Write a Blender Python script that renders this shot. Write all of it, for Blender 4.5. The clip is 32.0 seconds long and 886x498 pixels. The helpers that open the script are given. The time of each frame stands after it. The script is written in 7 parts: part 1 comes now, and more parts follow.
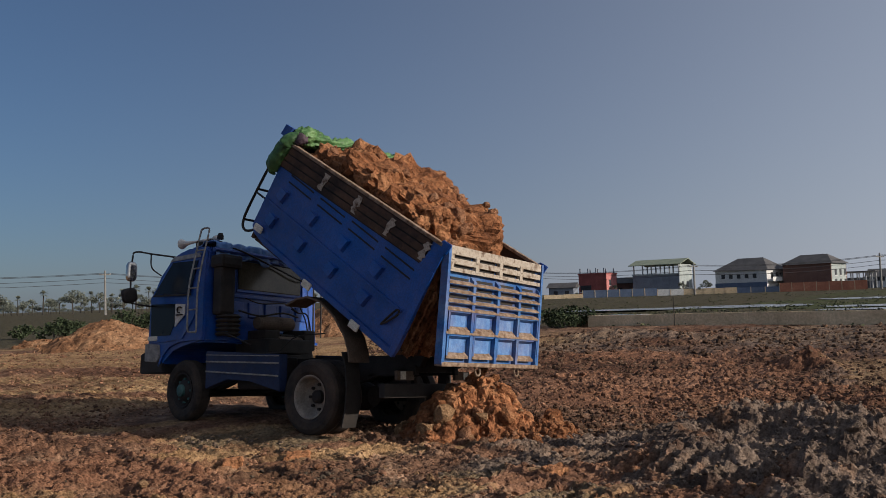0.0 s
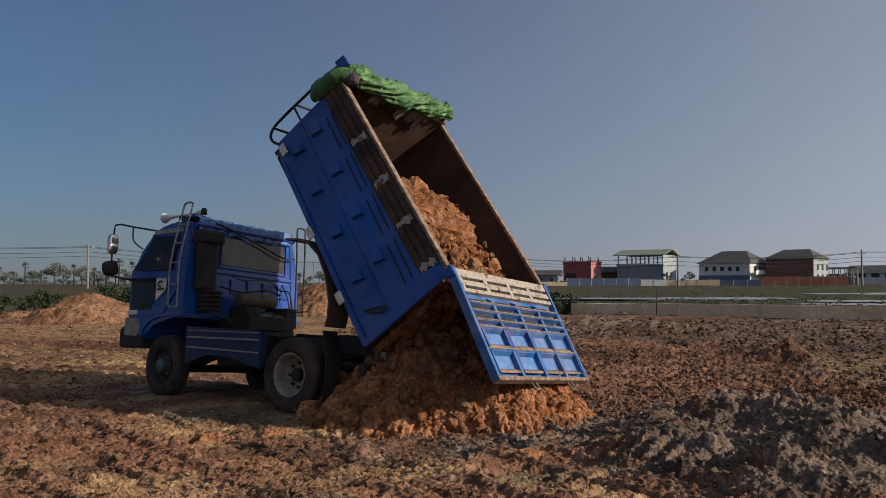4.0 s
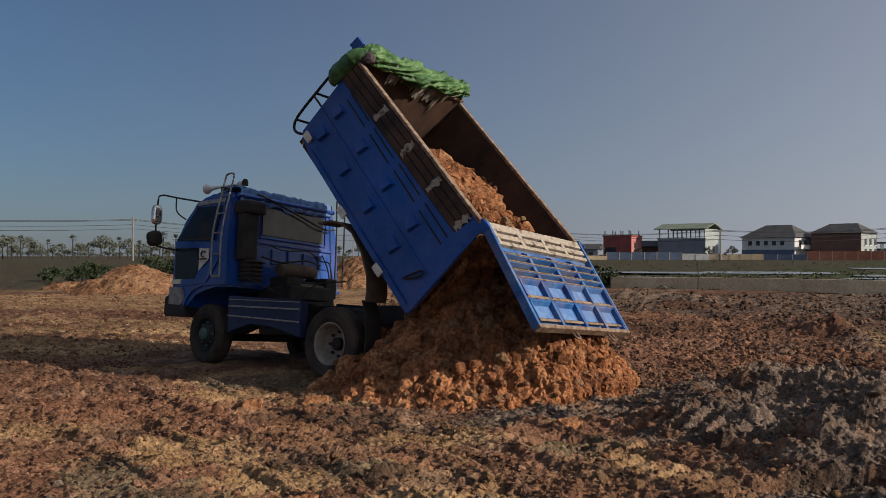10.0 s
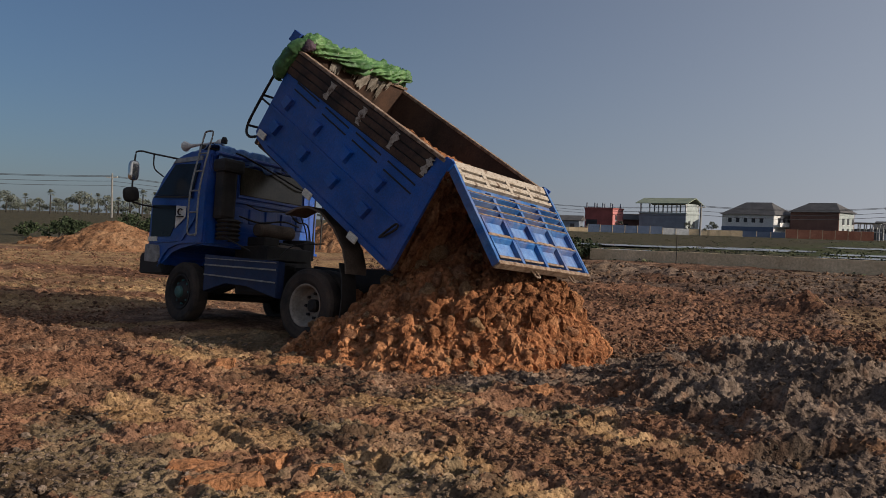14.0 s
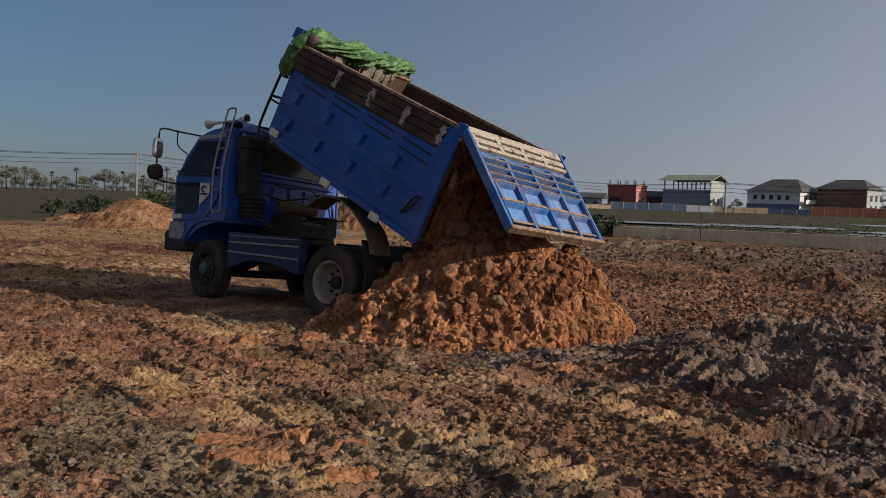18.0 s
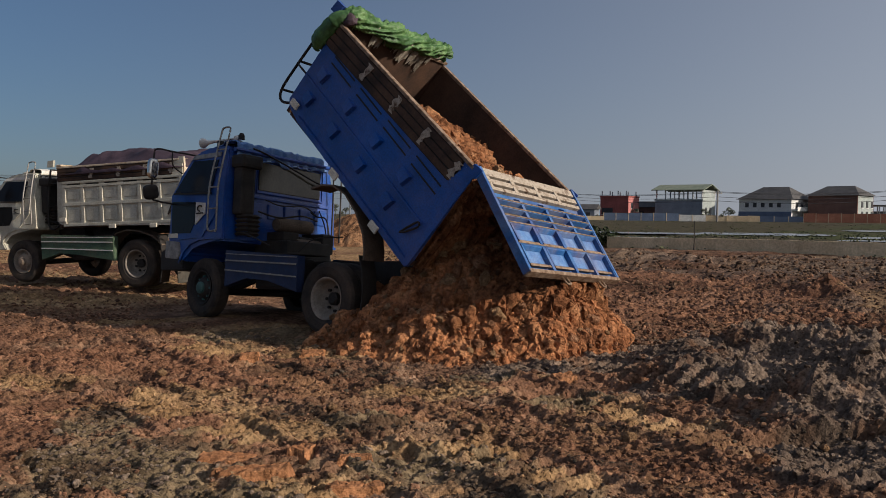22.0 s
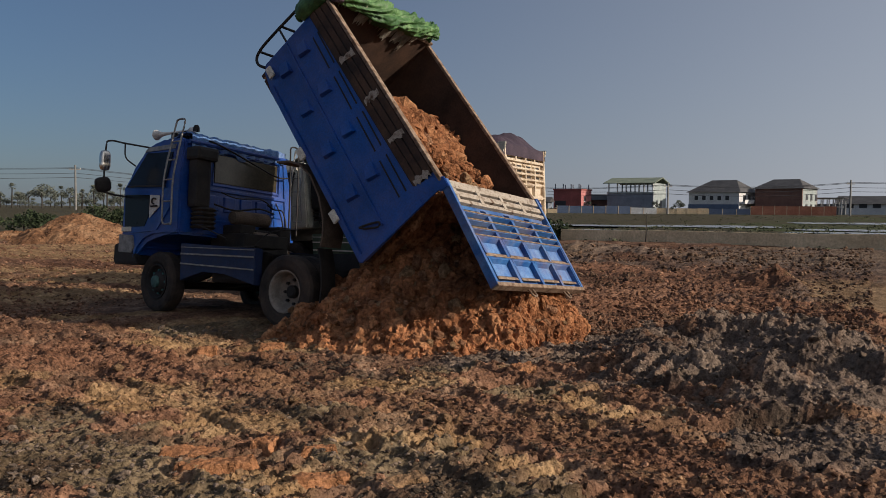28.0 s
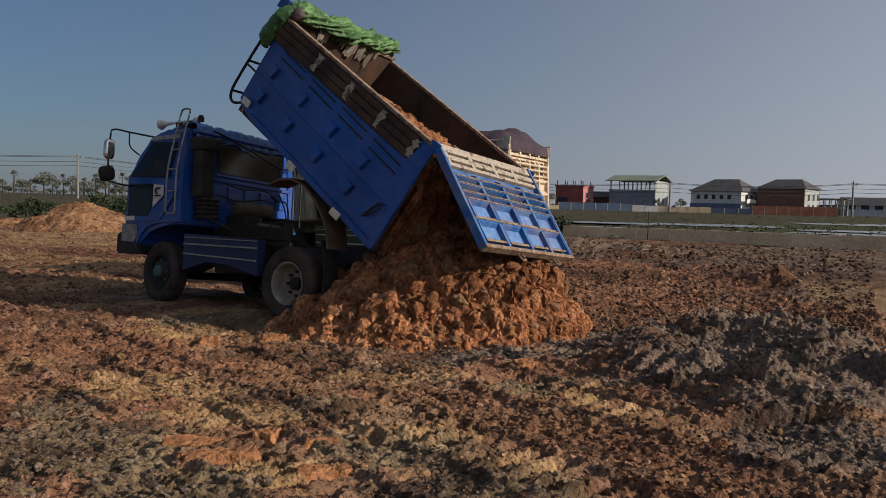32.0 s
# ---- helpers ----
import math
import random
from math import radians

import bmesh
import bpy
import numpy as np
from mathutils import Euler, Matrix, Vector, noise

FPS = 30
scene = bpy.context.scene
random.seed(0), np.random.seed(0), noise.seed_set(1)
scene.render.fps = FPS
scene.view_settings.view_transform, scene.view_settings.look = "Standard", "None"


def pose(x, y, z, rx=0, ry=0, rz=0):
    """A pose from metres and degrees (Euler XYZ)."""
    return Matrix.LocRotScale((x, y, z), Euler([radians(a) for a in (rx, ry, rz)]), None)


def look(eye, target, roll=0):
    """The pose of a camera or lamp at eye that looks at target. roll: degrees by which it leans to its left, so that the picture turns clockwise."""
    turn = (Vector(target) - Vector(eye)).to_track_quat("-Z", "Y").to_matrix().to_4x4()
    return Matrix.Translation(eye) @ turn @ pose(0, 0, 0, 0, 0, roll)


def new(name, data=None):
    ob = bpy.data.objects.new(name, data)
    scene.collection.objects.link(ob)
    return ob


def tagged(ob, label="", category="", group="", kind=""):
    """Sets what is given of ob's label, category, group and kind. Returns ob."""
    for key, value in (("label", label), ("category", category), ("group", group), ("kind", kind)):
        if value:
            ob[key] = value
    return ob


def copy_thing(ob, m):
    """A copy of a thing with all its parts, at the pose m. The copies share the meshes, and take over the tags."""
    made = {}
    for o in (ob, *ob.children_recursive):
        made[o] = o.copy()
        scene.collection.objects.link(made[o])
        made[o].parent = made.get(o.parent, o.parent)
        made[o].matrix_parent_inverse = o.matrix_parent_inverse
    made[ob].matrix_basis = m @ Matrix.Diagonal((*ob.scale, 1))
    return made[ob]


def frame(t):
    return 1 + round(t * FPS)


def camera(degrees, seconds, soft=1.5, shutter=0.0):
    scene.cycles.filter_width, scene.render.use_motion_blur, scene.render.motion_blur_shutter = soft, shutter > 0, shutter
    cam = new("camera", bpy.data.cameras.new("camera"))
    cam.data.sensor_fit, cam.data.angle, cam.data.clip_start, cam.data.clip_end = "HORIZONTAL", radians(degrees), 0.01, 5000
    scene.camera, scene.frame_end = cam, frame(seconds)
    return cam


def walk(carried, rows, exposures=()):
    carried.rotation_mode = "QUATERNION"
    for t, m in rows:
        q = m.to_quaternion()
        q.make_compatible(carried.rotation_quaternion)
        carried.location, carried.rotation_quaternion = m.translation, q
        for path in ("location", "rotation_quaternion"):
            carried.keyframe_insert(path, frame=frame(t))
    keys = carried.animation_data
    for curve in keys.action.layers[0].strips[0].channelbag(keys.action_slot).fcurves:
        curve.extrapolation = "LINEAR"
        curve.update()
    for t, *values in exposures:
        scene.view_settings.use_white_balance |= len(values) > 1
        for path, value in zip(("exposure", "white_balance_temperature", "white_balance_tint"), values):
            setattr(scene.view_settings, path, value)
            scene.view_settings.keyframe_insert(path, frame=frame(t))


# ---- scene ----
# ---- camera ----
cam = camera(56.24, 32.0, soft=0.55)
walk(cam, [
    (0, pose(7.881, -8.812, 1.795, 93.402, 1.910, 36.245)),
    (0.5, pose(7.888, -8.801, 1.786, 93.423, 1.567, 36.209)),
    (1, pose(7.889, -8.793, 1.783, 93.402, 1.012, 36.048)),
    (1.5, pose(7.885, -8.791, 1.785, 93.115, 0.467, 35.770)),
    (2, pose(7.890, -8.793, 1.781, 93.026, 0.215, 35.605)),
    (2.5, pose(7.889, -8.789, 1.780, 92.790, 0.125, 35.374)),
    (3, pose(7.890, -8.786, 1.773, 92.590, 0.031, 35.171)),
    (3.5, pose(7.894, -8.784, 1.773, 92.489, 0.101, 35.146)),
    (5.5, pose(7.842, -8.730, 1.742, 91.275, 0.594, 35.556)),
    (6, pose(7.838, -8.714, 1.741, 90.930, 0.555, 35.766)),
    (6.5, pose(7.847, -8.735, 1.732, 90.602, 0.568, 35.978)),
    (7, pose(7.860, -8.749, 1.733, 90.375, 0.523, 36.333)),
    (7.5, pose(7.868, -8.756, 1.730, 90.331, 0.333, 36.754)),
    (8, pose(7.863, -8.759, 1.730, 90.341, 0.228, 37.327)),
    (8.5, pose(7.873, -8.765, 1.728, 90.419, 0.159, 37.604)),
    (9, pose(7.875, -8.762, 1.735, 90.428, 0.156, 37.809)),
    (9.5, pose(7.872, -8.774, 1.727, 90.381, 0.078, 37.939)),
    (10, pose(7.879, -8.770, 1.727, 90.462, 0.005, 37.872)),
    (10.5, pose(7.889, -8.772, 1.726, 90.502, -0.103, 37.742)),
    (11, pose(7.902, -8.764, 1.720, 90.233, -0.438, 37.519)),
    (11.5, pose(7.914, -8.771, 1.718, 89.896, -1.095, 37.117)),
    (12, pose(7.917, -8.762, 1.713, 89.495, -1.395, 36.776)),
    (12.5, pose(7.921, -8.773, 1.714, 89.271, -1.603, 36.577)),
    (13, pose(7.934, -8.765, 1.717, 89.007, -1.818, 36.511)),
    (13.5, pose(7.935, -8.759, 1.711, 88.716, -1.807, 36.552)),
    (14, pose(7.910, -8.733, 1.706, 88.209, -1.795, 36.621)),
    (14.5, pose(7.909, -8.738, 1.707, 87.606, -1.832, 36.728)),
    (16.5, pose(7.883, -8.718, 1.699, 86.406, -2.035, 37.807)),
    (17, pose(7.887, -8.716, 1.698, 86.286, -2.032, 37.982)),
    (17.5, pose(7.885, -8.716, 1.703, 86.427, -1.943, 38.073)),
    (18, pose(7.893, -8.724, 1.700, 86.606, -1.759, 38.139)),
    (18.5, pose(7.893, -8.721, 1.704, 86.716, -1.627, 38.095)),
    (19, pose(7.900, -8.724, 1.696, 87.027, -1.433, 37.989)),
    (19.5, pose(7.895, -8.719, 1.695, 87.120, -1.229, 37.905)),
    (20, pose(7.899, -8.721, 1.701, 87.250, -1.034, 37.854)),
    (20.5, pose(7.900, -8.719, 1.691, 87.507, -0.896, 37.843)),
    (21, pose(7.909, -8.725, 1.689, 87.631, -0.794, 37.807)),
    (21.5, pose(7.894, -8.738, 1.688, 87.684, -0.632, 37.751)),
    (22, pose(7.880, -8.775, 1.688, 87.637, -0.525, 37.649)),
    (22.5, pose(7.858, -8.779, 1.692, 87.760, -0.535, 37.469)),
    (23, pose(7.834, -8.763, 1.686, 87.813, -0.622, 37.147)),
    (23.5, pose(7.838, -8.767, 1.684, 87.974, -0.676, 36.755)),
    (24, pose(7.847, -8.781, 1.695, 88.043, -0.868, 36.391)),
    (24.5, pose(7.854, -8.805, 1.686, 88.186, -0.901, 35.875)),
    (25, pose(7.866, -8.823, 1.687, 88.301, -0.921, 35.692)),
    (25.5, pose(7.855, -8.819, 1.684, 88.367, -0.905, 35.671)),
    (27.5, pose(7.852, -8.826, 1.672, 87.343, -0.292, 34.749)),
    (28, pose(7.858, -8.844, 1.679, 87.186, -0.446, 34.491)),
    (28.5, pose(7.862, -8.855, 1.690, 87.057, -0.655, 34.445)),
    (29, pose(7.857, -8.848, 1.692, 87.015, -0.882, 34.409)),
    (29.5, pose(7.862, -8.872, 1.694, 87.264, -1.087, 34.420)),
    (30, pose(7.854, -8.865, 1.689, 87.376, -1.265, 34.492)),
    (30.5, pose(7.852, -8.870, 1.690, 87.147, -1.391, 34.520)),
    (31, pose(7.844, -8.866, 1.694, 86.986, -1.435, 34.637)),
    (31.5, pose(7.842, -8.867, 1.695, 86.856, -1.459, 34.688)),
    (32, pose(7.827, -8.855, 1.676, 86.802, -1.398, 34.601)),
], exposures=[(0, 0.22, 6200, 10), (3.5, 0.24, 6250, 10), (6.5, 0.21, 6350, 10), (16.5, 0.19, 6400, 10), (32, 0.21, 6400, 10)])

# ---- world and sun ----
SUN_AZ, SUN_EL = 12.5, 21.0          # degrees: from +x towards +y, above the horizon
HAZE_FAR, HAZE_SUN, HAZE_FALL = (0.026, 0.052, 0.118, 1), (0.62, 0.625, 0.655, 1), 3.6
HAZE_OVER = (0.160, 0.203, 0.285, 1)
SKY_GAIN = 0.050
world = bpy.data.worlds.new("sky")
scene.world = world
world.use_nodes = True
wn = world.node_tree.nodes
sky = wn.new("ShaderNodeTexSky")
sky.sky_type = "NISHITA"
sky.sun_disc = False
sky.sun_elevation = radians(SUN_EL)
sky.sun_rotation = radians(90 - SUN_AZ)
sky.air_density, sky.dust_density, sky.ozone_density = 1.0, 0.5, 5.0
wl = world.node_tree.links.new
wn["Background"].inputs["Strength"].default_value = 1.0
wc, wsep, wdot = wn.new("ShaderNodeTexCoord"), wn.new("ShaderNodeSeparateXYZ"), wn.new("ShaderNodeVectorMath")
wl(wc.outputs["Generated"], wsep.inputs[0])
wl(wc.outputs["Generated"], wdot.inputs[0])
wdot.operation = "DOT_PRODUCT"
wdot.inputs[1].default_value = (math.cos(radians(SUN_AZ)), math.sin(radians(SUN_AZ)), 0)


def world_math(kind, a, b):
    n = wn.new("ShaderNodeMath")
    n.operation, n.use_clamp = kind, False
    for s, v in zip(n.inputs, (a, b)):
        if hasattr(v, "is_output"):
            wl(v, s)
        else:
            s.default_value = v
    return n.outputs[0]


def world_mix(a, b, fac, kind="MIX"):
    n = wn.new("ShaderNodeMix")
    n.data_type, n.blend_type, n.clamp_factor = "RGBA", kind, True
    for s, v in ((n.inputs[6], a), (n.inputs[7], b), (n.inputs[0], fac)):
        if hasattr(v, "is_output"):
            wl(v, s)
        else:
            s.default_value = v
    return n.outputs[2]


# haze: thick at the horizon, thin overhead, brighter on the sun's side
low = world_math("POWER", world_math("SUBTRACT", 1.0, world_math("ABSOLUTE", wsep.outputs[2], 0.0)), HAZE_FALL)
sunward = world_math("ADD", 0.5, world_math("MULTIPLY", wdot.outputs["Value"], 0.5))
haze = world_mix(HAZE_FAR, HAZE_SUN, sunward)
thick = world_math("ADD", world_math("MULTIPLY", low, 0.45), world_math("MULTIPLY", sunward, 0.74))
clear = world_mix(sky.outputs[0], (SKY_GAIN, SKY_GAIN, SKY_GAIN, 1), 1.0, "MULTIPLY")
veil = world_mix(clear, haze, thick)
# overhead the haze is evenly bright, and round the sun it glares
over = wn.new("ShaderNodeMapRange")
over.inputs["From Min"].default_value, over.inputs["From Max"].default_value, over.inputs["To Max"].default_value = 0.35, 0.75, 0.7
wl(wsep.outputs[2], over.inputs["Value"])
veil = world_mix(veil, HAZE_OVER, over.outputs["Result"])
sundot = wn.new("ShaderNodeVectorMath")
sundot.operation = "DOT_PRODUCT"
sundot.inputs[1].default_value = (math.cos(radians(SUN_AZ)) * math.cos(radians(SUN_EL)), math.sin(radians(SUN_AZ)) * math.cos(radians(SUN_EL)), math.sin(radians(SUN_EL)))
wl(wc.outputs["Generated"], sundot.inputs[0])
glare = world_math("POWER", world_math("MAXIMUM", sundot.outputs["Value"], 0.0), 5.0)
veil = world_mix(veil, (1.5, 1.35, 1.15, 1), world_math("MULTIPLY", glare, 0.3))
wl(veil, wn["Background"].inputs["Color"])
sun = new("sun", bpy.data.lights.new("sun", "SUN"))
sun.data.energy, sun.data.angle, sun.data.color = 4.4, radians(0.6), (1.0, 0.875, 0.72)
sd = Vector((math.cos(radians(SUN_AZ)) * math.cos(radians(SUN_EL)), math.sin(radians(SUN_AZ)) * math.cos(radians(SUN_EL)), math.sin(radians(SUN_EL))))
sun.matrix_world = look(sd * 60, (0, 0, 0))

# ---- materials ----


def mat(name, cols, rough=0.8, metal=0.0, scale=6.0, fine=60.0, bump=0.3, dist=0.01, spec=0.3, coords="Object", spread=(0.35, 0.65), island=0.0, zone=None, dust=None, crumb=0.0, grain=(0.72, 1.22), chips=None):
    """A surface of two to three colours mixed by a coarse and a fine noise, with relief. zone: colours blended in by the vertex layers of that name.
    dust: (colour, amount) settled on it in patches. grain: how far the fine noise darkens and lightens it. chips: the colour of small chips and scratches."""
    m = bpy.data.materials.new(name)
    m.use_nodes = True
    nt, lk = m.node_tree.nodes, m.node_tree.links.new
    bs = nt["Principled BSDF"]
    tc = nt.new("ShaderNodeTexCoord")
    n1, n2 = nt.new("ShaderNodeTexNoise"), nt.new("ShaderNodeTexNoise")
    for n, s, d in ((n1, scale, 8), (n2, fine, 6)):
        n.inputs["Scale"].default_value, n.inputs["Detail"].default_value = s, d
        n.inputs["Roughness"].default_value = 0.62
        lk(tc.outputs[coords], n.inputs["Vector"])
    ramp = nt.new("ShaderNodeValToRGB")
    el = ramp.color_ramp.elements
    el[0].position, el[1].position = spread
    el[0].color, el[1].color = (*cols[0], 1), (*cols[-1], 1)
    if len(cols) == 3:
        e = el.new(sum(spread) / 2)
        e.color = (*cols[1], 1)
    lk(n1.outputs["Fac"], ramp.inputs["Fac"])
    colour = ramp.outputs["Color"]

    def mix(a, b, fac, kind="MIX"):
        x = nt.new("ShaderNodeMix")
        x.data_type, x.blend_type = "RGBA", kind
        for s, v in ((x.inputs[6], a), (x.inputs[7], b), (x.inputs[0], fac)):
            if hasattr(v, "is_output"):
                lk(v, s)
            else:
                s.default_value = v
        return x.outputs[2]

    def ranged(v, a, b, lo, hi):
        r = nt.new("ShaderNodeMapRange")
        r.inputs["From Min"].default_value, r.inputs["From Max"].default_value = a, b
        r.inputs["To Min"].default_value, r.inputs["To Max"].default_value = lo, hi
        lk(v, r.inputs["Value"])
        return r.outputs["Result"]

    for layer, zcol in (zone or {}).items():
        at = nt.new("ShaderNodeAttribute")
        at.attribute_name = layer
        zc = mix((*zcol[0], 1), (*zcol[1], 1), ranged(n1.outputs["Fac"], 0.35, 0.65, 0, 1))
        colour = mix(colour, zc, at.outputs["Fac"])
    tone = ranged(n2.outputs["Fac"], 0.3, 0.7, *grain)
    colour = mix(colour, tone, 1.0, "MULTIPLY")
    if island:
        ge = nt.new("ShaderNodeNewGeometry")
        colour = mix(colour, ranged(ge.outputs["Random Per Island"], 0, 1, 1 - island, 1 + island), 1.0, "MULTIPLY")
    roughness = rough
    if dust:
        n3 = nt.new("ShaderNodeTexNoise")
        n3.inputs["Scale"].default_value, n3.inputs["Detail"].default_value = 2.3, 9
        n3.inputs["Roughness"].default_value = 0.7
        lk(tc.outputs["Object"], n3.inputs["Vector"])
        f = ranged(n3.outputs["Fac"], 0.42, 0.72, 0.0, dust[1])
        colour = mix(colour, (*dust[0], 1), f)
        roughness = ranged(f, 0, 1, rough, 0.95)
    if chips:
        n4, stretch = nt.new("ShaderNodeTexNoise"), nt.new("ShaderNodeMapping")
        stretch.inputs["Scale"].default_value = (1.0, 1.0, 0.45)
        stretch.inputs["Rotation"].default_value = (0.0, 0.5, 0.0)
        n4.inputs["Scale"].default_value, n4.inputs["Detail"].default_value, n4.inputs["Roughness"].default_value = 9.0, 8.0, 0.75
        lk(tc.outputs["Object"], stretch.inputs["Vector"])
        lk(stretch.outputs["Vector"], n4.inputs["Vector"])
        colour = mix(colour, (*chips, 1), ranged(n4.outputs["Fac"], 0.665, 0.70, 0.0, 0.75))
    lk(colour, bs.inputs["Base Color"])
    if hasattr(roughness, "is_output"):
        lk(roughness, bs.inputs["Roughness"])
    else:
        bs.inputs["Roughness"].default_value = rough
    bs.inputs["Metallic"].default_value = metal
    bs.inputs["Specular IOR Level"].default_value = spec
    if bump:
        b = nt.new("ShaderNodeBump")
        b.inputs["Strength"].default_value, b.inputs["Distance"].default_value = bump, dist
        height = mix(n2.outputs["Fac"], n1.outputs["Fac"], 0.35)
        if crumb:                       # broken crumbs with dark gaps between
            vo = nt.new("ShaderNodeTexVoronoi")
            vo.inputs["Scale"].default_value, vo.inputs["Detail"].default_value = crumb, 2.0
            vo.inputs["Roughness"].default_value = 0.7
            wob = nt.new("ShaderNodeVectorMath")
            wob.operation = "MULTIPLY_ADD"
            wob.inputs[1].default_value = (0.06, 0.06, 0.06)
            lk(n2.outputs["Color"], wob.inputs[0])
            lk(tc.outputs[coords], wob.inputs[2])
            lk(wob.outputs[0], vo.inputs["Vector"])
            height = mix(height, ranged(vo.outputs["Distance"], 0, 0.9, 1, 0), 0.6)
            sep = nt.new("ShaderNodeSeparateColor")
            lk(vo.outputs["Color"], sep.inputs[0])
            each = mix(colour, ranged(sep.outputs[0], 0, 1, 0.62, 1.38), 1.0, "MULTIPLY")
            lk(each, bs.inputs["Base Color"])
        lk(height, b.inputs["Height"])
        lk(b.outputs["Normal"], bs.inputs["Normal"])
    return m


DUST = (0.30, 0.17, 0.09)
M = {}
M["ground"] = mat("ground_soil", [(0.045, 0.025, 0.018), (0.122, 0.068, 0.043), (0.235, 0.148, 0.097)], 0.95, scale=1.6, fine=16, bump=1.0, dist=0.12, spec=0.1, grain=(0.5, 1.42), crumb=38, spread=(0.3, 0.68),
                  zone={"damp": ((0.042, 0.021, 0.014), (0.108, 0.055, 0.034)), "red": ((0.090, 0.043, 0.026), (0.200, 0.101, 0.060)), "pale": ((0.165, 0.096, 0.046), (0.29, 0.188, 0.098)), "olive": ((0.075, 0.052, 0.031), (0.175, 0.128, 0.078)),
                        "grey": ((0.066, 0.047, 0.037), (0.155, 0.114, 0.088)), "dark": ((0.020, 0.014, 0.010), (0.060, 0.043, 0.030)), "field": ((0.034, 0.030, 0.018), (0.072, 0.060, 0.036)), "grass": ((0.026, 0.034, 0.012), (0.062, 0.070, 0.028))})
M["clay"] = mat("orange_clay", [(0.075, 0.030, 0.015), (0.19, 0.080, 0.037), (0.285, 0.142, 0.070)], 0.95, scale=2.2, fine=22, bump=1.0, dist=0.12, spec=0.1, grain=(0.5, 1.42), crumb=13, island=0.25, spread=(0.3, 0.7))
M["clod"] = mat("clay_clods", [(0.075, 0.035, 0.02), (0.17, 0.082, 0.045), (0.28, 0.16, 0.095)], 0.95, scale=1.3, fine=28, bump=1.0, dist=0.12, spec=0.1, grain=(0.5, 1.42), crumb=9, island=0.45, spread=(0.3, 0.7))
M["clod_grey"] = mat("grey_clods", [(0.062, 0.045, 0.034), (0.118, 0.086, 0.065), (0.185, 0.138, 0.105)], 0.95, scale=3, fine=25, bump=1.0, dist=0.12, spec=0.1, grain=(0.5, 1.42), crumb=9, island=0.35)
M["clod_soil"] = mat("red_brown_crumbs", [(0.058, 0.031, 0.020), (0.130, 0.068, 0.042), (0.215, 0.121, 0.075)], 0.95, scale=1.3, fine=28, bump=1.0, dist=0.08, spec=0.1, grain=(0.5, 1.42), crumb=24, island=0.5, spread=(0.3, 0.7))
M["clod_far"] = mat("dark_brown_clods", [(0.032, 0.019, 0.013), (0.080, 0.048, 0.031), (0.135, 0.086, 0.058)], 0.95, scale=0.6, fine=20, bump=1.0, dist=0.08, spec=0.1, grain=(0.5, 1.42), crumb=12, island=0.5, spread=(0.3, 0.7))
M["pile"] = mat("dry_orange_earth", [(0.075, 0.036, 0.019), (0.155, 0.080, 0.042), (0.24, 0.142, 0.080)], 0.95, scale=0.9, fine=9, bump=1.0, dist=0.2, spec=0.1, grain=(0.5, 1.42), crumb=5, spread=(0.3, 0.7))
M["clod_dark"] = mat("black_damp_crumbs", [(0.025, 0.018, 0.013), (0.075, 0.055, 0.038)], 0.9, scale=3, fine=28, bump=1.0, dist=0.08, spec=0.2, crumb=24, island=0.4)
M["clod_pale"] = mat("pale_clods", [(0.16, 0.092, 0.048), (0.27, 0.165, 0.092)], 0.95, scale=4, fine=30, bump=1.0, dist=0.12, spec=0.1, grain=(0.5, 1.42), crumb=9, island=0.25)
M["clod_ochre"] = mat("ochre_clods", [(0.20, 0.086, 0.039), (0.33, 0.156, 0.076)], 0.95, scale=5, fine=30, bump=1.0, dist=0.12, spec=0.1, crumb=9, island=0.2)
M["blue"] = mat("blue_truck_paint", [(0.002, 0.036, 0.19), (0.004, 0.072, 0.33)], 0.33, scale=1.2, fine=45, bump=0.05, dist=0.003, spec=0.45, dust=(DUST, 0.16), chips=(0.20, 0.22, 0.26))
# side guard: a much darker blue than the cab, with dust and chips
M["blue_dull"] = mat("dark_blue_guard_paint", [(0.004, 0.014, 0.048), (0.007, 0.026, 0.088)], 0.5, scale=2.2, fine=45, bump=0.1, dist=0.003, dust=((0.10, 0.065, 0.045), 0.3), chips=(0.10, 0.10, 0.11))
M["blue_gate"] = mat("weathered_blue_gate_paint", [(0.008, 0.062, 0.23), (0.030, 0.115, 0.31), (0.065, 0.165, 0.36)], 0.5, scale=3.0, fine=45, bump=0.1, dist=0.003, dust=(DUST, 0.4), chips=(0.30, 0.24, 0.19))
M["blue_pale"] = mat("faded_blue_paint", [(0.045, 0.13, 0.34), (0.13, 0.24, 0.45)], 0.6, scale=7, fine=50, bump=0.15, dist=0.003, dust=(DUST, 0.3))
M["worn"] = mat("worn_chipped_paint", [(0.22, 0.17, 0.13), (0.37, 0.32, 0.265), (0.09, 0.05, 0.03)], 0.8, scale=9, fine=70, bump=0.4, dist=0.004)
M["worn_edge"] = mat("rusty_worn_edge", [(0.10, 0.055, 0.031), (0.28, 0.205, 0.15)], 0.8, scale=14, fine=70, bump=0.4, dist=0.004)
M["rustdark"] = mat("dark_rusty_steel", [(0.022, 0.014, 0.011), (0.065, 0.035, 0.024)], 0.8, scale=3, fine=40, bump=0.3, dist=0.005, dust=(DUST, 0.25))
M["inner"] = mat("earth_stained_steel", [(0.026, 0.016, 0.012), (0.060, 0.034, 0.024)], 0.85, scale=2.5, fine=40, bump=0.35, dist=0.006, dust=((0.12, 0.06, 0.035), 0.5))
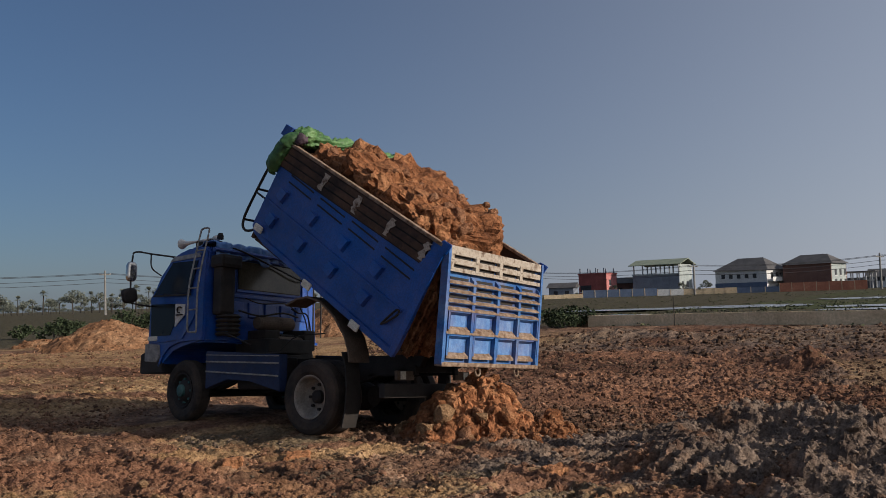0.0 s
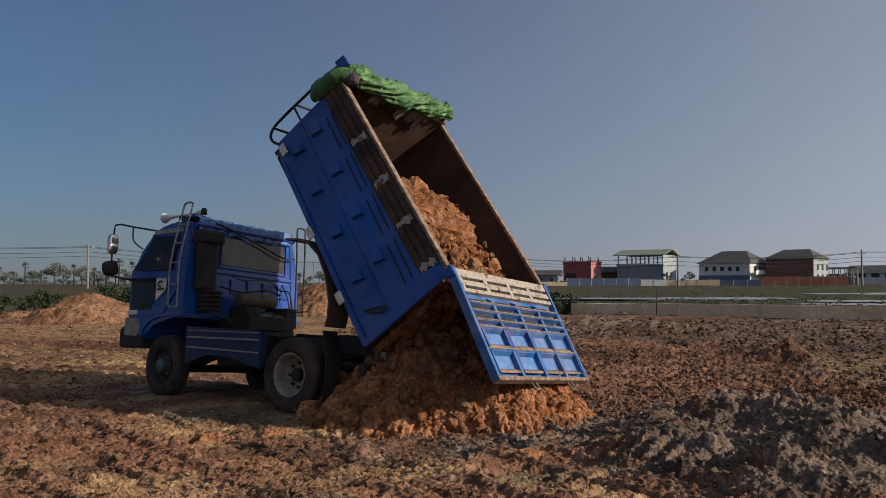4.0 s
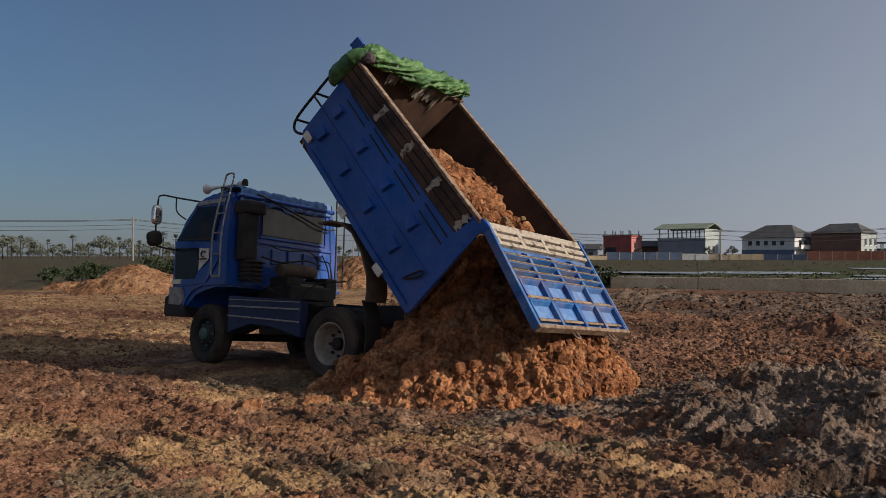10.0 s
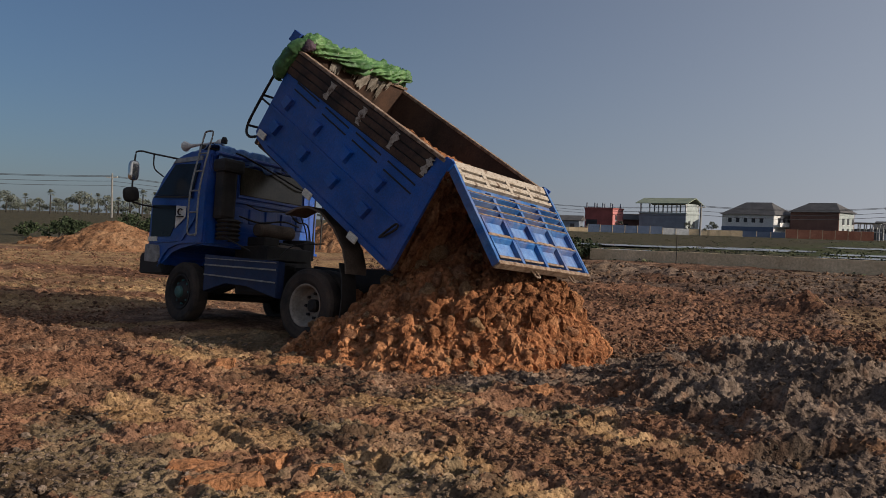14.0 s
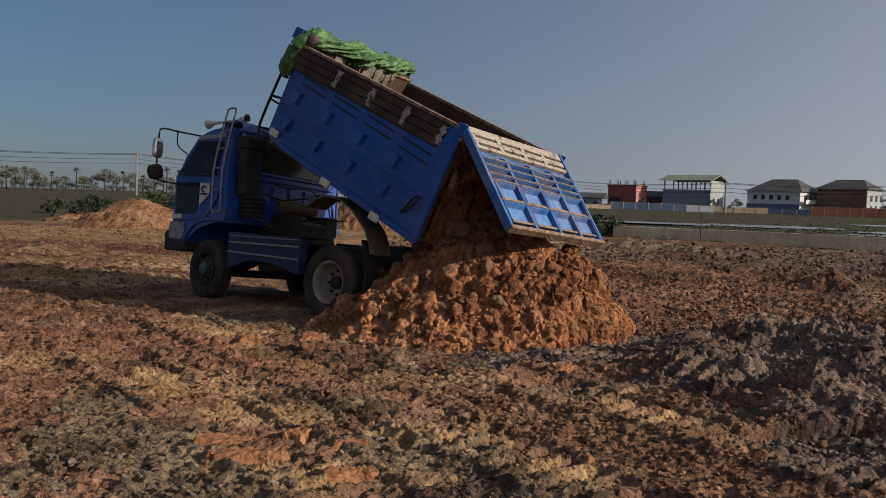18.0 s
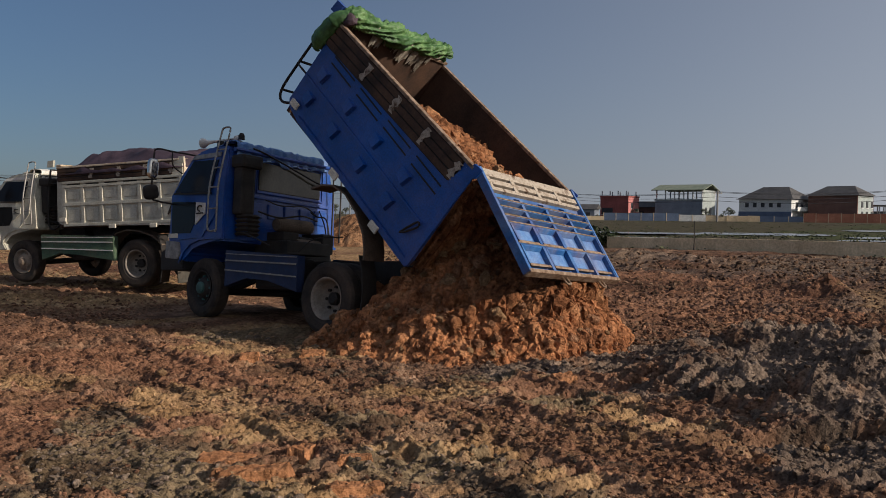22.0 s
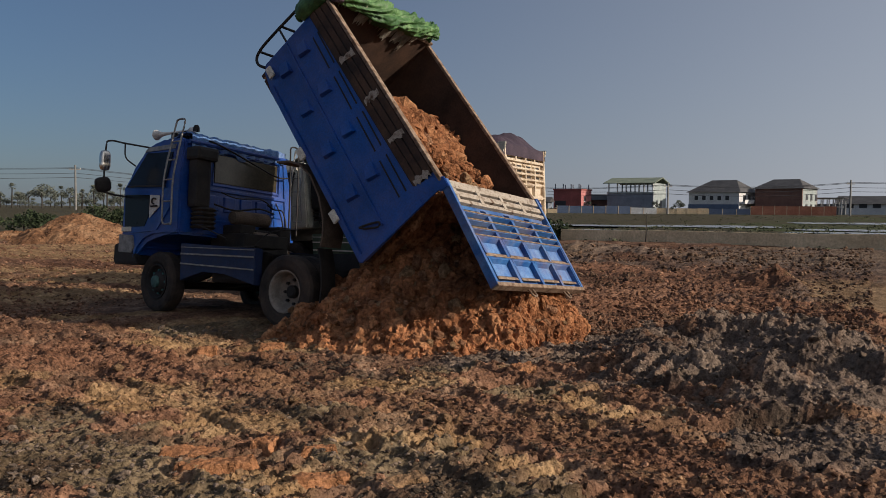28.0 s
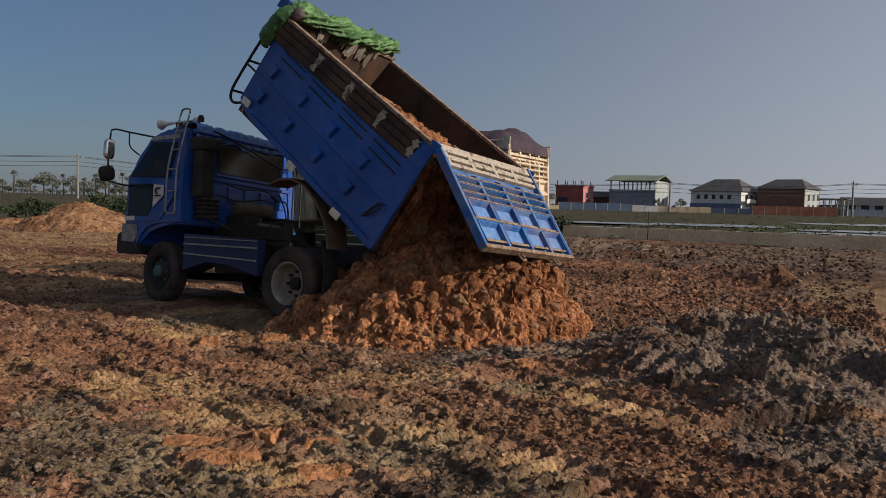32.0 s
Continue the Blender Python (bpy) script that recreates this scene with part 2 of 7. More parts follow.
M["black"] = mat("black_grimy_steel", [(0.010, 0.009, 0.009), (0.026, 0.023, 0.021)], 0.65, scale=4, fine=40, bump=0.25, dist=0.004, dust=((0.08, 0.05, 0.035), 0.22))
M["rubber"] = mat("tyre_rubber", [(0.015, 0.014, 0.014), (0.04, 0.033, 0.028)], 0.88, scale=5, fine=50, bump=0.3, dist=0.004, dust=((0.14, 0.085, 0.055), 0.35))
M["dusty"] = mat("dust_coated_steel", [(0.085, 0.062, 0.046), (0.16, 0.115, 0.085)], 0.92, scale=4, fine=50, bump=0.3, dist=0.004)
M["rim"] = mat("grey_wheel_steel", [(0.15, 0.13, 0.11), (0.27, 0.235, 0.20)], 0.7, scale=6, fine=60, bump=0.2, dist=0.003, dust=(DUST, 0.5))
M["chrome"] = mat("tarnished_chrome", [(0.45, 0.43, 0.40), (0.65, 0.63, 0.60)], 0.25, 0.9, scale=9, fine=60, bump=0.05, dist=0.002)
M["tube"] = mat("grey_painted_tube", [(0.17, 0.16, 0.15), (0.30, 0.28, 0.26)], 0.5, 0.2, scale=12, fine=60, bump=0.1, dist=0.002)
M["white"] = mat("aged_white_paint", [(0.50, 0.48, 0.44), (0.68, 0.66, 0.62)], 0.6, scale=6, fine=50, bump=0.1, dist=0.002, dust=(DUST, 0.35))
M["cream"] = mat("cream_truck_paint", [(0.38, 0.36, 0.30), (0.54, 0.52, 0.44)], 0.55, scale=2.5, fine=45, bump=0.1, dist=0.003, dust=((0.2, 0.13, 0.085), 0.3), chips=(0.10, 0.07, 0.05))
M["cream_panel"] = mat("weathered_cream_panel", [(0.34, 0.25, 0.16), (0.60, 0.50, 0.38), (0.66, 0.58, 0.47)], 0.75, scale=5, fine=50, bump=0.3, dist=0.004, dust=((0.17, 0.085, 0.042), 0.75))
M["apron"] = mat("scraped_dark_steel", [(0.028, 0.027, 0.022), (0.07, 0.064, 0.052)], 0.75, scale=4, fine=40, bump=0.3, dist=0.004, dust=((0.16, 0.11, 0.075), 0.35))
M["green"] = mat("dark_green_paint", [(0.03, 0.07, 0.045), (0.06, 0.11, 0.07)], 0.55, scale=4, fine=40, bump=0.1, dist=0.002, dust=((0.2, 0.13, 0.085), 0.4))
M["tarp_green"] = mat("green_tarpaulin", [(0.026, 0.066, 0.022), (0.055, 0.130, 0.040), (0.135, 0.235, 0.090)], 0.55, scale=3.5, fine=35, bump=0.35, dist=0.015, spec=0.35)
M["tarp_purple"] = mat("purple_grey_tarpaulin", [(0.026, 0.016, 0.026), (0.065, 0.042, 0.056)], 0.7, scale=3, fine=25, bump=0.5, dist=0.02)
M["rag"] = mat("torn_grey_cloth", [(0.26, 0.22, 0.18), (0.46, 0.41, 0.35)], 0.9, scale=6, fine=60, bump=0.4, dist=0.006)
M["red"] = mat("red_reflector", [(0.5, 0.04, 0.02), (0.65, 0.09, 0.03)], 0.4, scale=9, bump=0)
M["lamp"] = mat("dull_lamp_glass", [(0.5, 0.46, 0.38), (0.65, 0.6, 0.5)], 0.3, scale=20, bump=0.1, dist=0.002)
M["teal"] = mat("teal_hub_paint", [(0.02, 0.10, 0.10), (0.05, 0.16, 0.15)], 0.6, scale=8, bump=0.2, dist=0.003, dust=((0.1, 0.06, 0.04), 0.5))


def glass(name, col, spec=0.5, gloss=(0.08, 0.35)):
    m = bpy.data.materials.new(name)
    m.use_nodes = True
    b = m.node_tree.nodes["Principled BSDF"]
    n = m.node_tree.nodes.new("ShaderNodeTexNoise")
    n.inputs["Scale"].default_value = 3
    r = m.node_tree.nodes.new("ShaderNodeMapRange")
    r.inputs["To Min"].default_value, r.inputs["To Max"].default_value = gloss
    m.node_tree.links.new(n.outputs["Fac"], r.inputs["Value"])
    m.node_tree.links.new(r.outputs["Result"], b.inputs["Roughness"])
    b.inputs["Base Color"].default_value = (*col, 1)
    b.inputs["Specular IOR Level"].default_value = spec
    return m


M["glass"] = glass("dark_tinted_glass", (0.008, 0.008, 0.010), 0.16)
M["glass_dusty"] = mat("dusty_rear_glass", [(0.035, 0.029, 0.020), (0.065, 0.054, 0.036)], 0.16, scale=3, fine=30, bump=0, spec=0.34)
M["water"] = glass("flat_grey_water", (0.20, 0.195, 0.18), 0.5, (0.14, 0.34))
# far things
M["field_soil"] = mat("dark_field_soil", [(0.030, 0.026, 0.017), (0.070, 0.060, 0.036), (0.10, 0.085, 0.055)], 0.95, scale=0.5, fine=4, bump=0.6, dist=0.1)
# far foliage: haze of the distance put into a lighter, greyer leaf colour
M["leaf"] = mat("haze_paled_foliage", [(0.085, 0.094, 0.075), (0.135, 0.145, 0.118)], 0.9, scale=0.8, fine=6, bump=0, island=0.4)
M["leaf_bush"] = mat("bush_foliage", [(0.016, 0.026, 0.011), (0.045, 0.060, 0.026)], 0.9, scale=2, fine=9, bump=0, island=0.4)
M["weed"] = mat("dry_weeds", [(0.035, 0.042, 0.018), (0.085, 0.088, 0.045)], 0.9, scale=0.4, fine=6, bump=0, island=0.5)
M["bark"] = mat("tree_bark", [(0.028, 0.024, 0.02), (0.055, 0.048, 0.04)], 0.95, scale=3, bump=0.3)
M["concrete"] = mat("weathered_concrete", [(0.54, 0.41, 0.26), (0.68, 0.54, 0.36)], 0.9, scale=0.7, fine=9, bump=0.4, dist=0.02, dust=((0.16, 0.13, 0.085), 0.35))
M["pole"] = mat("concrete_pole", [(0.15, 0.145, 0.135), (0.23, 0.22, 0.21)], 0.9, scale=2, bump=0.1)
M["wire"] = mat("black_cable", [(0.03, 0.03, 0.035), (0.05, 0.05, 0.055)], 0.7, bump=0)
M["roof_dark"] = mat("dark_grey_roof_tiles", [(0.05, 0.048, 0.05), (0.09, 0.085, 0.085)], 0.8, scale=0.6, fine=6, bump=0.4, dist=0.05)
M["roof_green"] = mat("pale_green_sheet_roof", [(0.15, 0.175, 0.125), (0.23, 0.25, 0.18)], 0.6, scale=0.6, fine=6, bump=0.2, dist=0.03)
M["wall_white"] = mat("white_render", [(0.48, 0.48, 0.48), (0.60, 0.60, 0.59)], 0.85, scale=0.5, fine=5, bump=0.1)
M["wall_grey"] = mat("grey_blue_render", [(0.15, 0.17, 0.21), (0.22, 0.245, 0.285)], 0.85, scale=0.5, fine=5, bump=0.1)
M["wall_teal"] = mat("faded_grey_green_render", [(0.24, 0.27, 0.27), (0.33, 0.36, 0.35)], 0.85, scale=0.5, fine=5, bump=0.1)
M["wall_red"] = mat("dull_red_wall", [(0.20, 0.06, 0.055), (0.30, 0.09, 0.08)], 0.9, scale=0.6, fine=5, bump=0.2)
M["wall_pink"] = mat("pink_red_render", [(0.36, 0.13, 0.13), (0.46, 0.19, 0.18)], 0.85, scale=0.6, fine=5, bump=0.1)
M["wall_brick"] = mat("brown_brickwork", [(0.14, 0.075, 0.06), (0.20, 0.11, 0.085)], 0.9, scale=0.7, fine=7, bump=0.3, dist=0.03)
M["fence_orange"] = mat("orange_red_sheet", [(0.36, 0.13, 0.075), (0.48, 0.20, 0.12)], 0.7, scale=0.7, fine=6, bump=0.2)
M["fence_blue"] = mat("blue_grey_sheet", [(0.075, 0.105, 0.175), (0.115, 0.15, 0.225)], 0.7, scale=0.7, fine=6, bump=0.2)
M["car_white"] = mat("white_car_paint", [(0.6, 0.6, 0.6), (0.72, 0.72, 0.72)], 0.3, scale=2, bump=0)
M["hole"] = mat("dark_opening", [(0.02, 0.02, 0.024), (0.045, 0.045, 0.05)], 0.4, bump=0)

# ---- shared mesh tools ----


def part(name, bm, material, parent=None, label="", smooth=False, at=None):
    """Links a bmesh as one mesh object, under a thing or a part."""
    me = bpy.data.meshes.new(name)
    bmesh.ops.recalc_face_normals(bm, faces=bm.faces)
    if smooth:
        for f in bm.faces:
            f.smooth = True
    bm.to_mesh(me)
    bm.free()
    me.materials.append(M[material])
    ob = new(name, me)
    if parent is not None:
        ob.parent = parent
    if at is not None:
        ob.matrix_basis = at
    return tagged(ob, label)


def fill_mesh(me, verts, faces):
    """Fills a mesh from an array of places and an array of faces of one size."""
    verts, faces = np.asarray(verts, np.float32), np.asarray(faces, np.int32)
    n, k = faces.shape
    me.vertices.add(len(verts))
    me.vertices.foreach_set("co", verts.reshape(-1))
    me.loops.add(n * k)
    me.loops.foreach_set("vertex_index", faces.reshape(-1))
    me.polygons.add(n)
    me.polygons.foreach_set("loop_start", np.arange(0, n * k, k, dtype=np.int32))
    me.polygons.foreach_set("use_smooth", [False] * n)
    me.update(calc_edges=True)


def raw(name, verts, faces, material, parent=None, label="", smooth=False):
    """As part(), from plain arrays of places and faces."""
    me = bpy.data.meshes.new(name)
    if isinstance(faces, list):
        me.from_pydata(verts if isinstance(verts, list) else verts.tolist(), [], faces)
    else:
        fill_mesh(me, verts, faces)
    if smooth:
        me.polygons.foreach_set("use_smooth", [True] * len(me.polygons))
    me.materials.append(M[material])
    ob = new(name, me)
    if parent is not None:
        ob.parent = parent
    return tagged(ob, label)


def box(bm, x0, x1, y0, y1, z0, z1, bevel=0.0):
    vs = [bm.verts.new((x, y, z)) for x in (x0, x1) for y in (y0, y1) for z in (z0, z1)]
    fs = [bm.faces.new([vs[i] for i in q]) for q in ((0, 1, 3, 2), (4, 6, 7, 5), (0, 4, 5, 1), (2, 3, 7, 6), (0, 2, 6, 4), (1, 5, 7, 3))]
    if bevel:
        es = list({e for f in fs for e in f.edges})
        bmesh.ops.bevel(bm, geom=es, offset=bevel, segments=2, affect="EDGES", profile=0.6)
    return bm


def boxes(*rows, bevel=0.0):
    bm = bmesh.new()
    for r in rows:
        box(bm, *r, bevel=bevel)
    return bm


def prism(profile, y0, y1, bevel=0.0):
    """An outline in x and z drawn out from y0 to y1."""
    bm = bmesh.new()
    a = [bm.verts.new((x, y0, z)) for x, z in profile]
    b = [bm.verts.new((x, y1, z)) for x, z in profile]
    bm.faces.new(a)
    bm.faces.new(b[::-1])
    n = len(profile)
    for i in range(n):
        bm.faces.new((a[i], b[i], b[(i + 1) % n], a[(i + 1) % n]))
    if bevel:
        bmesh.ops.bevel(bm, geom=list(bm.edges), offset=bevel, segments=2, affect="EDGES")
    return bm


def tube(points, r, sides=8, bm=None, closed=False):
    """A round tube along points."""
    bm = bm or bmesh.new()
    pts = [Vector(p) for p in points]
    rings = []
    n = len(pts)
    for i, p in enumerate(pts):
        if closed:
            d = pts[(i + 1) % n] - pts[i - 1]
        else:
            d = pts[min(i + 1, n - 1)] - pts[max(i - 1, 0)]
        d.normalize()
        u = d.cross(Vector((0, 0, 1)))
        if u.length < 0.2:
            u = d.cross(Vector((0, 1, 0)))
        u.normalize()
        v = d.cross(u)
        rr = r[i] if isinstance(r, (list, tuple)) else r
        rings.append([bm.verts.new(p + rr * (math.cos(k * math.tau / sides) * u + math.sin(k * math.tau / sides) * v)) for k in range(sides)])
    for i in range(n if closed else n - 1):
        a, b = rings[i], rings[(i + 1) % n]
        for k in range(sides):
            bm.faces.new((a[k], a[(k + 1) % sides], b[(k + 1) % sides], b[k]))
    if not closed:
        bm.faces.new(rings[0][::-1])
        bm.faces.new(rings[-1])
    return bm


def arc(points, steps=6):
    """Rounds a line of points off (Catmull-Rom)."""
    p = [Vector(q) for q in points]
    p = [2 * p[0] - p[1]] + p + [2 * p[-1] - p[-2]]
    out = []
    for i in range(1, len(p) - 2):
        for k in range(steps):
            t = k / steps
            out.append(0.5 * (2 * p[i] + (p[i + 1] - p[i - 1]) * t + (2 * p[i - 1] - 5 * p[i] + 4 * p[i + 1] - p[i + 2]) * t * t
                              + (3 * p[i] - p[i - 1] - 3 * p[i + 1] + p[i + 2]) * t ** 3))
    return out + [p[-2]]


def lathe(profile, sides=40, bm=None):
    """A profile of (radius, y) turned round the y axis."""
    bm = bm or bmesh.new()
    rings = [[bm.verts.new((r * math.cos(k * math.tau / sides), y, r * math.sin(k * math.tau / sides))) for k in range(sides)] for r, y in profile]
    for a, b in zip(rings, rings[1:]):
        for k in range(sides):
            bm.faces.new((a[k], a[(k + 1) % sides], b[(k + 1) % sides], b[k]))
    return bm


def sheet(profile, y0, y1, thick):
    """A bent sheet: a line in x and z with a thickness, from y0 to y1."""
    pts = [Vector((x, z)) for x, z in profile]
    other = []
    for i, p in enumerate(pts):
        d = (pts[min(i + 1, len(pts) - 1)] - pts[max(i - 1, 0)]).normalized()
        other.append(p + thick * Vector((-d.y, d.x)))
    return prism([tuple(p) for p in pts] + [tuple(p) for p in other[::-1]], y0, y1)


# ---- noise over arrays ----


def lattice(ix, iy, iz, seed):
    h = (ix.astype(np.int64) * 374761393 + iy.astype(np.int64) * 668265263 + iz.astype(np.int64) * 2147483647 + seed * 1274126177) & 0xFFFFFFFF
    h = ((h ^ (h >> 13)) * 1274126177) & 0xFFFFFFFF
    h = (h ^ (h >> 16)) & 0xFFFFFFFF
    return h / 4294967295.0


def vnoise(x, y, z=0.0, seed=0):
    """Smooth noise from 0 to 1 over arrays of places."""
    x, y = np.asarray(x, float), np.asarray(y, float)
    z = np.asarray(z, float) + 0 * x
    ix, iy, iz = np.floor(x), np.floor(y), np.floor(z)
    fx, fy, fz = x - ix, y - iy, z - iz
    fx, fy, fz = (f * f * (3 - 2 * f) for f in (fx, fy, fz))
    out = 0
    for a, wx in ((0, 1 - fx), (1, fx)):
        for b, wy in ((0, 1 - fy), (1, fy)):
            for c, wz in ((0, 1 - fz), (1, fz)):
                out = out + wx * wy * wz * lattice(ix + a, iy + b, iz + c, seed)
    return out


def fbm(x, y, z=0.0, octaves=4, seed=0, gain=0.5):
    s, a, tot = 0, 1.0, 0
    for o in range(octaves):
        s = s + a * vnoise(np.asarray(x) * 2.0 ** o + 17.3 * o, np.asarray(y) * 2.0 ** o - 9.1 * o, np.asarray(z) * 2.0 ** o, seed + o)
        tot += a
        a *= gain
    return s / tot


def cells(x, y, seed=0):
    """Distance to the nearest of scattered points, about one to each unit square, and a random number of that point."""
    x, y = np.asarray(x, float), np.asarray(y, float)
    ix, iy = np.floor(x), np.floor(y)
    best, tag = np.full(x.shape, 9.0), np.zeros(x.shape)
    zero = np.zeros_like(ix)
    for a in (-1, 0, 1):
        for b in (-1, 0, 1):
            cx, cy = ix + a, iy + b
            px, py = cx + lattice(cx, cy, zero, seed), cy + lattice(cx, cy, zero, seed + 1)
            d = np.hypot(px - x, py - y)
            near = d < best
            best = np.where(near, d, best)
            tag = np.where(near, lattice(cx, cy, zero, seed + 2), tag)
    return best, tag


def clods(x, y, size, seed):
    """The surface of earth broken into clods about that wide: 0 in the gaps, up to 1 on the largest."""
    w = 0.45 * size
    u = x + w * (vnoise(x / size * 1.7, y / size * 1.7, 0, seed + 7) - 0.5)
    v = y + w * (vnoise(x / size * 1.7 + 31, y / size * 1.7, 0, seed + 8) - 0.5)
    d, t = cells(u / size, v / size, seed)
    return np.sqrt(np.clip(1 - (d / 0.72) ** 2, 0, 1)) * (0.25 + 0.75 * t)


def billow(x, y, size, seed):
    """Rounded swellings about that wide with creases between, 0 to 1."""
    return np.abs(2 * vnoise(x / size, y / size, 0, seed) - 1) * 0.65 + np.abs(2 * vnoise(x / size * 1.9 + 7, y / size * 1.9, 0, seed + 1) - 1) * 0.35


def clods3(p, size, seed):
    """The same for a broken face of any slope: p are places in space."""
    q = p / size
    q = q + 0.45 * np.stack([vnoise(q[:, 0] * 1.7 + 13 * k, q[:, 1] * 1.7, q[:, 2] * 1.7, seed + k) - 0.5 for k in range(3)], -1)
    i = np.floor(q)
    best, tag = np.full(len(q), 9.0), np.zeros(len(q))
    for a in (-1, 0, 1):
        for b in (-1, 0, 1):
            for c in (-1, 0, 1):
                j = i + [a, b, c]
                h = [lattice(j[:, 0], j[:, 1], j[:, 2], seed + 5 + k) for k in range(4)]
                d = np.linalg.norm(j + np.stack(h[:3], -1) - q, axis=1)
                near = d < best
                best, tag = np.where(near, d, best), np.where(near, h[3], tag)
    return np.sqrt(np.clip(1 - (best / 0.85) ** 2, 0, 1)) * (0.3 + 0.7 * tag)


def step(e0, e1, v):
    t = np.clip((v - e0) / (e1 - e0), 0, 1)
    return t * t * (3 - 2 * t)


# ---- lumps of earth ----
def clod_shape(seed, sub=2, rough=0.9):
    """Places and faces of one broken lump, about 1 across."""
    bm = bmesh.new()
    bmesh.ops.create_icosphere(bm, subdivisions=sub, radius=0.5)
    v = np.array([q.co[:] for q in bm.verts])
    f = np.array([[q.index for q in p.verts] for p in bm.faces])
    bm.free()
    rs = np.random.RandomState(seed)
    # planes knock flat facets off
    for _ in range(9):
        d = rs.normal(size=3)
        d /= np.linalg.norm(d)
        off = rs.uniform(0.28, 0.46)
        over = np.maximum(v @ d - off, 0)
        v = v - over[:, None] * d
    n = fbm(v[:, 0] * 4 + seed * 5.1, v[:, 1] * 4, v[:, 2] * 4, 3, seed, 0.7) - 0.5
    v = v * (1 + rough * n[:, None]) * rs.uniform(0.75, 1.2, 3)
    return v, f


SHAPES = [clod_shape(s, 3, 0.42) for s in range(10)]
SHAPES_SMALL = [clod_shape(40 + s, 2, 0.40) for s in range(10)]
SHAPES_TINY = [clod_shape(60 + s, 1, 0.40) for s in range(10)]


def scatter(name, places, sizes, material, seed=0, shapes=None, parent=None, label="", low=0.6):
    """Many lumps joined into one mesh."""
    shapes = shapes or SHAPES_SMALL
    rs = np.random.RandomState(seed)
    V, F, n = [], [], 0
    for p, s in zip(places, sizes):
        v, f = shapes[rs.randint(len(shapes))]
        a = rs.uniform(0, math.tau)
        b = rs.uniform(-0.5, 0.5)
        R = np.array(Euler((b, rs.uniform(-0.5, 0.5), a)).to_matrix())
        w = (v * s * [1, 1, low + 0.35 * rs.rand()]) @ R.T + p
        V.append(w)
        F.append(f + n)
        n += len(v)
    return raw(name, np.concatenate(V), np.concatenate(F), material, parent, label)


CLOD_MESH = {}


def clod_mesh(k, material):
    """One shared mesh for each shape and material."""
    if (k, material) not in CLOD_MESH:
        v, f = SHAPES[k % len(SHAPES)]
        me = bpy.data.meshes.new("clod")
        me.from_pydata(v.tolist(), [], f.tolist())
        me.materials.append(M[material])
        CLOD_MESH[k, material] = me
    return CLOD_MESH[k, material]

# ---- ground: one sheet to the horizon ----
EYE = np.array([7.88, -8.8])
WALL_A, WALL_B = np.array([-12.6, 32.4]), np.array([40.0, 34.6])


def spaced(marks, steps, lo, hi):
    """Values a step apart between marks, and ever farther apart outside."""
    mid = np.concatenate([np.arange(a, b - 0.4 * s, s) for a, b, s in zip(marks, marks[1:], steps)] + [[marks[-1]]])
    s, v, up = steps[-1], marks[-1], []
    while v < hi:
        s *= 1.09
        v += s
        up.append(v)
    s, v, down = steps[0], marks[0], []
    while v > lo:
        s *= 1.09
        v -= s
        down.append(v)
    return np.concatenate([down[::-1], mid, up])


def site_axes(x, y):
    """Metres to the side of and away from the near corner of the site."""
    dx, dy = x - EYE[0], y - EYE[1]
    return 0.788 * dx + 0.616 * dy, -0.616 * dx + 0.788 * dy


def patches(u, v, ragged, rows):
    """Ragged patches of soil: middle and half-widths of each."""
    out = 0 * u
    for cu, cv, ru, rv in rows:
        out = np.maximum(out, step(1.15, 0.6, np.hypot((u - cu) / ru, (v - cv) / rv) + ragged))
    return out


TRACKS = (-3.95, -2.62, -0.95, 0.35)       # crawler tracks, all in one direction


def track_axes(x, y):
    return 0.963 * x - 0.27 * y, 0.27 * x + 0.963 * y


def dry_pan(x, y, m):
    """A flat pan of dry pale soil beyond the broken ground."""
    return step(-0.1, 0.35, x - 3.3 - 0.38 * (12.17 - y) + 0.9 * (m - 0.5)) * step(13.8, 12.4, y) * step(2.5, 4.5, y)


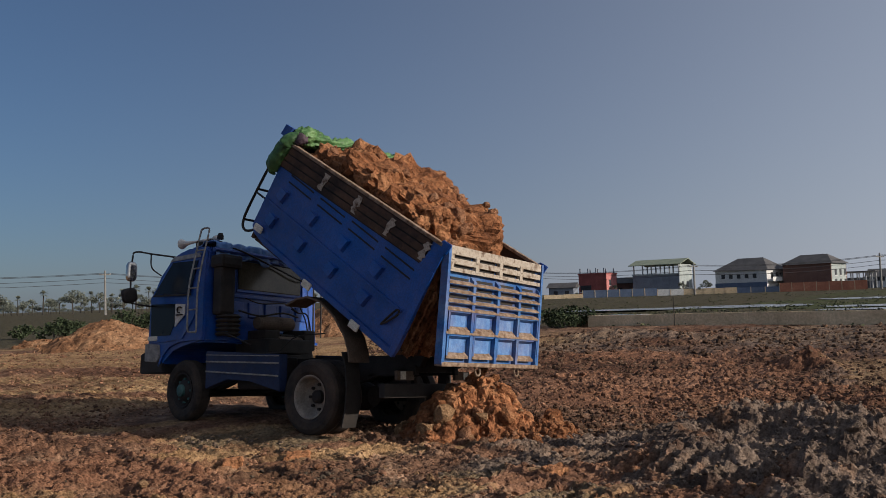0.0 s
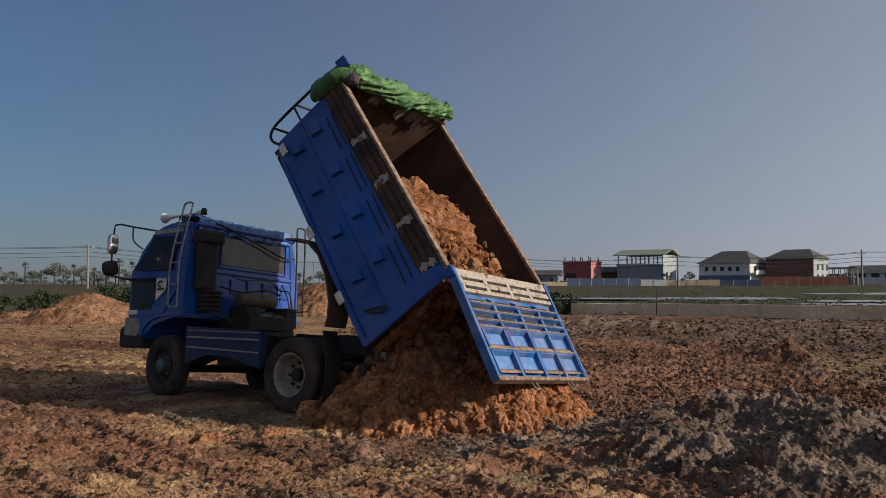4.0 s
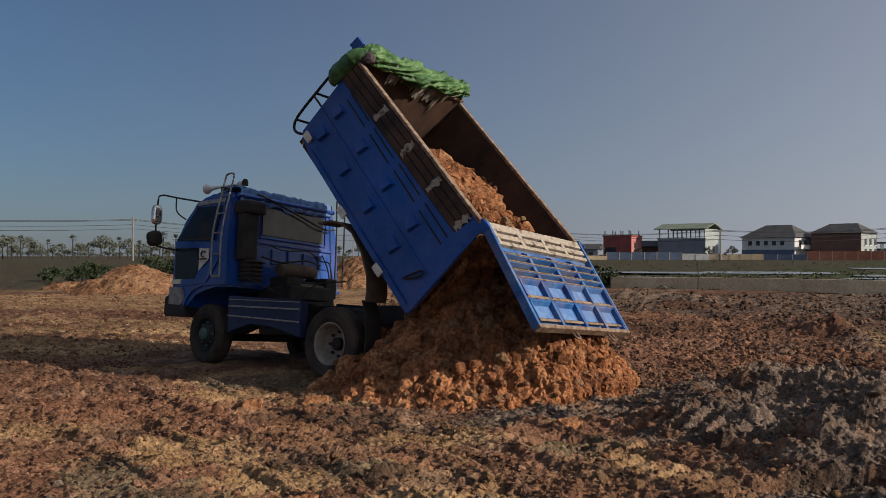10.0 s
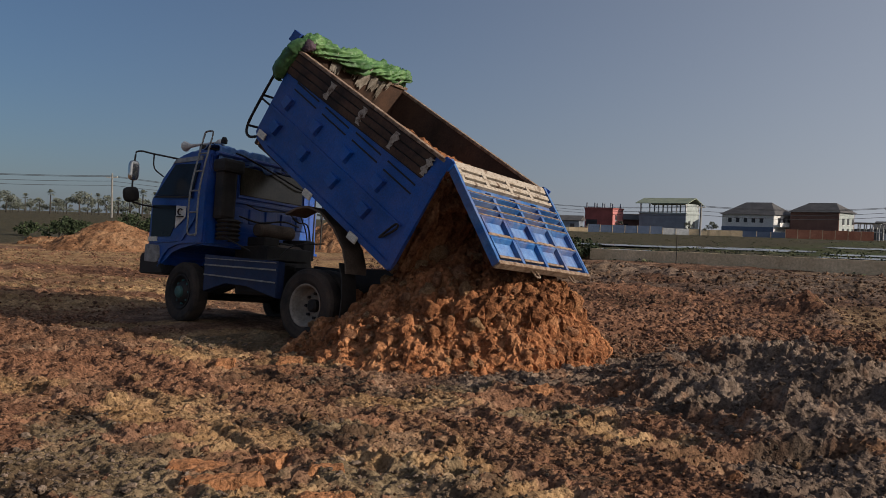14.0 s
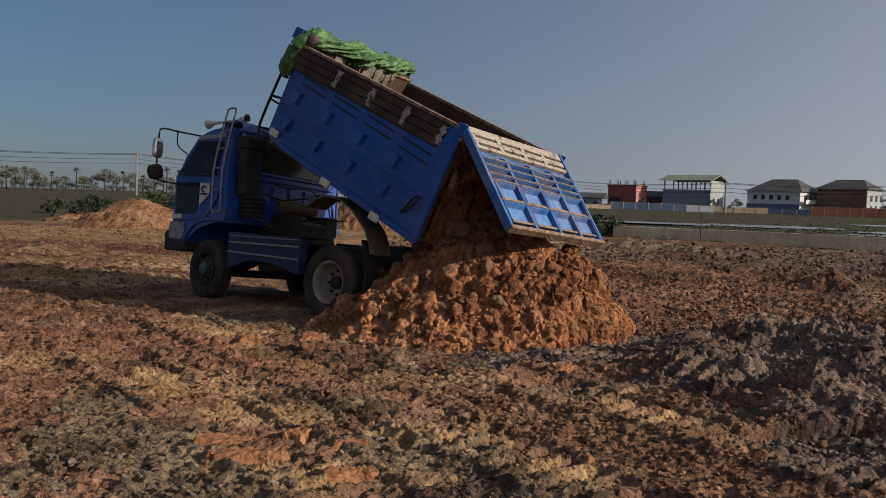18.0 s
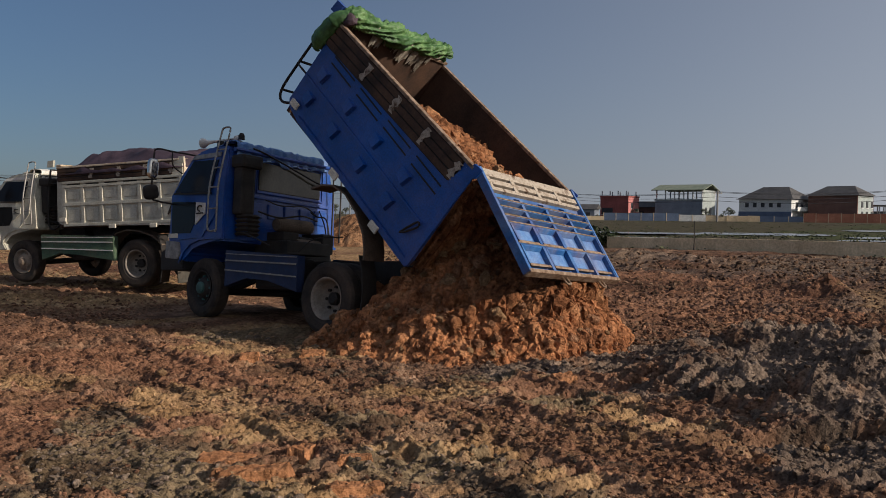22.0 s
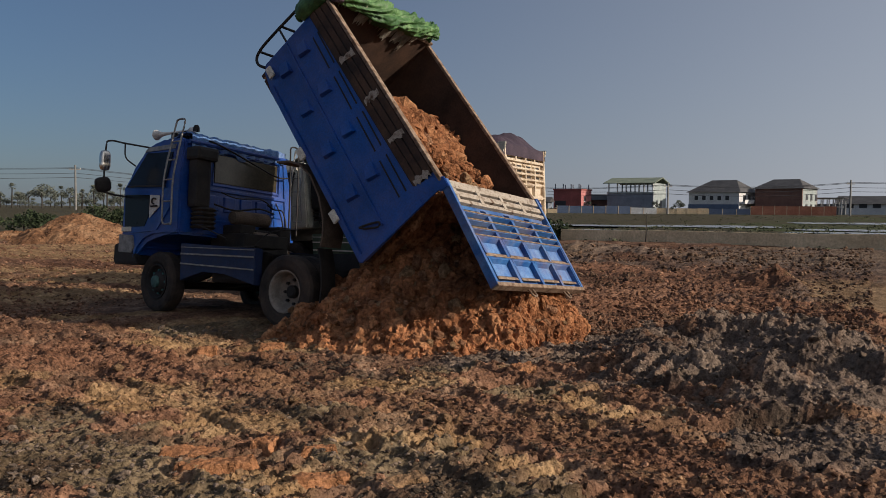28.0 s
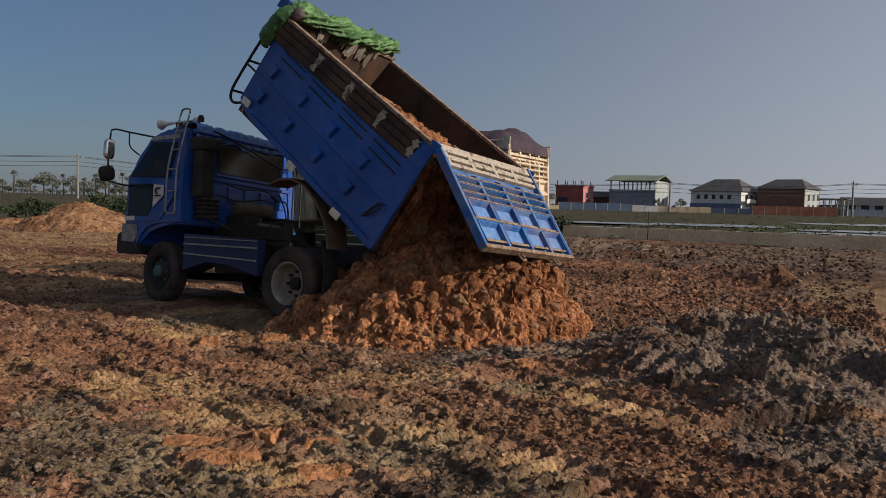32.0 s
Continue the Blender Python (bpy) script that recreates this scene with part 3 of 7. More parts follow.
def soil_zones(x, y):
    """How red, pale, olive, grey, dark and field-like the soil is."""
    u, v = site_axes(x, y)
    n = fbm(x * 0.55, y * 0.55, 0, 4, 11)
    m = fbm(x * 1.7, y * 1.7, 0, 4, 12)
    f = fbm(x * 5.0, y * 5.0, 0, 4, 13)
    ragged = 1.1 * (m - 0.5) + 1.3 * (f - 0.5)
    along, over = track_axes(x, y)
    near = step(14, 11, v)
    grey = patches(u, v, ragged, ((3.6, 8.0, 1.9, 1.9), (2.6, 9.9, 1.5, 1.2), (4.6, 10.0, 1.5, 1.8), (1.2, 8.9, 0.9, 0.35), (3.1, 5.6, 0.9, 0.7)))
    olive = patches(u, v, ragged, ((-2.1, 5.5, 0.95, 0.75), (-2.7, 4.7, 0.8, 0.7), (-1.3, 4.7, 0.5, 0.35), (-0.68, 6.65, 0.35, 0.22), (0.0, 5.35, 0.75, 0.5), (0.7, 4.7, 0.6, 0.4), (1.35, 7.55, 0.5, 0.25), (0.5, 8.55, 0.5, 0.2), (-2.6, 6.5, 0.35, 0.35), (-2.3, 11.0, 1.0, 0.45), (-1.6, 10.6, 0.7, 0.35)))
    pale = 0.85 * patches(u, v, ragged, ((-3.94, 8.3, 0.6, 0.35), (-2.25, 7.3, 0.9, 0.6), (-1.25, 6.4, 0.6, 0.5), (-0.9, 4.95, 0.7, 0.35), (-0.25, 5.1, 0.2, 0.25), (0.19, 5.9, 0.75, 0.35), (0.85, 5.2, 0.4, 0.2), (-0.1, 7.9, 0.7, 0.3), (1.5, 7.1, 0.5, 0.3), (-2.6, 10.2, 0.9, 0.35), (-0.8, 9.9, 1.2, 0.35), (1.9, 6.6, 0.5, 0.3), (-2.6, 11.3, 1.2, 0.5), (-4.2, 12.4, 1.2, 0.4)))
    red = patches(u, v, ragged, ((0.2, 7.0, 0.9, 0.6), (0.94, 6.4, 0.8, 0.6), (1.65, 5.6, 1.0, 0.7), (-3.4, 9.4, 2.2, 1.2), (-1.6, 8.6, 1.4, 0.7), (-3.2, 6.9, 0.7, 0.7), (1.7, 4.7, 0.9, 0.5), (4.2, 15.0, 3.2, 3.4), (2.0, 8.0, 0.6, 0.4), (6.4, 12.0, 1.5, 1.2)))
    dark = 0.62 * patches(u, v, ragged, ((-1.0, 6.95, 0.42, 0.2), (-0.45, 6.43, 0.27, 0.16), (-0.93, 8.8, 0.95, 0.3), (-0.35, 8.3, 0.5, 0.2), (-2.3, 5.37, 0.28, 0.2), (-2.5, 5.0, 0.35, 0.2), (0.28, 5.0, 0.65, 0.35), (0.1, 4.6, 0.5, 0.3), (2.85, 6.25, 0.5, 0.16), (-2.75, 7.0, 0.25, 0.3), (-1.9, 6.0, 0.4, 0.12), (2.4, 7.4, 0.4, 0.2), (1.2, 5.6, 0.3, 0.1)))
    dark = np.maximum(dark, 0.30 * step(0.60, 0.72, fbm(along * 0.8, over * 3.2, 0, 4, 15)) * near)
    pale = np.maximum(pale, 0.25 * step(0.58, 0.70, fbm(along * 0.7 - 30, over * 2.0, 0, 5, 23)) * near * (1 - grey))
    red = np.maximum(red, 0.7 * step(0.44, 0.60, fbm(x * 0.6 + 9, y * 0.6, 0, 4, 24)) * near * (1 - grey))
    # the far side of the site
    grey = np.maximum(grey, 0.7 * step(0.48, 0.62, fbm(x * 0.4, y * 0.4 + 9, 0, 4, 16)) * step(3, 7, y) * step(-12, -4, x))
    grey = np.maximum(grey, 0.8 * step(2.2, 1.2, np.abs(y - 21 + 2 * (n - 0.5))) * step(-9, -6, x) * step(0, -3, x))
    grey = np.maximum(grey, 0.75 * step(12, 17, y) * step(-3, 0, x))
    # orange soil behind the heap, and a flat dry pan past its edge
    orange = step(0.34, 0.50, fbm(x * 0.45 + 3, y * 0.3, 0, 4, 28)) * step(2.5, 4.5, y) * step(18, 14.5, y) * step(-8, -4, x) * step(4.2, 2.6, x)
    red = np.maximum(red, 0.85 * orange)
    pan = dry_pan(x, y, m)
    grey, red = np.maximum(grey * (1 - 0.75 * orange) * (1 - pan), 0.3 * pan), red * (1 - pan)
    r, a = 0.81 * x + 0.59 * y, -0.59 * x + 0.81 * y
    streak = fbm(r * 0.10, a * 0.75, 0, 4, 21)
    pale = np.maximum(pale, 0.95 * step(0.30, 0.50, streak) * step(-4.0, -7, x) * step(-60, -40, x) * step(30, 18, y))
    red = np.maximum(red, 0.5 * step(0.46, 0.58, 1 - streak) * step(-4.0, -7, x) * step(-60, -40, x) * step(30, 18, y))
    way = step(0.40, 0.52, fbm(x * 0.16 + 50, y * 1.1, 0, 4, 22))
    pale = np.maximum(pale, (0.82 + 0.18 * way) * pan)
    pale = np.maximum(pale, 0.7 * step(-3.5, -0.5, x) * way * np.maximum(step(17, 21, y + 0.6 * x) * step(-5, -1, x), step(9.0, 10.5, y + 0.5 * (n - 0.5)) * step(4.8, 6.0, x)))
    pale = np.maximum(pale, 0.5 * step(1.1, 0.5, np.hypot((x + 0.7) / 1.7, (y + 1.75) / 0.5) + (m - 0.5)))
    side = (y - WALL_A[1]) - (x - WALL_A[0]) * 0.042
    field = np.maximum(step(0.2, 0.8, side) * step(-14.5, -12.6, x), step(40, 52, np.hypot(x - EYE[0], y - EYE[1]) + 6 * (n - 0.5)) * step(-22, -30, x - 0.4 * y))
    field = np.maximum(field, step(58, 75, np.hypot(x - EYE[0], y - EYE[1])))
    damp = step(2.2, 4.5, y + 0.6 * (m - 0.5)) * step(-22, -14, x - 0.4 * y) * (1 - field)
    grass = step(0.2, 0.8, side) * step(-16, -13, x) * step(150, 110, np.hypot(x - EYE[0], y - EYE[1])) * step(0.36, 0.52, fbm(x * 0.08, y * 0.25, 0, 4, 27))
    return {"damp": damp, "red": red * (1 - field), "pale": pale * (1 - field) * (1 - dark), "olive": olive * (1 - field) * (1 - 0.6 * dark), "grey": grey * (1 - field), "dark": dark * (1 - field), "field": field, "grass": 0.9 * grass}


def ground_height(x, y):
    d = np.hypot(x - EYE[0], y - EYE[1])
    u, v = site_axes(x, y)
    rough = step(75, 22, d)
    r, a = 0.81 * x + 0.59 * y, -0.59 * x + 0.81 * y
    z = (fbm(x * 0.35, y * 0.35, 0, 3, 1) - 0.5) * 0.16 * rough
    flat = step(2.4, 1.2, np.hypot((x + 1.2) / 2.4, y / 1.3))        # pressed flat under the lorry
    left = step(-3.0, -9.0, x)
    coarse = fbm(x * 2.3, y * 2.3, 0, 4, 2)
    lumps = 1 - np.abs(2 * fbm(x * 5.5, y * 5.5, 0, 3, 3) - 1)
    crumbs = fbm(x * 13, y * 13, 0, 3, 4, 0.6)
    patch = step(0.40, 0.62, fbm(x * 0.9, y * 0.9, 0, 3, 44))
    close = step(13.5, 11, v) * step(2.0, 3.5, v)
    # broken soil: crumbs, clods and a few larger pieces, pressed down in places
    broken = (clods(x, y, 0.048, 151) - 0.4) * 0.034 + (clods(x, y, 0.085, 101) - 0.4) * 0.030 + (billow(x, y, 0.12, 111) - 0.4) * (0.02 + 0.05 * patch) + (billow(x, y, 0.30, 121) - 0.4) * 0.07 * patch
    z = z + rough * (1 - 0.3 * flat) * (1 - 0.4 * left) * ((coarse - 0.5) * 0.10 + (lumps - 0.75) * 0.03 + (crumbs - 0.5) * 0.03 * close + broken * close)
    z = z + rough * step(-0.8, -2.2, x) * (1 - 0.8 * flat) * ((clods(x, y, 0.28, 211) - 0.4) * 0.075 * step(-12, -8, x) + (clods(x, y, 0.16, 221) - 0.4) * 0.05 * step(-9.5, -7, x) + (clods(x, y, 0.9, 231) - 0.4) * 0.10 * step(-5, -10, x))
    z = z + rough * left * (fbm(r * 0.12, a * 1.3, 0, 4, 5) - 0.5) * 0.16
    z = z + rough * left * step(40, 25, d) * ((lumps - 0.75) * 0.10 + (crumbs - 0.5) * 0.05)
    # crawler tracks: cleat prints between raised edges
    along, over = track_axes(x, y)
    wander = 0.10 * (fbm(x * 0.7, y * 0.7, 0, 2, 8) - 0.5)
    here = step(12.5, 10.5, v) * step(3.4, 2.4, u) * step(0.30, 0.50, fbm(x * 0.8 + 5, y * 0.8, 0, 3, 18))
    for w in TRACKS:
        o = np.abs(over - w + wander)
        cleat = np.abs((along / 0.21 + 0.8 * (fbm(x * 1.6, y * 1.6, 0, 2, 19) - 0.5)) % 1.0 - 0.5) * 2
        z = z + here * (step(0.30, 0.24, o) * (-0.055 + 0.095 * step(0.35, 0.75, cleat)) + 0.06 * np.exp(-((o - 0.37) / 0.06) ** 2))
    # broken ground behind the heap
    behind_heap = step(2.5, 6, y) * step(-16, -6, x) * step(60, 30, d)
    z = z + behind_heap * ((fbm(x * 0.5, y * 0.9, 0, 3, 7) - 0.5) * 0.20 + (billow(x, y, 0.7, 161) - 0.4) * 0.07 + (billow(x, y, 0.25, 171) - 0.4) * 0.06) * (1 - 0.35 * step(14, 20, y + 0.5 * x))
    z = z + behind_heap * step(-1.6, -0.5, x) * step(13, 9, y) * ((clods(x, y, 0.13, 172) - 0.4) * 0.07)
    z = z + behind_heap * step(9, 13, y) * (billow(x * 0.5, y * 2.2, 1.1, 201) - 0.4) * 0.12
    z = z + 0.5 * np.exp(-((y - 21) / 1.3) ** 2) * step(-10, -6, x) * step(-1, -4, x) * (0.6 + 0.8 * (coarse - 0.5))
    z = z + step(11, 15, y + 0.3 * x) * step(-6, -1, x) * step(60, 30, d) * (fbm(x * 0.15, y * 1.5, 0, 3, 9) - 0.5) * 0.22
    pan = dry_pan(x, y, fbm(x * 1.7, y * 1.7, 0, 4, 12))
    z = z * (1 - 0.85 * pan) + pan * ((fbm(x * 0.25, y * 3.0, 0, 4, 29) - 0.5) * 0.12 - 0.08)
    # raised where the wheels stand
    z = z + 0.15 * np.exp(-((x + 1.6) / 2.0) ** 2 - ((y + 0.7) / 1.3) ** 2)
    # grey mound of large soft clods beside the dumped heap
    n = fbm(x * 1.1, y * 1.1, 0, 3, 46)
    g = step(1.25, 0.55, np.hypot((u - 3.9) / 1.7, (v - 8.3) / 2.0) + 0.7 * (n - 0.5))
    z = z + g * (0.03 + 0.22 * (n - 0.4) + 0.25 * billow(x, y, 0.60, 131) + 0.10 * billow(x, y, 0.27, 141) + 0.045 * billow(x, y, 0.12, 191) + 0.022 * clods(x, y, 0.06, 193))
    wob = 0.5 * (fbm(x * 3, y * 3, 0, 3, 47) - 0.5)
    for cu, cv, size, high in ((3.25, 7.15, 0.27, 0.26), (3.95, 9.6, 0.60, 0.30), (4.7, 8.9, 0.60, 0.42), (2.5, 8.15, 0.32, 0.16), (2.9, 7.95, 0.28, 0.16), (4.4, 10.6, 0.75, 0.34), (3.9, 7.6, 0.35, 0.24), (4.5, 7.3, 0.40, 0.26), (3.4, 6.55, 0.75, 0.12)):
        z = z + 0.55 * high * np.sqrt(np.clip(1 - (np.hypot(u - cu, v - cv) / size + wob) ** 2, 0, 1)) * (0.7 + 0.6 * billow(x, y, 0.12, 192))
    z = z - 0.12 * step(1.2, 0.7, np.hypot((u - 2.85) / 0.55, (v - 6.2) / 0.16) + wob)
    g2 = np.exp(-(((x - 6.6) / 1.3) ** 2 + ((y - 5.0) / 1.8) ** 2))
    z = z + g2 * (0.28 + 0.25 * (coarse - 0.5))
    g3 = np.exp(-(((x - 3.5) / 0.7) ** 2 + ((y - 10.9) / 0.6) ** 2))
    z = z + g3 * (0.25 + 0.4 * (coarse - 0.5) + 0.12 * clods(x, y, 0.4, 181))
    # the fields lie higher
    side = (y - WALL_A[1]) - (x - WALL_A[0]) * 0.042
    behind = step(0.10, 0.35, side) * step(-15.5, -12.6, x)
    far = step(62, 130, d)
    return np.maximum(z * (1 - behind) + 0.50 * behind, 0.9 * far * step(-20, 10, side + 30) + z * (1 - far))


gx = spaced([-34, -9, -4, -1.6, 7.4, 13], [0.30, 0.10, 0.045, 0.022, 0.10], -1800, 1800)
gy = spaced([-8.5, -6.6, 1.4, 6, 13, 34], [0.09, 0.022, 0.045, 0.085, 0.22], -1200, 2400)
GX, GY = np.meshgrid(gx, gy, indexing="ij")
GZ = ground_height(GX, GY)
ids = np.arange(GX.size).reshape(GX.shape)
gme = bpy.data.meshes.new("ground")
fill_mesh(gme, np.stack([GX, GY, GZ], -1).reshape(-1, 3), np.stack([ids[:-1, :-1], ids[1:, :-1], ids[1:, 1:], ids[:-1, 1:]], -1).reshape(-1, 4))
gme.materials.append(M["ground"])
for layer, values in soil_zones(GX, GY).items():
    gme.attributes.new(layer, "FLOAT", "POINT").data.foreach_set("value", values.reshape(-1).astype(np.float32))
ground = tagged(new("ground", gme), "churned red-brown clay ground with grey lumps and wheel tracks", "ground", kind="structure")


def drop(x, y):
    return float(ground_height(np.array([float(x)]), np.array([float(y)]))[0])


# ---- concrete wall at the edge of the site ----
wa, wb = Vector((*WALL_A, 0)), Vector((*WALL_B, 0))
wall_len = (wb - wa).length
bm = bmesh.new()
cuts = 60
for k in range(cuts + 1):
    s = wall_len * k / cuts
    top = 0.58 + 0.17 * k / cuts + 0.05 * (vnoise(np.array([s * 0.6]), np.array([0.0]), 0, 31)[0] - 0.5)
    for y in (0.0, 0.28):
        bm.verts.new((s, y, -0.3))
        bm.verts.new((s, y, top))
bm.verts.ensure_lookup_table()
for k in range(cuts):
    a, b = 4 * k, 4 * k + 4
    for q in ((a, a + 1, b + 1, b), (a + 2, b + 2, b + 3, a + 3), (a + 1, a + 3, b + 3, b + 1)):
        bm.faces.new([bm.verts[i] for i in q])
bm.faces.new([bm.verts[i] for i in (0, 2, 3, 1)])
wall = part("wall_north", bm, "concrete", at=pose(*WALL_A, 0, 0, 0, math.degrees(math.atan2(*(WALL_B - WALL_A)[::-1]))))
tagged(wall, "low weathered grey concrete retaining wall along the site edge", "wall", kind="structure")

# ---- flooded fields behind the wall ----
VIEW = Vector((-0.276, 0.961, 0))
ACROSS = Vector((0.961, 0.276, 0))


def far_spot(dist, side, z=0.0):
    """A place that far behind the site, and that far to the side of the houses' middle."""
    p = Vector((*EYE, 0)) + VIEW * dist + ACROSS * side
    return p.x, p.y, z


random.seed(5)
for dist, s0, s1, deep in ((46.5, -9, -5, 1.2), (47.5, 3, 13, 1.7), (62, -5, 4, 4.5), (76, -16, -2, 4.5), (86, 6, 34, 7.0), (55, 4, 17, 3.0)):
    bm = bmesh.new()
    ring = []
    for k in range(28):
        a = k * math.tau / 28
        s = (s0 + s1) / 2 + (s1 - s0) / 2 * math.copysign(abs(math.cos(a)) ** 0.6, math.cos(a)) * random.uniform(0.93, 1.05)
        d = dist + deep * math.copysign(abs(math.sin(a)) ** 0.7, math.sin(a)) * random.uniform(0.7, 1.1)
        x, y, _ = far_spot(d, s)
        ring.append((x, y))
    z = max(drop(*p) for p in ring) + 0.05
    bm.faces.new([bm.verts.new((x, y, z)) for x, y in ring])
    tagged(part("water", bm, "water"), "shallow grey water standing in a flooded field", "water", kind="structure")


# ---- plants ----
def leaf_cloud(bm, centre, radius, count, size, rs, squash=0.75):
    for _ in range(count):
        d = rs.normal(size=3)
        d /= np.linalg.norm(d)
        p = np.array(centre) + d * radius * rs.uniform(0.45, 1.05) * [1, 1, squash]
        n = rs.normal(size=3)
        n /= np.linalg.norm(n)
        u = np.cross(n, [0.3, 0.2, 1])
        u /= np.linalg.norm(u)
        v = np.cross(n, u)
        s = size * rs.uniform(0.6, 1.5)
        bm.faces.new([bm.verts.new(p + s * (a * u + b * v)) for a, b in ((-1, -0.4), (0.2, -0.8), (1, 0.3), (-0.1, 0.8))])


def tree(seed, height, spread):
    rs = np.random.RandomState(seed)
    t = new("tree")
    bm = bmesh.new()
    tube([(0, 0, -0.3), (0.1 * rs.normal(), 0.1 * rs.normal(), height * 0.35), (0.25 * rs.normal(), 0.2 * rs.normal(), height * 0.75)], [height * 0.03, height * 0.022, height * 0.01], 6, bm)
    tips = []
    for k in range(6):
        a = rs.uniform(0, math.tau)
        z0 = height * rs.uniform(0.3, 0.6)
        e = (spread * 0.7 * math.cos(a), spread * 0.7 * math.sin(a), z0 + height * rs.uniform(0.1, 0.35))
        tube([(0, 0, z0), e], [height * 0.012, height * 0.005], 5, bm)
        tips.append(e)
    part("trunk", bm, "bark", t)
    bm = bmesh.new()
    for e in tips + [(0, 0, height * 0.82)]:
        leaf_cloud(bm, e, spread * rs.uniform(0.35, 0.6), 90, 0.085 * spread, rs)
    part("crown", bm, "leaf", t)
    return t


def palm(seed, height):
    rs = np.random.RandomState(seed)
    t = new("palm_tree")
    bm = bmesh.new()
    tube([(0, 0, -0.3), (0.1, 0, height * 0.5), (0.15, 0.1, height * 0.85)], [0.22, 0.17, 0.15], 6, bm)
    part("trunk", bm, "bark", t)
    bm = bmesh.new()
    for k in range(34):
        a, e = rs.uniform(0, math.tau), rs.uniform(-0.6, 1.4)
        d = np.array([math.cos(a) * math.cos(e), math.sin(a) * math.cos(e), math.sin(e)])
        c = np.array([0.15, 0.1, height * 0.86])
        u = np.cross(d, [0, 0, 1.0])
        u /= np.linalg.norm(u) + 1e-6
        L = height * 0.15 * rs.uniform(0.8, 1.2)
        bm.faces.new([bm.verts.new(c + q) for q in (d * 0.2, d * L + u * L * 0.4, d * L * 1.15, d * L - u * L * 0.4)])
    part("crown", bm, "leaf", t)
    return t


def spot(azimuth_px, dist):
    """A far place on the ground, by its bearing from the middle of the first view."""
    yaw = radians(36.13) - math.atan((azimuth_px - 784) / 1467)
    x, y = EYE[0] - math.sin(yaw) * dist, EYE[1] + math.cos(yaw) * dist
    return x, y, drop(x, y)


rs = np.random.RandomState(3)
kinds = [tree(s, h, w) for s, h, w in ((1, 6.0, 2.2), (2, 7.0, 2.5), (3, 4.6, 2.0), (4, 7.6, 2.3), (5, 4.2, 2.3))]
palms = [palm(11, 8.5), palm(12, 7.2)]
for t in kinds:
    tagged(t, "distant leafy tree in a loose row, leaves paled for haze", "tree", "trees on the horizon")
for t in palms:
    tagged(t, "distant sugar palm with a round fan crown paled for haze", "palm tree", "palms on the horizon")
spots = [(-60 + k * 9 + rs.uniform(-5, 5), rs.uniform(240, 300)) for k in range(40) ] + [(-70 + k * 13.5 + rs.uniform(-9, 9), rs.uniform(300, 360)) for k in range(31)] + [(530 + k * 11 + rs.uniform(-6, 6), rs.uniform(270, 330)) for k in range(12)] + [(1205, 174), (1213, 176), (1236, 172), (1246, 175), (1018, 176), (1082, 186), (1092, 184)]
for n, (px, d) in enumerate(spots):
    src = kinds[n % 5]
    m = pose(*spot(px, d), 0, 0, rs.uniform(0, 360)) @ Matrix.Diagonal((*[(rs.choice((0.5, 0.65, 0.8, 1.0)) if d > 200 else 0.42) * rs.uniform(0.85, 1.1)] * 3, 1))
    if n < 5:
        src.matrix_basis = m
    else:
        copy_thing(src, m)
for n, px in enumerate((216, 238, 262, 126, 30, 74, 160, 196, 285, 298, -20, -44)):
    m = pose(*spot(px, rs.uniform(215, 255)), 0, 0, rs.uniform(0, 360)) @ Matrix.Scale(rs.uniform(0.75, 1.0), 4)
    if n < 2:
        palms[n].matrix_basis = m
    else:
        copy_thing(palms[n % 2], m)


def bush(seed, w, h, at):
    rs = np.random.RandomState(seed)
    b = new("bush")
    bm = bmesh.new()
    for _ in range(7):
        a = rs.uniform(0, math.tau)
        tube([(0.1 * math.cos(a), 0.1 * math.sin(a), -0.1), (w * 0.35 * math.cos(a), w * 0.35 * math.sin(a), h * rs.uniform(0.5, 0.8))], [0.03, 0.012], 5, bm)
    part("stem", bm, "bark", b)
    bm = bmesh.new()
    for _ in range(12):
        c = (rs.uniform(-0.4, 0.4) * w, rs.uniform(-0.4, 0.4) * w, h * rs.uniform(0.25, 0.75))
        leaf_cloud(bm, c, 0.3 * h, 70, 0.075, rs)
    part("foliage", bm, "leaf_bush", b)
    b.matrix_basis = at
    return tagged(b, "dense dark green bush at the edge of the site", "bush", "bushes round the site")


for s, w, h, px, d in ((1, 2.6, 1.5, 92, 56), (2, 2.2, 1.3, 125, 57), (3, 2.8, 1.9, 215, 62), (4, 3.0, 1.7, 250, 63), (5, 1.9, 1.25, 975, 45.5), (6, 2.0, 1.3, 1010, 46), (7, 2.4, 1.5, 285, 62), (8, 2.0, 1.0, 40, 62)):
    bush(s, w, h, pose(*spot(px, d)))


rs = np.random.RandomState(61)
bm = bmesh.new()
dist = 46 + 105 * rs.rand(900) ** 1.7
wx, wy = (Vector((*EYE, 0))[k] + VIEW[k] * dist + ACROSS[k] * dist * rs.uniform(-0.33, 0.36, 900) for k in (0, 1))
for p in np.stack([wx, wy, ground_height(wx, wy) + 0.02], -1):
    leaf_cloud(bm, p, rs.uniform(0.12, 0.5), 12, 0.055, rs, 0.3)
tagged(part("weeds", bm, "weed"), "low dark weeds scattered over the flooded fields", "weeds", kind="stuff")

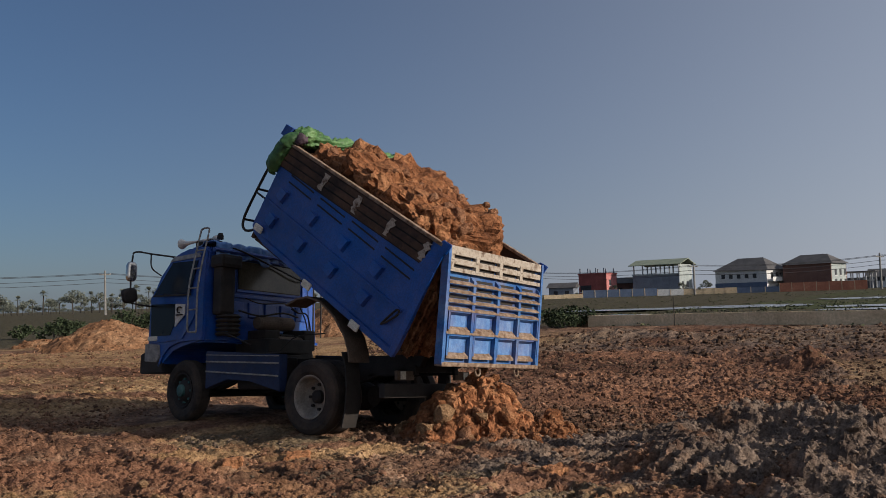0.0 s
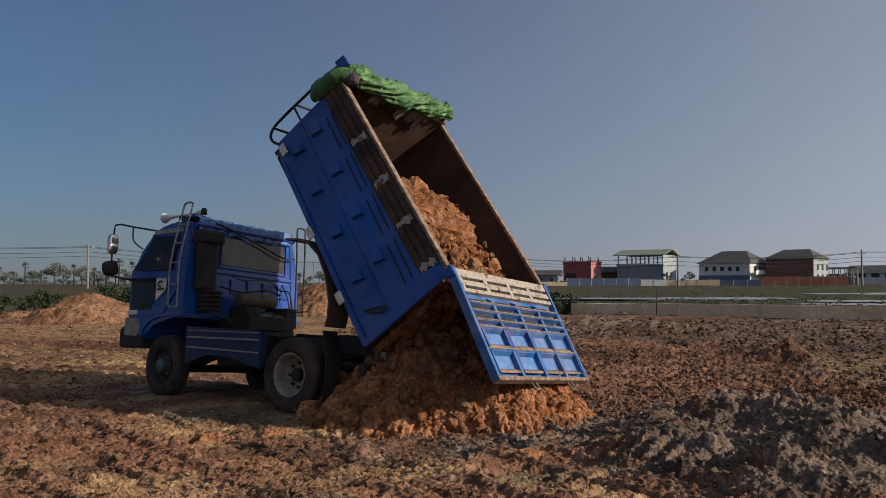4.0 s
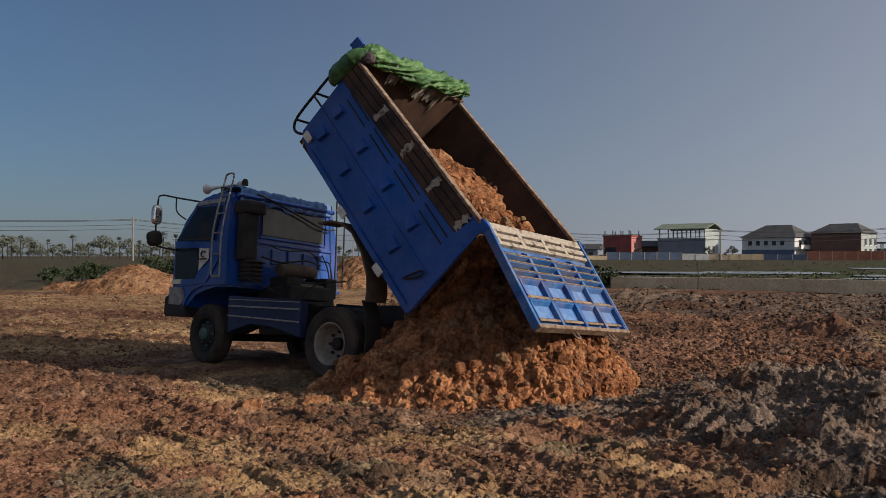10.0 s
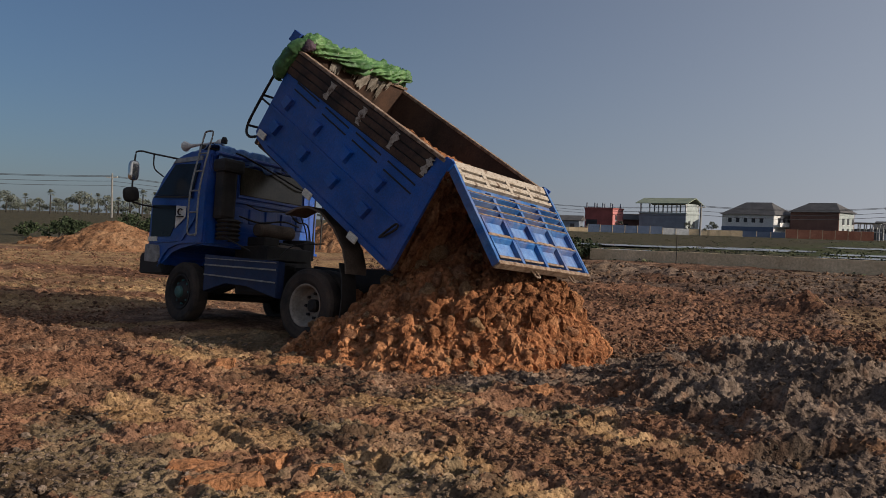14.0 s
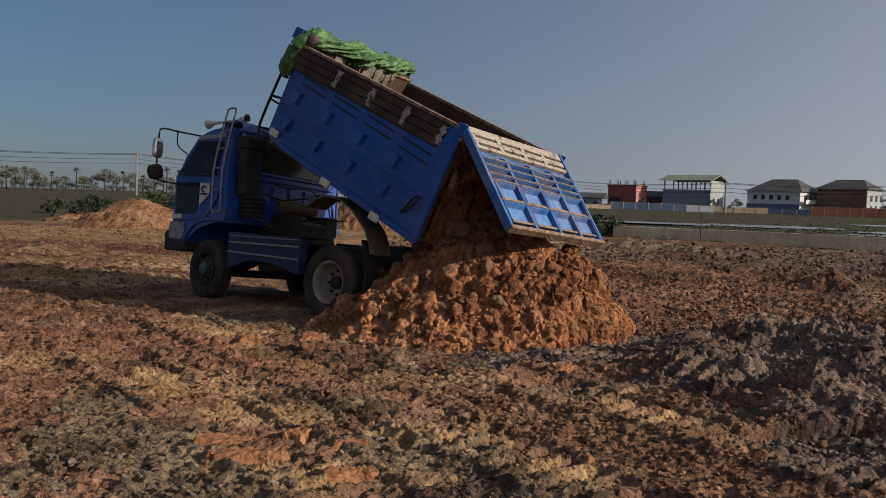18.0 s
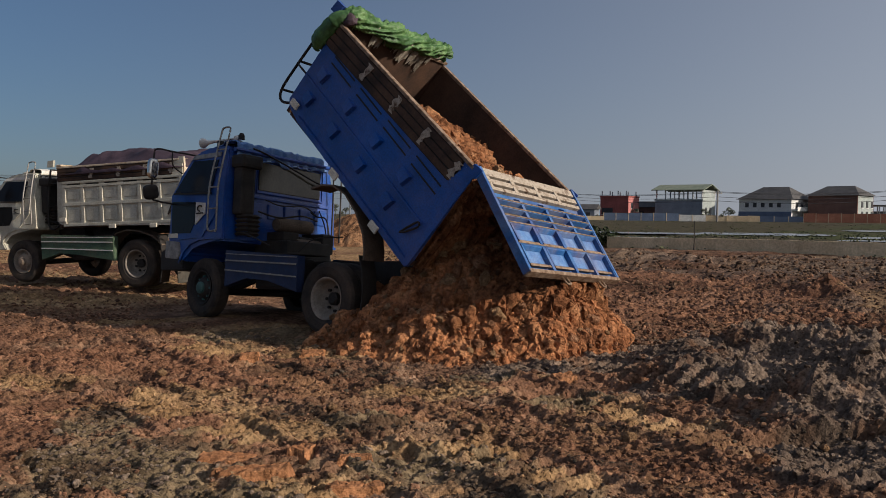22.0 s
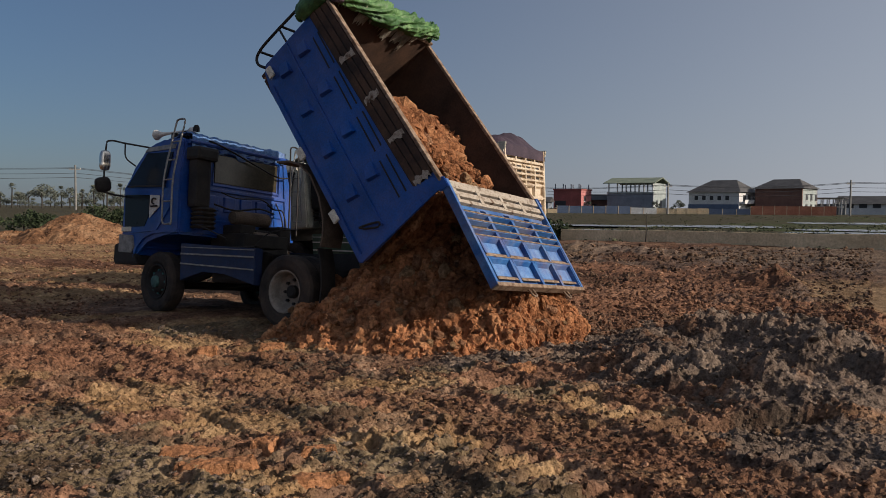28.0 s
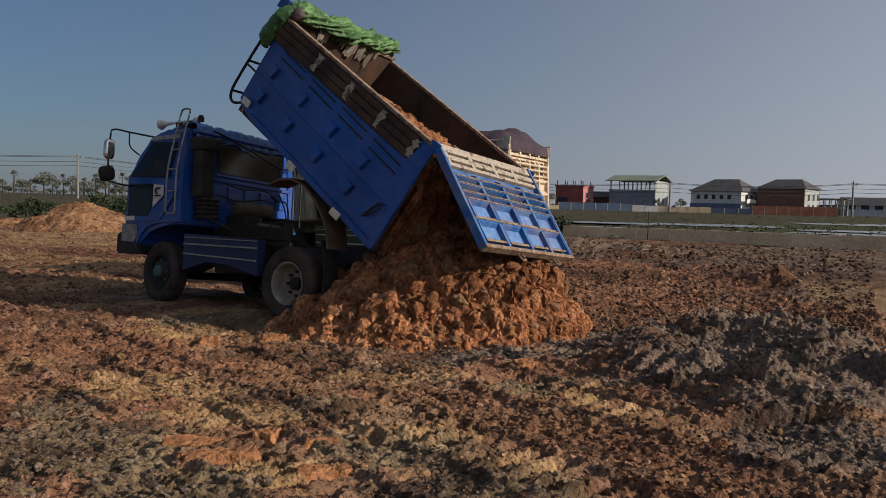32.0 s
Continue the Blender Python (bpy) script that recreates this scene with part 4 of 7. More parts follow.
# ---- buildings ----
def house(name, label, px, dist, turn, w, d, eave, top, wall_mat, roof_mat, side_mat=None, kind="hip", windows=(), z0=0.9, over=0.5):
    """A building in parts. windows: (x, z, width, height) on the front, and on the flank where x lies past the width."""
    h = new(name)
    x, y, _ = spot(px, dist)
    yaw = math.degrees(math.atan2(y - EYE[1], x - EYE[0])) - 90 + turn
    h.matrix_basis = pose(x, y, z0, 0, 0, yaw)
    W = w / 2
    part("front_wall", boxes((-W, W, 0, 0.25, -0.5, eave)), wall_mat, h)
    part("rear_wall", boxes((-W, W, d - 0.25, d, -0.5, eave)), wall_mat, h)
    part("side_wall", boxes((W - 0.25, W + 0.003, 0.25, d - 0.25, -0.5, eave)), side_mat or wall_mat, h)
    part("side_wall", boxes((-W - 0.003, -W + 0.25, 0.25, d - 0.25, -0.5, eave)), wall_mat, h)
    bm = bmesh.new()
    o = over
    lo = [bm.verts.new(p) for p in ((-W - o, -o, eave), (W + o, -o, eave), (W + o, d + o, eave), (-W - o, d + o, eave))]
    if kind == "hip":
        i = min(w, d) * 0.26
        hi = [bm.verts.new((-W + i, d / 2, top)), bm.verts.new((W - i, d / 2, top))]
    elif kind == "gable":
        hi = [bm.verts.new((-W - o, d / 2, top)), bm.verts.new((W + o, d / 2, top))]
    if kind in ("hip", "gable"):
        for q in ((lo[0], lo[1], hi[1], hi[0]), (lo[1], lo[2], hi[1]), (lo[2], lo[3], hi[0], hi[1]), (lo[3], lo[0], hi[0])):
            bm.faces.new(q)
        bm.faces.new(lo[::-1])
        part("roof", bm, roof_mat, h)
    else:
        bm.free()
        part("roof", boxes((-W - 0.15, W + 0.15, -0.15, d + 0.15, eave, eave + 0.3)), roof_mat, h)
    for wx, wz, ww, wh in windows:
        if wx > W:                               # on the flank
            yy = wx - W
            win = part("window", boxes((W - 0.05, W + 0.06, yy - ww / 2, yy + ww / 2, wz, wz + wh)), "hole", h)
            part("window_frame", boxes((W + 0.06, W + 0.11, yy - ww / 2 - 0.12, yy + ww / 2 + 0.12, wz - 0.14, wz)), "wall_white", win)
        else:
            win = part("window", boxes((wx - ww / 2, wx + ww / 2, -0.06, 0.05, wz, wz + wh)), "hole", h)
            part("window_frame", boxes((wx - ww / 2 - 0.12, wx + ww / 2 + 0.12, -0.11, -0.06, wz - 0.14, wz)), "wall_white", win)
    return tagged(h, label, "building")


white = house("white_house", "two-storey white house with a dark hipped roof", 1308, 190, -24, 11.4, 11.0, 4.7, 7.5, "wall_white", "roof_dark",
              windows=[(-3.9 + 1.75 * k, 3.0, 0.8, 0.95) for k in range(5)] + [(8.5 + 2.6 * k, 2.9, 1.3, 1.2) for k in range(3)] + [(-3.0 + 3 * k, 0.6, 1.4, 1.2) for k in range(3)])
for z in (2.2,):
    part("balcony", boxes((5.7, 6.9, 0.4, 11, z, z + 0.2), (6.82, 6.88, 0.4, 11, z + 0.2, z + 0.9)), "wall_white", white)
part("lower_band", boxes((-5.74, 5.72, -0.12, 0.0, -0.5, 2.1)), "fence_blue", white)
brown = house("brown_house", "two-storey brown brick house with a dark hipped roof", 1425, 190, -22, 10.0, 8.4, 5.5, 7.6, "wall_brick", "roof_dark", "wall_teal",
              windows=[(5.2 + 2.2 + 2.6 * k, 3.0, 1.0, 1.3) for k in range(3)] + [(5.2 + 2.2 + 2.6 * k, 0.9, 1.0, 1.3) for k in range(3)])
green_h = house("open_top_house", "grey-blue house with an open top storey under a pale green roof", 1158, 190, -20, 10.6, 9.0, 4.4, 4.7, "wall_grey", "wall_teal", "wall_teal", "flat",
                windows=[(5.3 + 2.5 + 3 * k, 1.5, 1.2, 1.4) for k in range(2)])
for k in range(6):
    part("post", boxes((-5.2 + 2.05 * k, -4.95 + 2.05 * k, 0.1, 0.35, 4.7, 6.7)), "wall_white", green_h)
    part("post", boxes((-5.2 + 2.05 * k, -4.95 + 2.05 * k, 8.6, 8.85, 4.7, 6.7)), "wall_white", green_h)
bm = prism([(-0.9, 6.6), (4.5, 7.9), (9.9, 6.6), (9.9, 6.75), (4.5, 8.06), (-0.9, 6.75)], -6.0, 6.0)
bmesh.ops.rotate(bm, verts=bm.verts, cent=(0, 0, 0), matrix=Matrix.Rotation(radians(90), 3, "Z"))
part("roof", bm, "roof_green", green_h)
part("gable_wall", boxes((5.0, 5.3, 0.6, 8.4, 4.7, 6.7)), "wall_teal", green_h)
red_h = house("red_house", "unfinished dull red house with bare columns on its flat roof", 1046, 190, -22, 6.6, 6.6, 5.1, 5.3, "wall_red", "wall_red", "wall_pink", "flat",
              windows=[(-1.6, 1.2, 2.6, 1.5), (3.3 + 2.2, 2.6, 1.0, 1.2)])
for k in range(4):
    for yy in (0.2, 6.2):
        part("column", boxes((-3.1 + 1.9 * k, -2.85 + 1.9 * k, yy, yy + 0.25, 5.3, 6.5)), "wall_grey", red_h)
long_h = house("long_shed", "long low pale shed with a sheet roof", 1622, 225, -8, 22, 9, 2.6, 4.6, "wall_white", "roof_dark", kind="gable", windows=[(-11 + 3 * k, 1.6, 1.8, 1.1) for k in range(8)])
open_shed = new("open_shed")
ox, oy, _ = spot(1500, 200)
open_shed.matrix_basis = pose(ox, oy, 0.9, 0, 0, math.degrees(math.atan2(oy - EYE[1], ox - EYE[0])) - 100)
for k in range(8):
    for yy in (0, 5):
        part("post", boxes((-4.4 + 1.25 * k, -4.2 + 1.25 * k, yy, yy + 0.2, -0.4, 3.4)), "wall_white", open_shed)
for z in (1.6, 3.35):
    part("beam", boxes((-4.6, 4.8, -0.05, 0.25, z, z + 0.25)), "wall_white", open_shed)
part("roof", boxes((-4.9, 5.1, -0.6, 5.8, 3.6, 3.75)), "roof_dark", open_shed)
part("rear_wall", boxes((-4.4, 4.6, 5.2, 5.4, -0.4, 2.4)), "wall_grey", open_shed)
tagged(open_shed, "open pale concrete shed frame beside the brown house", "shed")
shed = house("small_house", "small low grey house with a pitched roof", 990, 182, -12, 5.4, 5, 2.3, 3.4, "wall_grey", "roof_dark", kind="gable", windows=[(-1.2, 0.7, 0.9, 0.9), (1.3, 0.7, 0.9, 0.9)])
shed2 = house("small_house", "small low brown shed with a pitched roof", 1095, 200, -12, 6, 5, 3.0, 4.4, "wall_brick", "roof_dark", kind="gable", windows=[(0, 1, 1, 1)])


def fence(name, label, px0, px1, dist, height, material, panel=2.2, z0=0.85):
    x0, y0, _ = spot(px0, dist)
    x1, y1, _ = spot(px1, dist)
    L = math.hypot(x1 - x0, y1 - y0)
    f = new(name)
    f.matrix_basis = pose(x0, y0, z0, 0, 0, math.degrees(math.atan2(y1 - y0, x1 - x0)))
    n = max(2, round(L / panel))
    for k in range(n):
        a, b = L * k / n, L * (k + 1) / n
        part("panel", boxes((a + 0.06, b - 0.06, -0.03, 0.03, -0.4, height - 0.04 * (k % 2))), material, f)
        part("fence_post", boxes((a - 0.06, a + 0.06, -0.07, 0.07, -0.4, height + 0.06)), "concrete", f)
    return tagged(f, label, "fence")


fence("sheet_fence", "orange-red sheet fence along the house plots", 1376, 1532, 165, 1.7, "fence_orange")
fence("sheet_fence", "blue-grey sheet fence along the house plots", 1028, 1160, 166, 1.55, "fence_blue")
fence("block_wall", "pale grey block wall along the house plots", 1206, 1300, 172, 1.2, "concrete")
fence("block_wall", "dark grey block wall below the white house", 1300, 1376, 168, 1.1, "fence_blue")
fence("white_wall", "short whitewashed wall by the road", 1160, 1207, 160, 1.25, "wall_white")
fence("block_wall", "dark low wall at the field's far end", 960, 1030, 170, 0.9, "concrete")

# ---- poles and cables ----


def utility_pole(px, dist, height):
    p = new("utility_pole")
    x, y, z = spot(px, dist)
    p.matrix_basis = pose(x, y, z, 0, 0, 60)
    bm = bmesh.new()
    tube([(0, 0, -0.5), (0, 0, height)], [0.2, 0.13], 8, bm)
    part("shaft", bm, "pole", p)
    part("crossarm", boxes((-0.9, 0.9, -0.06, 0.06, height - 0.75, height - 0.62)), "pole", p)
    for k in (-0.8, 0, 0.8):
        bm = bmesh.new()
        tube([(k, 0, height - 0.62), (k, 0, height - 0.4)], 0.05, 6, bm)
        part("insulator", bm, "white", p)
    tagged(p, "tall pale concrete utility pole carrying thin cables", "utility pole", "poles along the road")
    return x, y, z + height


ends = [utility_pole(px, d, h) for px, d, h in ((-420, 150, 7.4), (184, 150, 7.4), (580, 260, 7.6), (955, 235, 7.6), (1226, 150, 5.6), (1556, 160, 6.2), (2100, 190, 8.0))]
for a, b in zip(ends, ends[1:]):
    cables = new("power_cables")
    for dz in (-0.4, -0.55, -1.3, -2.0):
        pts = []
        for k in range(13):
            t = k / 12
            sag = 1.0 * 4 * t * (1 - t)
            pts.append((a[0] + (b[0] - a[0]) * t, a[1] + (b[1] - a[1]) * t, a[2] + (b[2] - a[2]) * t - sag * 0.6 + dz))
        part("cable", tube(pts, 0.035, 4), "wire", cables)
    tagged(cables, "thin dark cables strung between the poles", "cables", "cables along the road")

stake = part("stake", tube([(0, 0, -0.3), (0.02, 0.01, 0.6), (0.0, 0.03, 1.5)], [0.035, 0.03, 0.025], 6), "bark", at=pose(-7.6, 32.0, 0))
tagged(stake, "thin bare wooden stake standing by the concrete wall", "stake")

# ---- lorries ----
BLUE = dict(body="blue", board="rustdark", edge="worn_edge", pocket="blue_pale", ledge="worn_edge", top="worn", skirt="blue_dull", hubs="teal", corner="tube", patch="worn", stripe="blue_pale", liner="inner", gate="blue_gate")
CREAM = dict(body="cream", board="rustdark", edge="cream_panel", pocket="cream_panel", ledge="cream_panel", top="cream_panel", skirt="green", hubs="rim", corner="cream", patch="worn", stripe="white", liner="inner", gate="cream_panel")


def tyre_mesh(y0, y1, sides=44):
    """A tyre with rounded shoulders; the wheel's axle is the y axis."""
    w = y1 - y0
    prof = [(0.285, y0 + 0.03), (0.33, y0 + 0.005), (0.42, y0), (0.47, y0 + 0.02), (0.492, y0 + 0.06), (0.492, y1 - 0.06), (0.47, y1 - 0.02), (0.42, y1), (0.33, y1 - 0.005), (0.285, y1 - 0.03)]
    bm = lathe(prof, sides)
    return bm


def nuts(wheel, r, y0, y1, count, material, size=0.022):
    for k in range(count):
        a = k * math.tau / count
        c = Vector((r * math.cos(a), 0, r * math.sin(a)))
        part("wheel_nut", tube([c + Vector((0, y0, 0)), c + Vector((0, y1, 0))], size, 6), material, wheel)


def rear_wheel(truck, side):
    """A pair of wheels on one end of the rear axle. side: -1 left, 1 right."""
    s = side
    bm = lathe([(0.288, s * 1.08), (0.272, s * 1.085), (0.255, s * 1.06), (0.245, s * 0.93), (0.225, s * 0.885), (0.15, s * 0.875), (0.12, s * 0.89), (0.0, s * 0.89)])
    w = part("wheel", bm, "rim", truck, smooth=True, at=pose(0, 0, 0))
    bm = lathe([(0.088, s * 0.88), (0.084, s * 0.95), (0.06, s * 0.97), (0.0, s * 0.97)], 24)
    nuts(w, 0.16, s * 0.87, s * 0.915, 8, "black")
    part("hub", bm, "black", w)
    part("tyre", tyre_mesh(*sorted((s * 1.1, s * 0.85))), "rubber", w, "worn black lorry tyre", smooth=False)
    part("tyre", tyre_mesh(*sorted((s * 0.81, s * 0.56))), "rubber", w, "worn black lorry tyre")
    return w


def front_wheel(truck, side, x, z, c):
    s = side
    bm = lathe([(0.288, s * 0.11), (0.27, s * 0.12), (0.25, s * 0.09), (0.235, s * 0.03), (0.19, s * 0.05), (0.16, s * 0.10), (0.125, s * 0.115), (0.0, s * 0.115)])
    w = part("wheel", bm, "rim" if c is CREAM else "black", truck, smooth=True, at=pose(x, s * 0.98, z, 0, 0, -5 if c is BLUE else 0) @ Matrix.Diagonal((0.92, 1, 0.92, 1)))
    bm = lathe([(0.10, s * 0.10), (0.095, s * 0.15), (0.05, s * 0.17), (0.0, s * 0.17)], 20)
    nuts(w, 0.185, s * 0.03, s * 0.085, 8, c["hubs"])
    part("hub", bm, c["hubs"], w)
    part("tyre", tyre_mesh(-0.125, 0.125), "rubber", w, "worn black lorry tyre")
    return w


def tumble(bm):
    """Leans the cab's sides in above the belt line."""
    for v in bm.verts:
        if v.co.z > 1.5:
            v.co.y *= 1 - 0.13 * (v.co.z - 1.5)
    return bm


def mirror_shell(x, y, z, a, b, c, tilt=0):
    """A mirror's rounded shell about a middle, with half-sizes."""
    bm = bmesh.new()
    bmesh.ops.create_icosphere(bm, subdivisions=4, radius=1.0)
    for v in bm.verts:
        d = Vector([math.copysign(abs(q) ** 0.62, q) for q in v.co])
        v.co = Vector((x, y, z)) + Matrix.Rotation(radians(tilt), 3, "X") @ Vector((a * d.x, b * d.y, c * d.z))
    return bm


def side_plate(profile, y, thick):
    return tumble(prism(profile, y, y + thick))


def cab(truck, c, f):
    """The cab and all on it. f: how far forward of the first lorry's it sits."""
    X = lambda pts: [(x + f, z) for x, z in pts]
    prof = X([(-3.42, 0.47), (-3.47, 1.0), (-3.45, 1.55), (-3.30, 1.85), (-3.12, 2.12), (-2.98, 2.21), (-2.7, 2.25), (-2.28, 2.26), (-2.21, 2.2), (-2.18, 1.6), (-2.12, 0.80),
              (-2.42, 0.79), (-2.66, 0.78), (-2.86, 0.72), (-3.0, 0.62), (-3.08, 0.47)])
    bm = prism(prof, -1.16, 1.16)
    bmesh.ops.bevel(bm, geom=list(bm.edges), offset=0.035, segments=2, affect="EDGES")
    body = part("cab_body", tumble(bm), c["body"], truck, smooth=False)
    for s in (-1, 1):
        y, th = (-1.178, 0.016) if s < 0 else (1.162, 0.016)
        door = part("door", side_plate(X([(-3.44, 0.82), (-3.44, 1.52), (-3.06, 2.1), (-2.36, 2.12), (-2.33, 1.2), (-2.62, 0.86)]), y, th), c["body"], body)
        y, th = (-1.186, 0.012) if s < 0 else (1.174, 0.012)
        part("side_window", side_plate(X([(-3.36, 1.58), (-2.47, 1.54), (-2.40, 2.04), (-3.02, 2.06)]), y, th), "glass", door)
        part("window_seal", side_plate(X([(-3.40, 1.545), (-2.44, 1.505), (-2.44, 1.535), (-3.37, 1.575)]), y, th), "black", door)
        part("lower_window", side_plate(X([(-3.40, 1.43), (-2.80, 1.40), (-2.80, 1.1), (-2.9, 0.93), (-3.38, 0.93)]), y, th), "glass", door)
        part("door_panel", side_plate(X([(-2.79, 1.40), (-2.56, 1.38), (-2.56, 1.22), (-2.79, 1.05)]), y, th), "white" if c is BLUE else c["body"], door, "pale worn door corner panel")
        ya, yb = (-1.21, -1.19) if s < 0 else (1.19, 1.21)
        part("door_handle", tube([(-2.67 + f + 0.055 * math.cos(b), 0.5 * (ya + yb), 1.30 + 0.045 * math.sin(b)) for b in (0.6, 1.2, 1.8, 2.4, 3.0, 3.6, 4.2, 4.8)], 0.011, 6, boxes((-2.75 + f, -2.59 + f, ya, yb, 1.215, 1.235), bevel=0.004)), "black", door)
        part("rain_visor", side_plate(X([(-3.08, 2.08), (-2.36, 2.09), (-2.36, 2.16), (-3.0, 2.15)]), y - 0.01 * (s < 0), 0.02), c["corner"] if c is BLUE else "white", body)
        ya, yb = (-1.2, -1.15) if s < 0 else (1.15, 1.2)
        part("corner_lamp", boxes((-3.44 + f, -3.22 + f, ya, yb, 0.86, 0.93), bevel=0.006), "lamp", body)
        part("corner_panel", prism(X([(-3.5, 0.55), (-3.5, 0.82), (-3.18, 0.80), (-3.14, 0.6), (-3.18, 0.53)]), ya, yb, 0.008), c["corner"], body)
        # wheel arch lip
        ya, yb = (-1.19, -1.13) if s < 0 else (1.13, 1.19)
        part("wheel_arch", sheet(X([(-3.14, 0.46), (-3.05, 0.63), (-2.9, 0.75), (-2.68, 0.815), (-2.4, 0.83), (-2.14, 0.83)]), ya, yb, 0.04), c["body"], body)
    part("windscreen", prism(X([(-3.475, 1.5), (-3.16, 2.08), (-3.15, 2.07), (-3.46, 1.5)]), -1.05, 1.05), "glass", body)
    part("grille", boxes((-3.50 + f, -3.46 + f, -0.85, 0.85, 0.85, 1.35), bevel=0.01), "black", body)
    for y in (-0.85, 0.85):
        part("headlamp", boxes((-3.6 + f, -3.55 + f, y - 0.2, y + 0.2, 0.44, 0.6), bevel=0.015), "lamp", body)
    part("bumper", prism(X([(-3.63, 0.36), (-3.63, 0.66), (-3.5, 0.70), (-3.12, 0.56), (-3.0, 0.36)]), -1.19, 1.19, 0.02), "black" if c is BLUE else c["body"], truck, "dented front bumper")
    # rear wall: pressings and window
    rear = part("rear_window", boxes((-2.205 + f, -2.172 + f, -0.50, 0.80, 1.64, 2.08), bevel=0.01), "glass_dusty", body)
    fr = bmesh.new()
    tube([(-2.175 + f, y, z) for y, z in ((-0.54, 1.60), (0.84, 1.60), (0.84, 2.12), (-0.54, 2.12))], 0.022, 6, fr, closed=True)
    part("window_seal", fr, c["body"], rear)
    for z in (1.5, 1.02):
        part("pressing", boxes((-2.19 + f, -2.135 + f, -0.95, 0.98, z, z + 0.05), bevel=0.012), c["body"], body)
    for k in range(5):
        part("pressing", boxes((-2.18 + f, -2.13 + f, -0.65 + 0.33 * k, -0.42 + 0.33 * k, 1.2, 1.44), bevel=0.02), c["body"], body)
    # crumpled sheet laid over the roof's rear edge
    U, V = np.meshgrid(np.linspace(0, 1, 34), np.linspace(-1, 1, 80), indexing="ij")
    fold = 1 - np.abs(2 * fbm(U * 2.5 + 3, V * 8 + U * 4, 0, 4, 71) - 1)
    pleat = (fold - 0.55) * 0.07 * step(0, 0.15, U)
    sx = -2.72 + 0.56 * np.minimum(U / 0.8, 1) + 0.012 * np.sin(V * 31) * (U > 0.8) + 0.25 * pleat * (U > 0.8) + f
    sz = 2.285 + pleat * (U <= 0.85) + 0.05 * step(0.1, 0.5, U) * step(0.95, 0.6, U) - 0.20 * np.clip((U - 0.8) / 0.2, 0, 1) * (0.6 + 0.8 * fbm(V * 4, U, 0, 2, 73))
    ids = np.arange(U.size).reshape(U.shape)
    quads = np.stack([ids[:-1, :-1], ids[1:, :-1], ids[1:, 1:], ids[:-1, 1:]], -1).reshape(-1, 4)
    cover = raw("roof_sheet", np.stack([sx, V * 0.96, sz], -1).reshape(-1, 3).tolist(), quads.tolist(), c["stripe"], body, "crumpled pale sheet laid over the roof edge", smooth=True)
    so = cover.modifiers.new("thickness", "SOLIDIFY")
    so.thickness = 0.012
    part("roof_edge", tube([(-2.16 + f, -1.0, 2.2), (-2.16 + f, 1.0, 2.2)], 0.035, 8), c["body"], body)
    # ladder
    lad = part("ladder_rail", tube(arc([(-2.42 + f, -1.23, 1.0), (-2.42 + f, -1.23, 1.6), (-2.40 + f, -1.13, 2.2), (-2.39 + f, -1.08, 2.45), (-2.36 + f, -1.07, 2.52), (-2.22 + f, -1.07, 2.52), (-2.19 + f, -1.08, 2.45), (-2.2 + f, -1.13, 2.2), (-2.21 + f, -1.23, 1.6), (-2.21 + f, -1.23, 1.0), (-2.25 + f, -1.23, 0.95), (-2.38 + f, -1.23, 0.95), (-2.42 + f, -1.23, 1.0)], 4), 0.0145, 8), "tube", truck, "grey tubular ladder on the cab side")
    for z in (1.28, 1.6, 1.9, 2.18):
        y = -1.23 if z <= 1.6 else -1.23 + (z - 1.6) * 0.17
        part("rung", tube([(-2.42 + f, y, z), (-2.2 + f, y, z)], 0.012, 6), "tube", lad)
    # mirrors
    arm = bmesh.new()
    tube(arc([(-3.05 + f, -1.02, 2.16), (-3.38 + f, -1.25, 2.22), (-3.4 + f, -1.5, 2.22), (-3.4 + f, -1.56, 2.1), (-3.4 + f, -1.56, 1.5), (-3.42 + f, -1.45, 1.42), (-3.42 + f, -1.15, 1.40)], 5), 0.014, 7, arm)
    tube(arc([(-3.38 + f, -1.25, 2.22), (-3.36 + f, -1.24, 2.0), (-3.3 + f, -1.1, 1.88)], 4), 0.011, 6, arm)
    arm_ob = part("mirror_arm", arm, "black", truck)
    part("mirror", mirror_shell(-3.41 + f, -1.56, 1.91, 0.05, 0.085, 0.155), "chrome" if c is BLUE else "black", arm_ob, "rounded side mirror", smooth=True)
    part("mirror", mirror_shell(-3.415 + f, -1.57, 1.54, 0.055, 0.125, 0.115, 14), "black", arm_ob, "square black side mirror", smooth=True)
    arm = tube(arc([(-3.05 + f, 1.02, 2.16), (-3.38 + f, 1.25, 2.22), (-3.4 + f, 1.5, 2.2), (-3.4 + f, 1.56, 1.5), (-3.42 + f, 1.15, 1.40)], 5), 0.014, 7)
    arm_ob = part("mirror_arm", arm, "black", truck)
    part("mirror", mirror_shell(-3.41 + f, 1.56, 1.88, 0.05, 0.085, 0.16), "chrome" if c is BLUE else "black", arm_ob, smooth=True)
    if c is BLUE:
        for k, y in enumerate((-0.62,)):
            bm = lathe([(0.085, -0.5), (0.06, -0.44), (0.035, -0.36), (0.022, -0.2), (0.02, 0.3), (0.045, 0.34), (0.05, 0.42), (0.03, 0.46), (0.0, 0.46)], 18)
            part("air_horn", bm, "white", truck, "pale trumpet air horn on the roof", smooth=True, at=pose(-2.98, y, 2.47 + 0.02 * k, 0, 0, -90))
        for x in (-3.0, -2.7):
            part("horn_bracket", boxes((x, x + 0.05, -0.7, -0.46, 2.24, 2.45)), "black", truck)
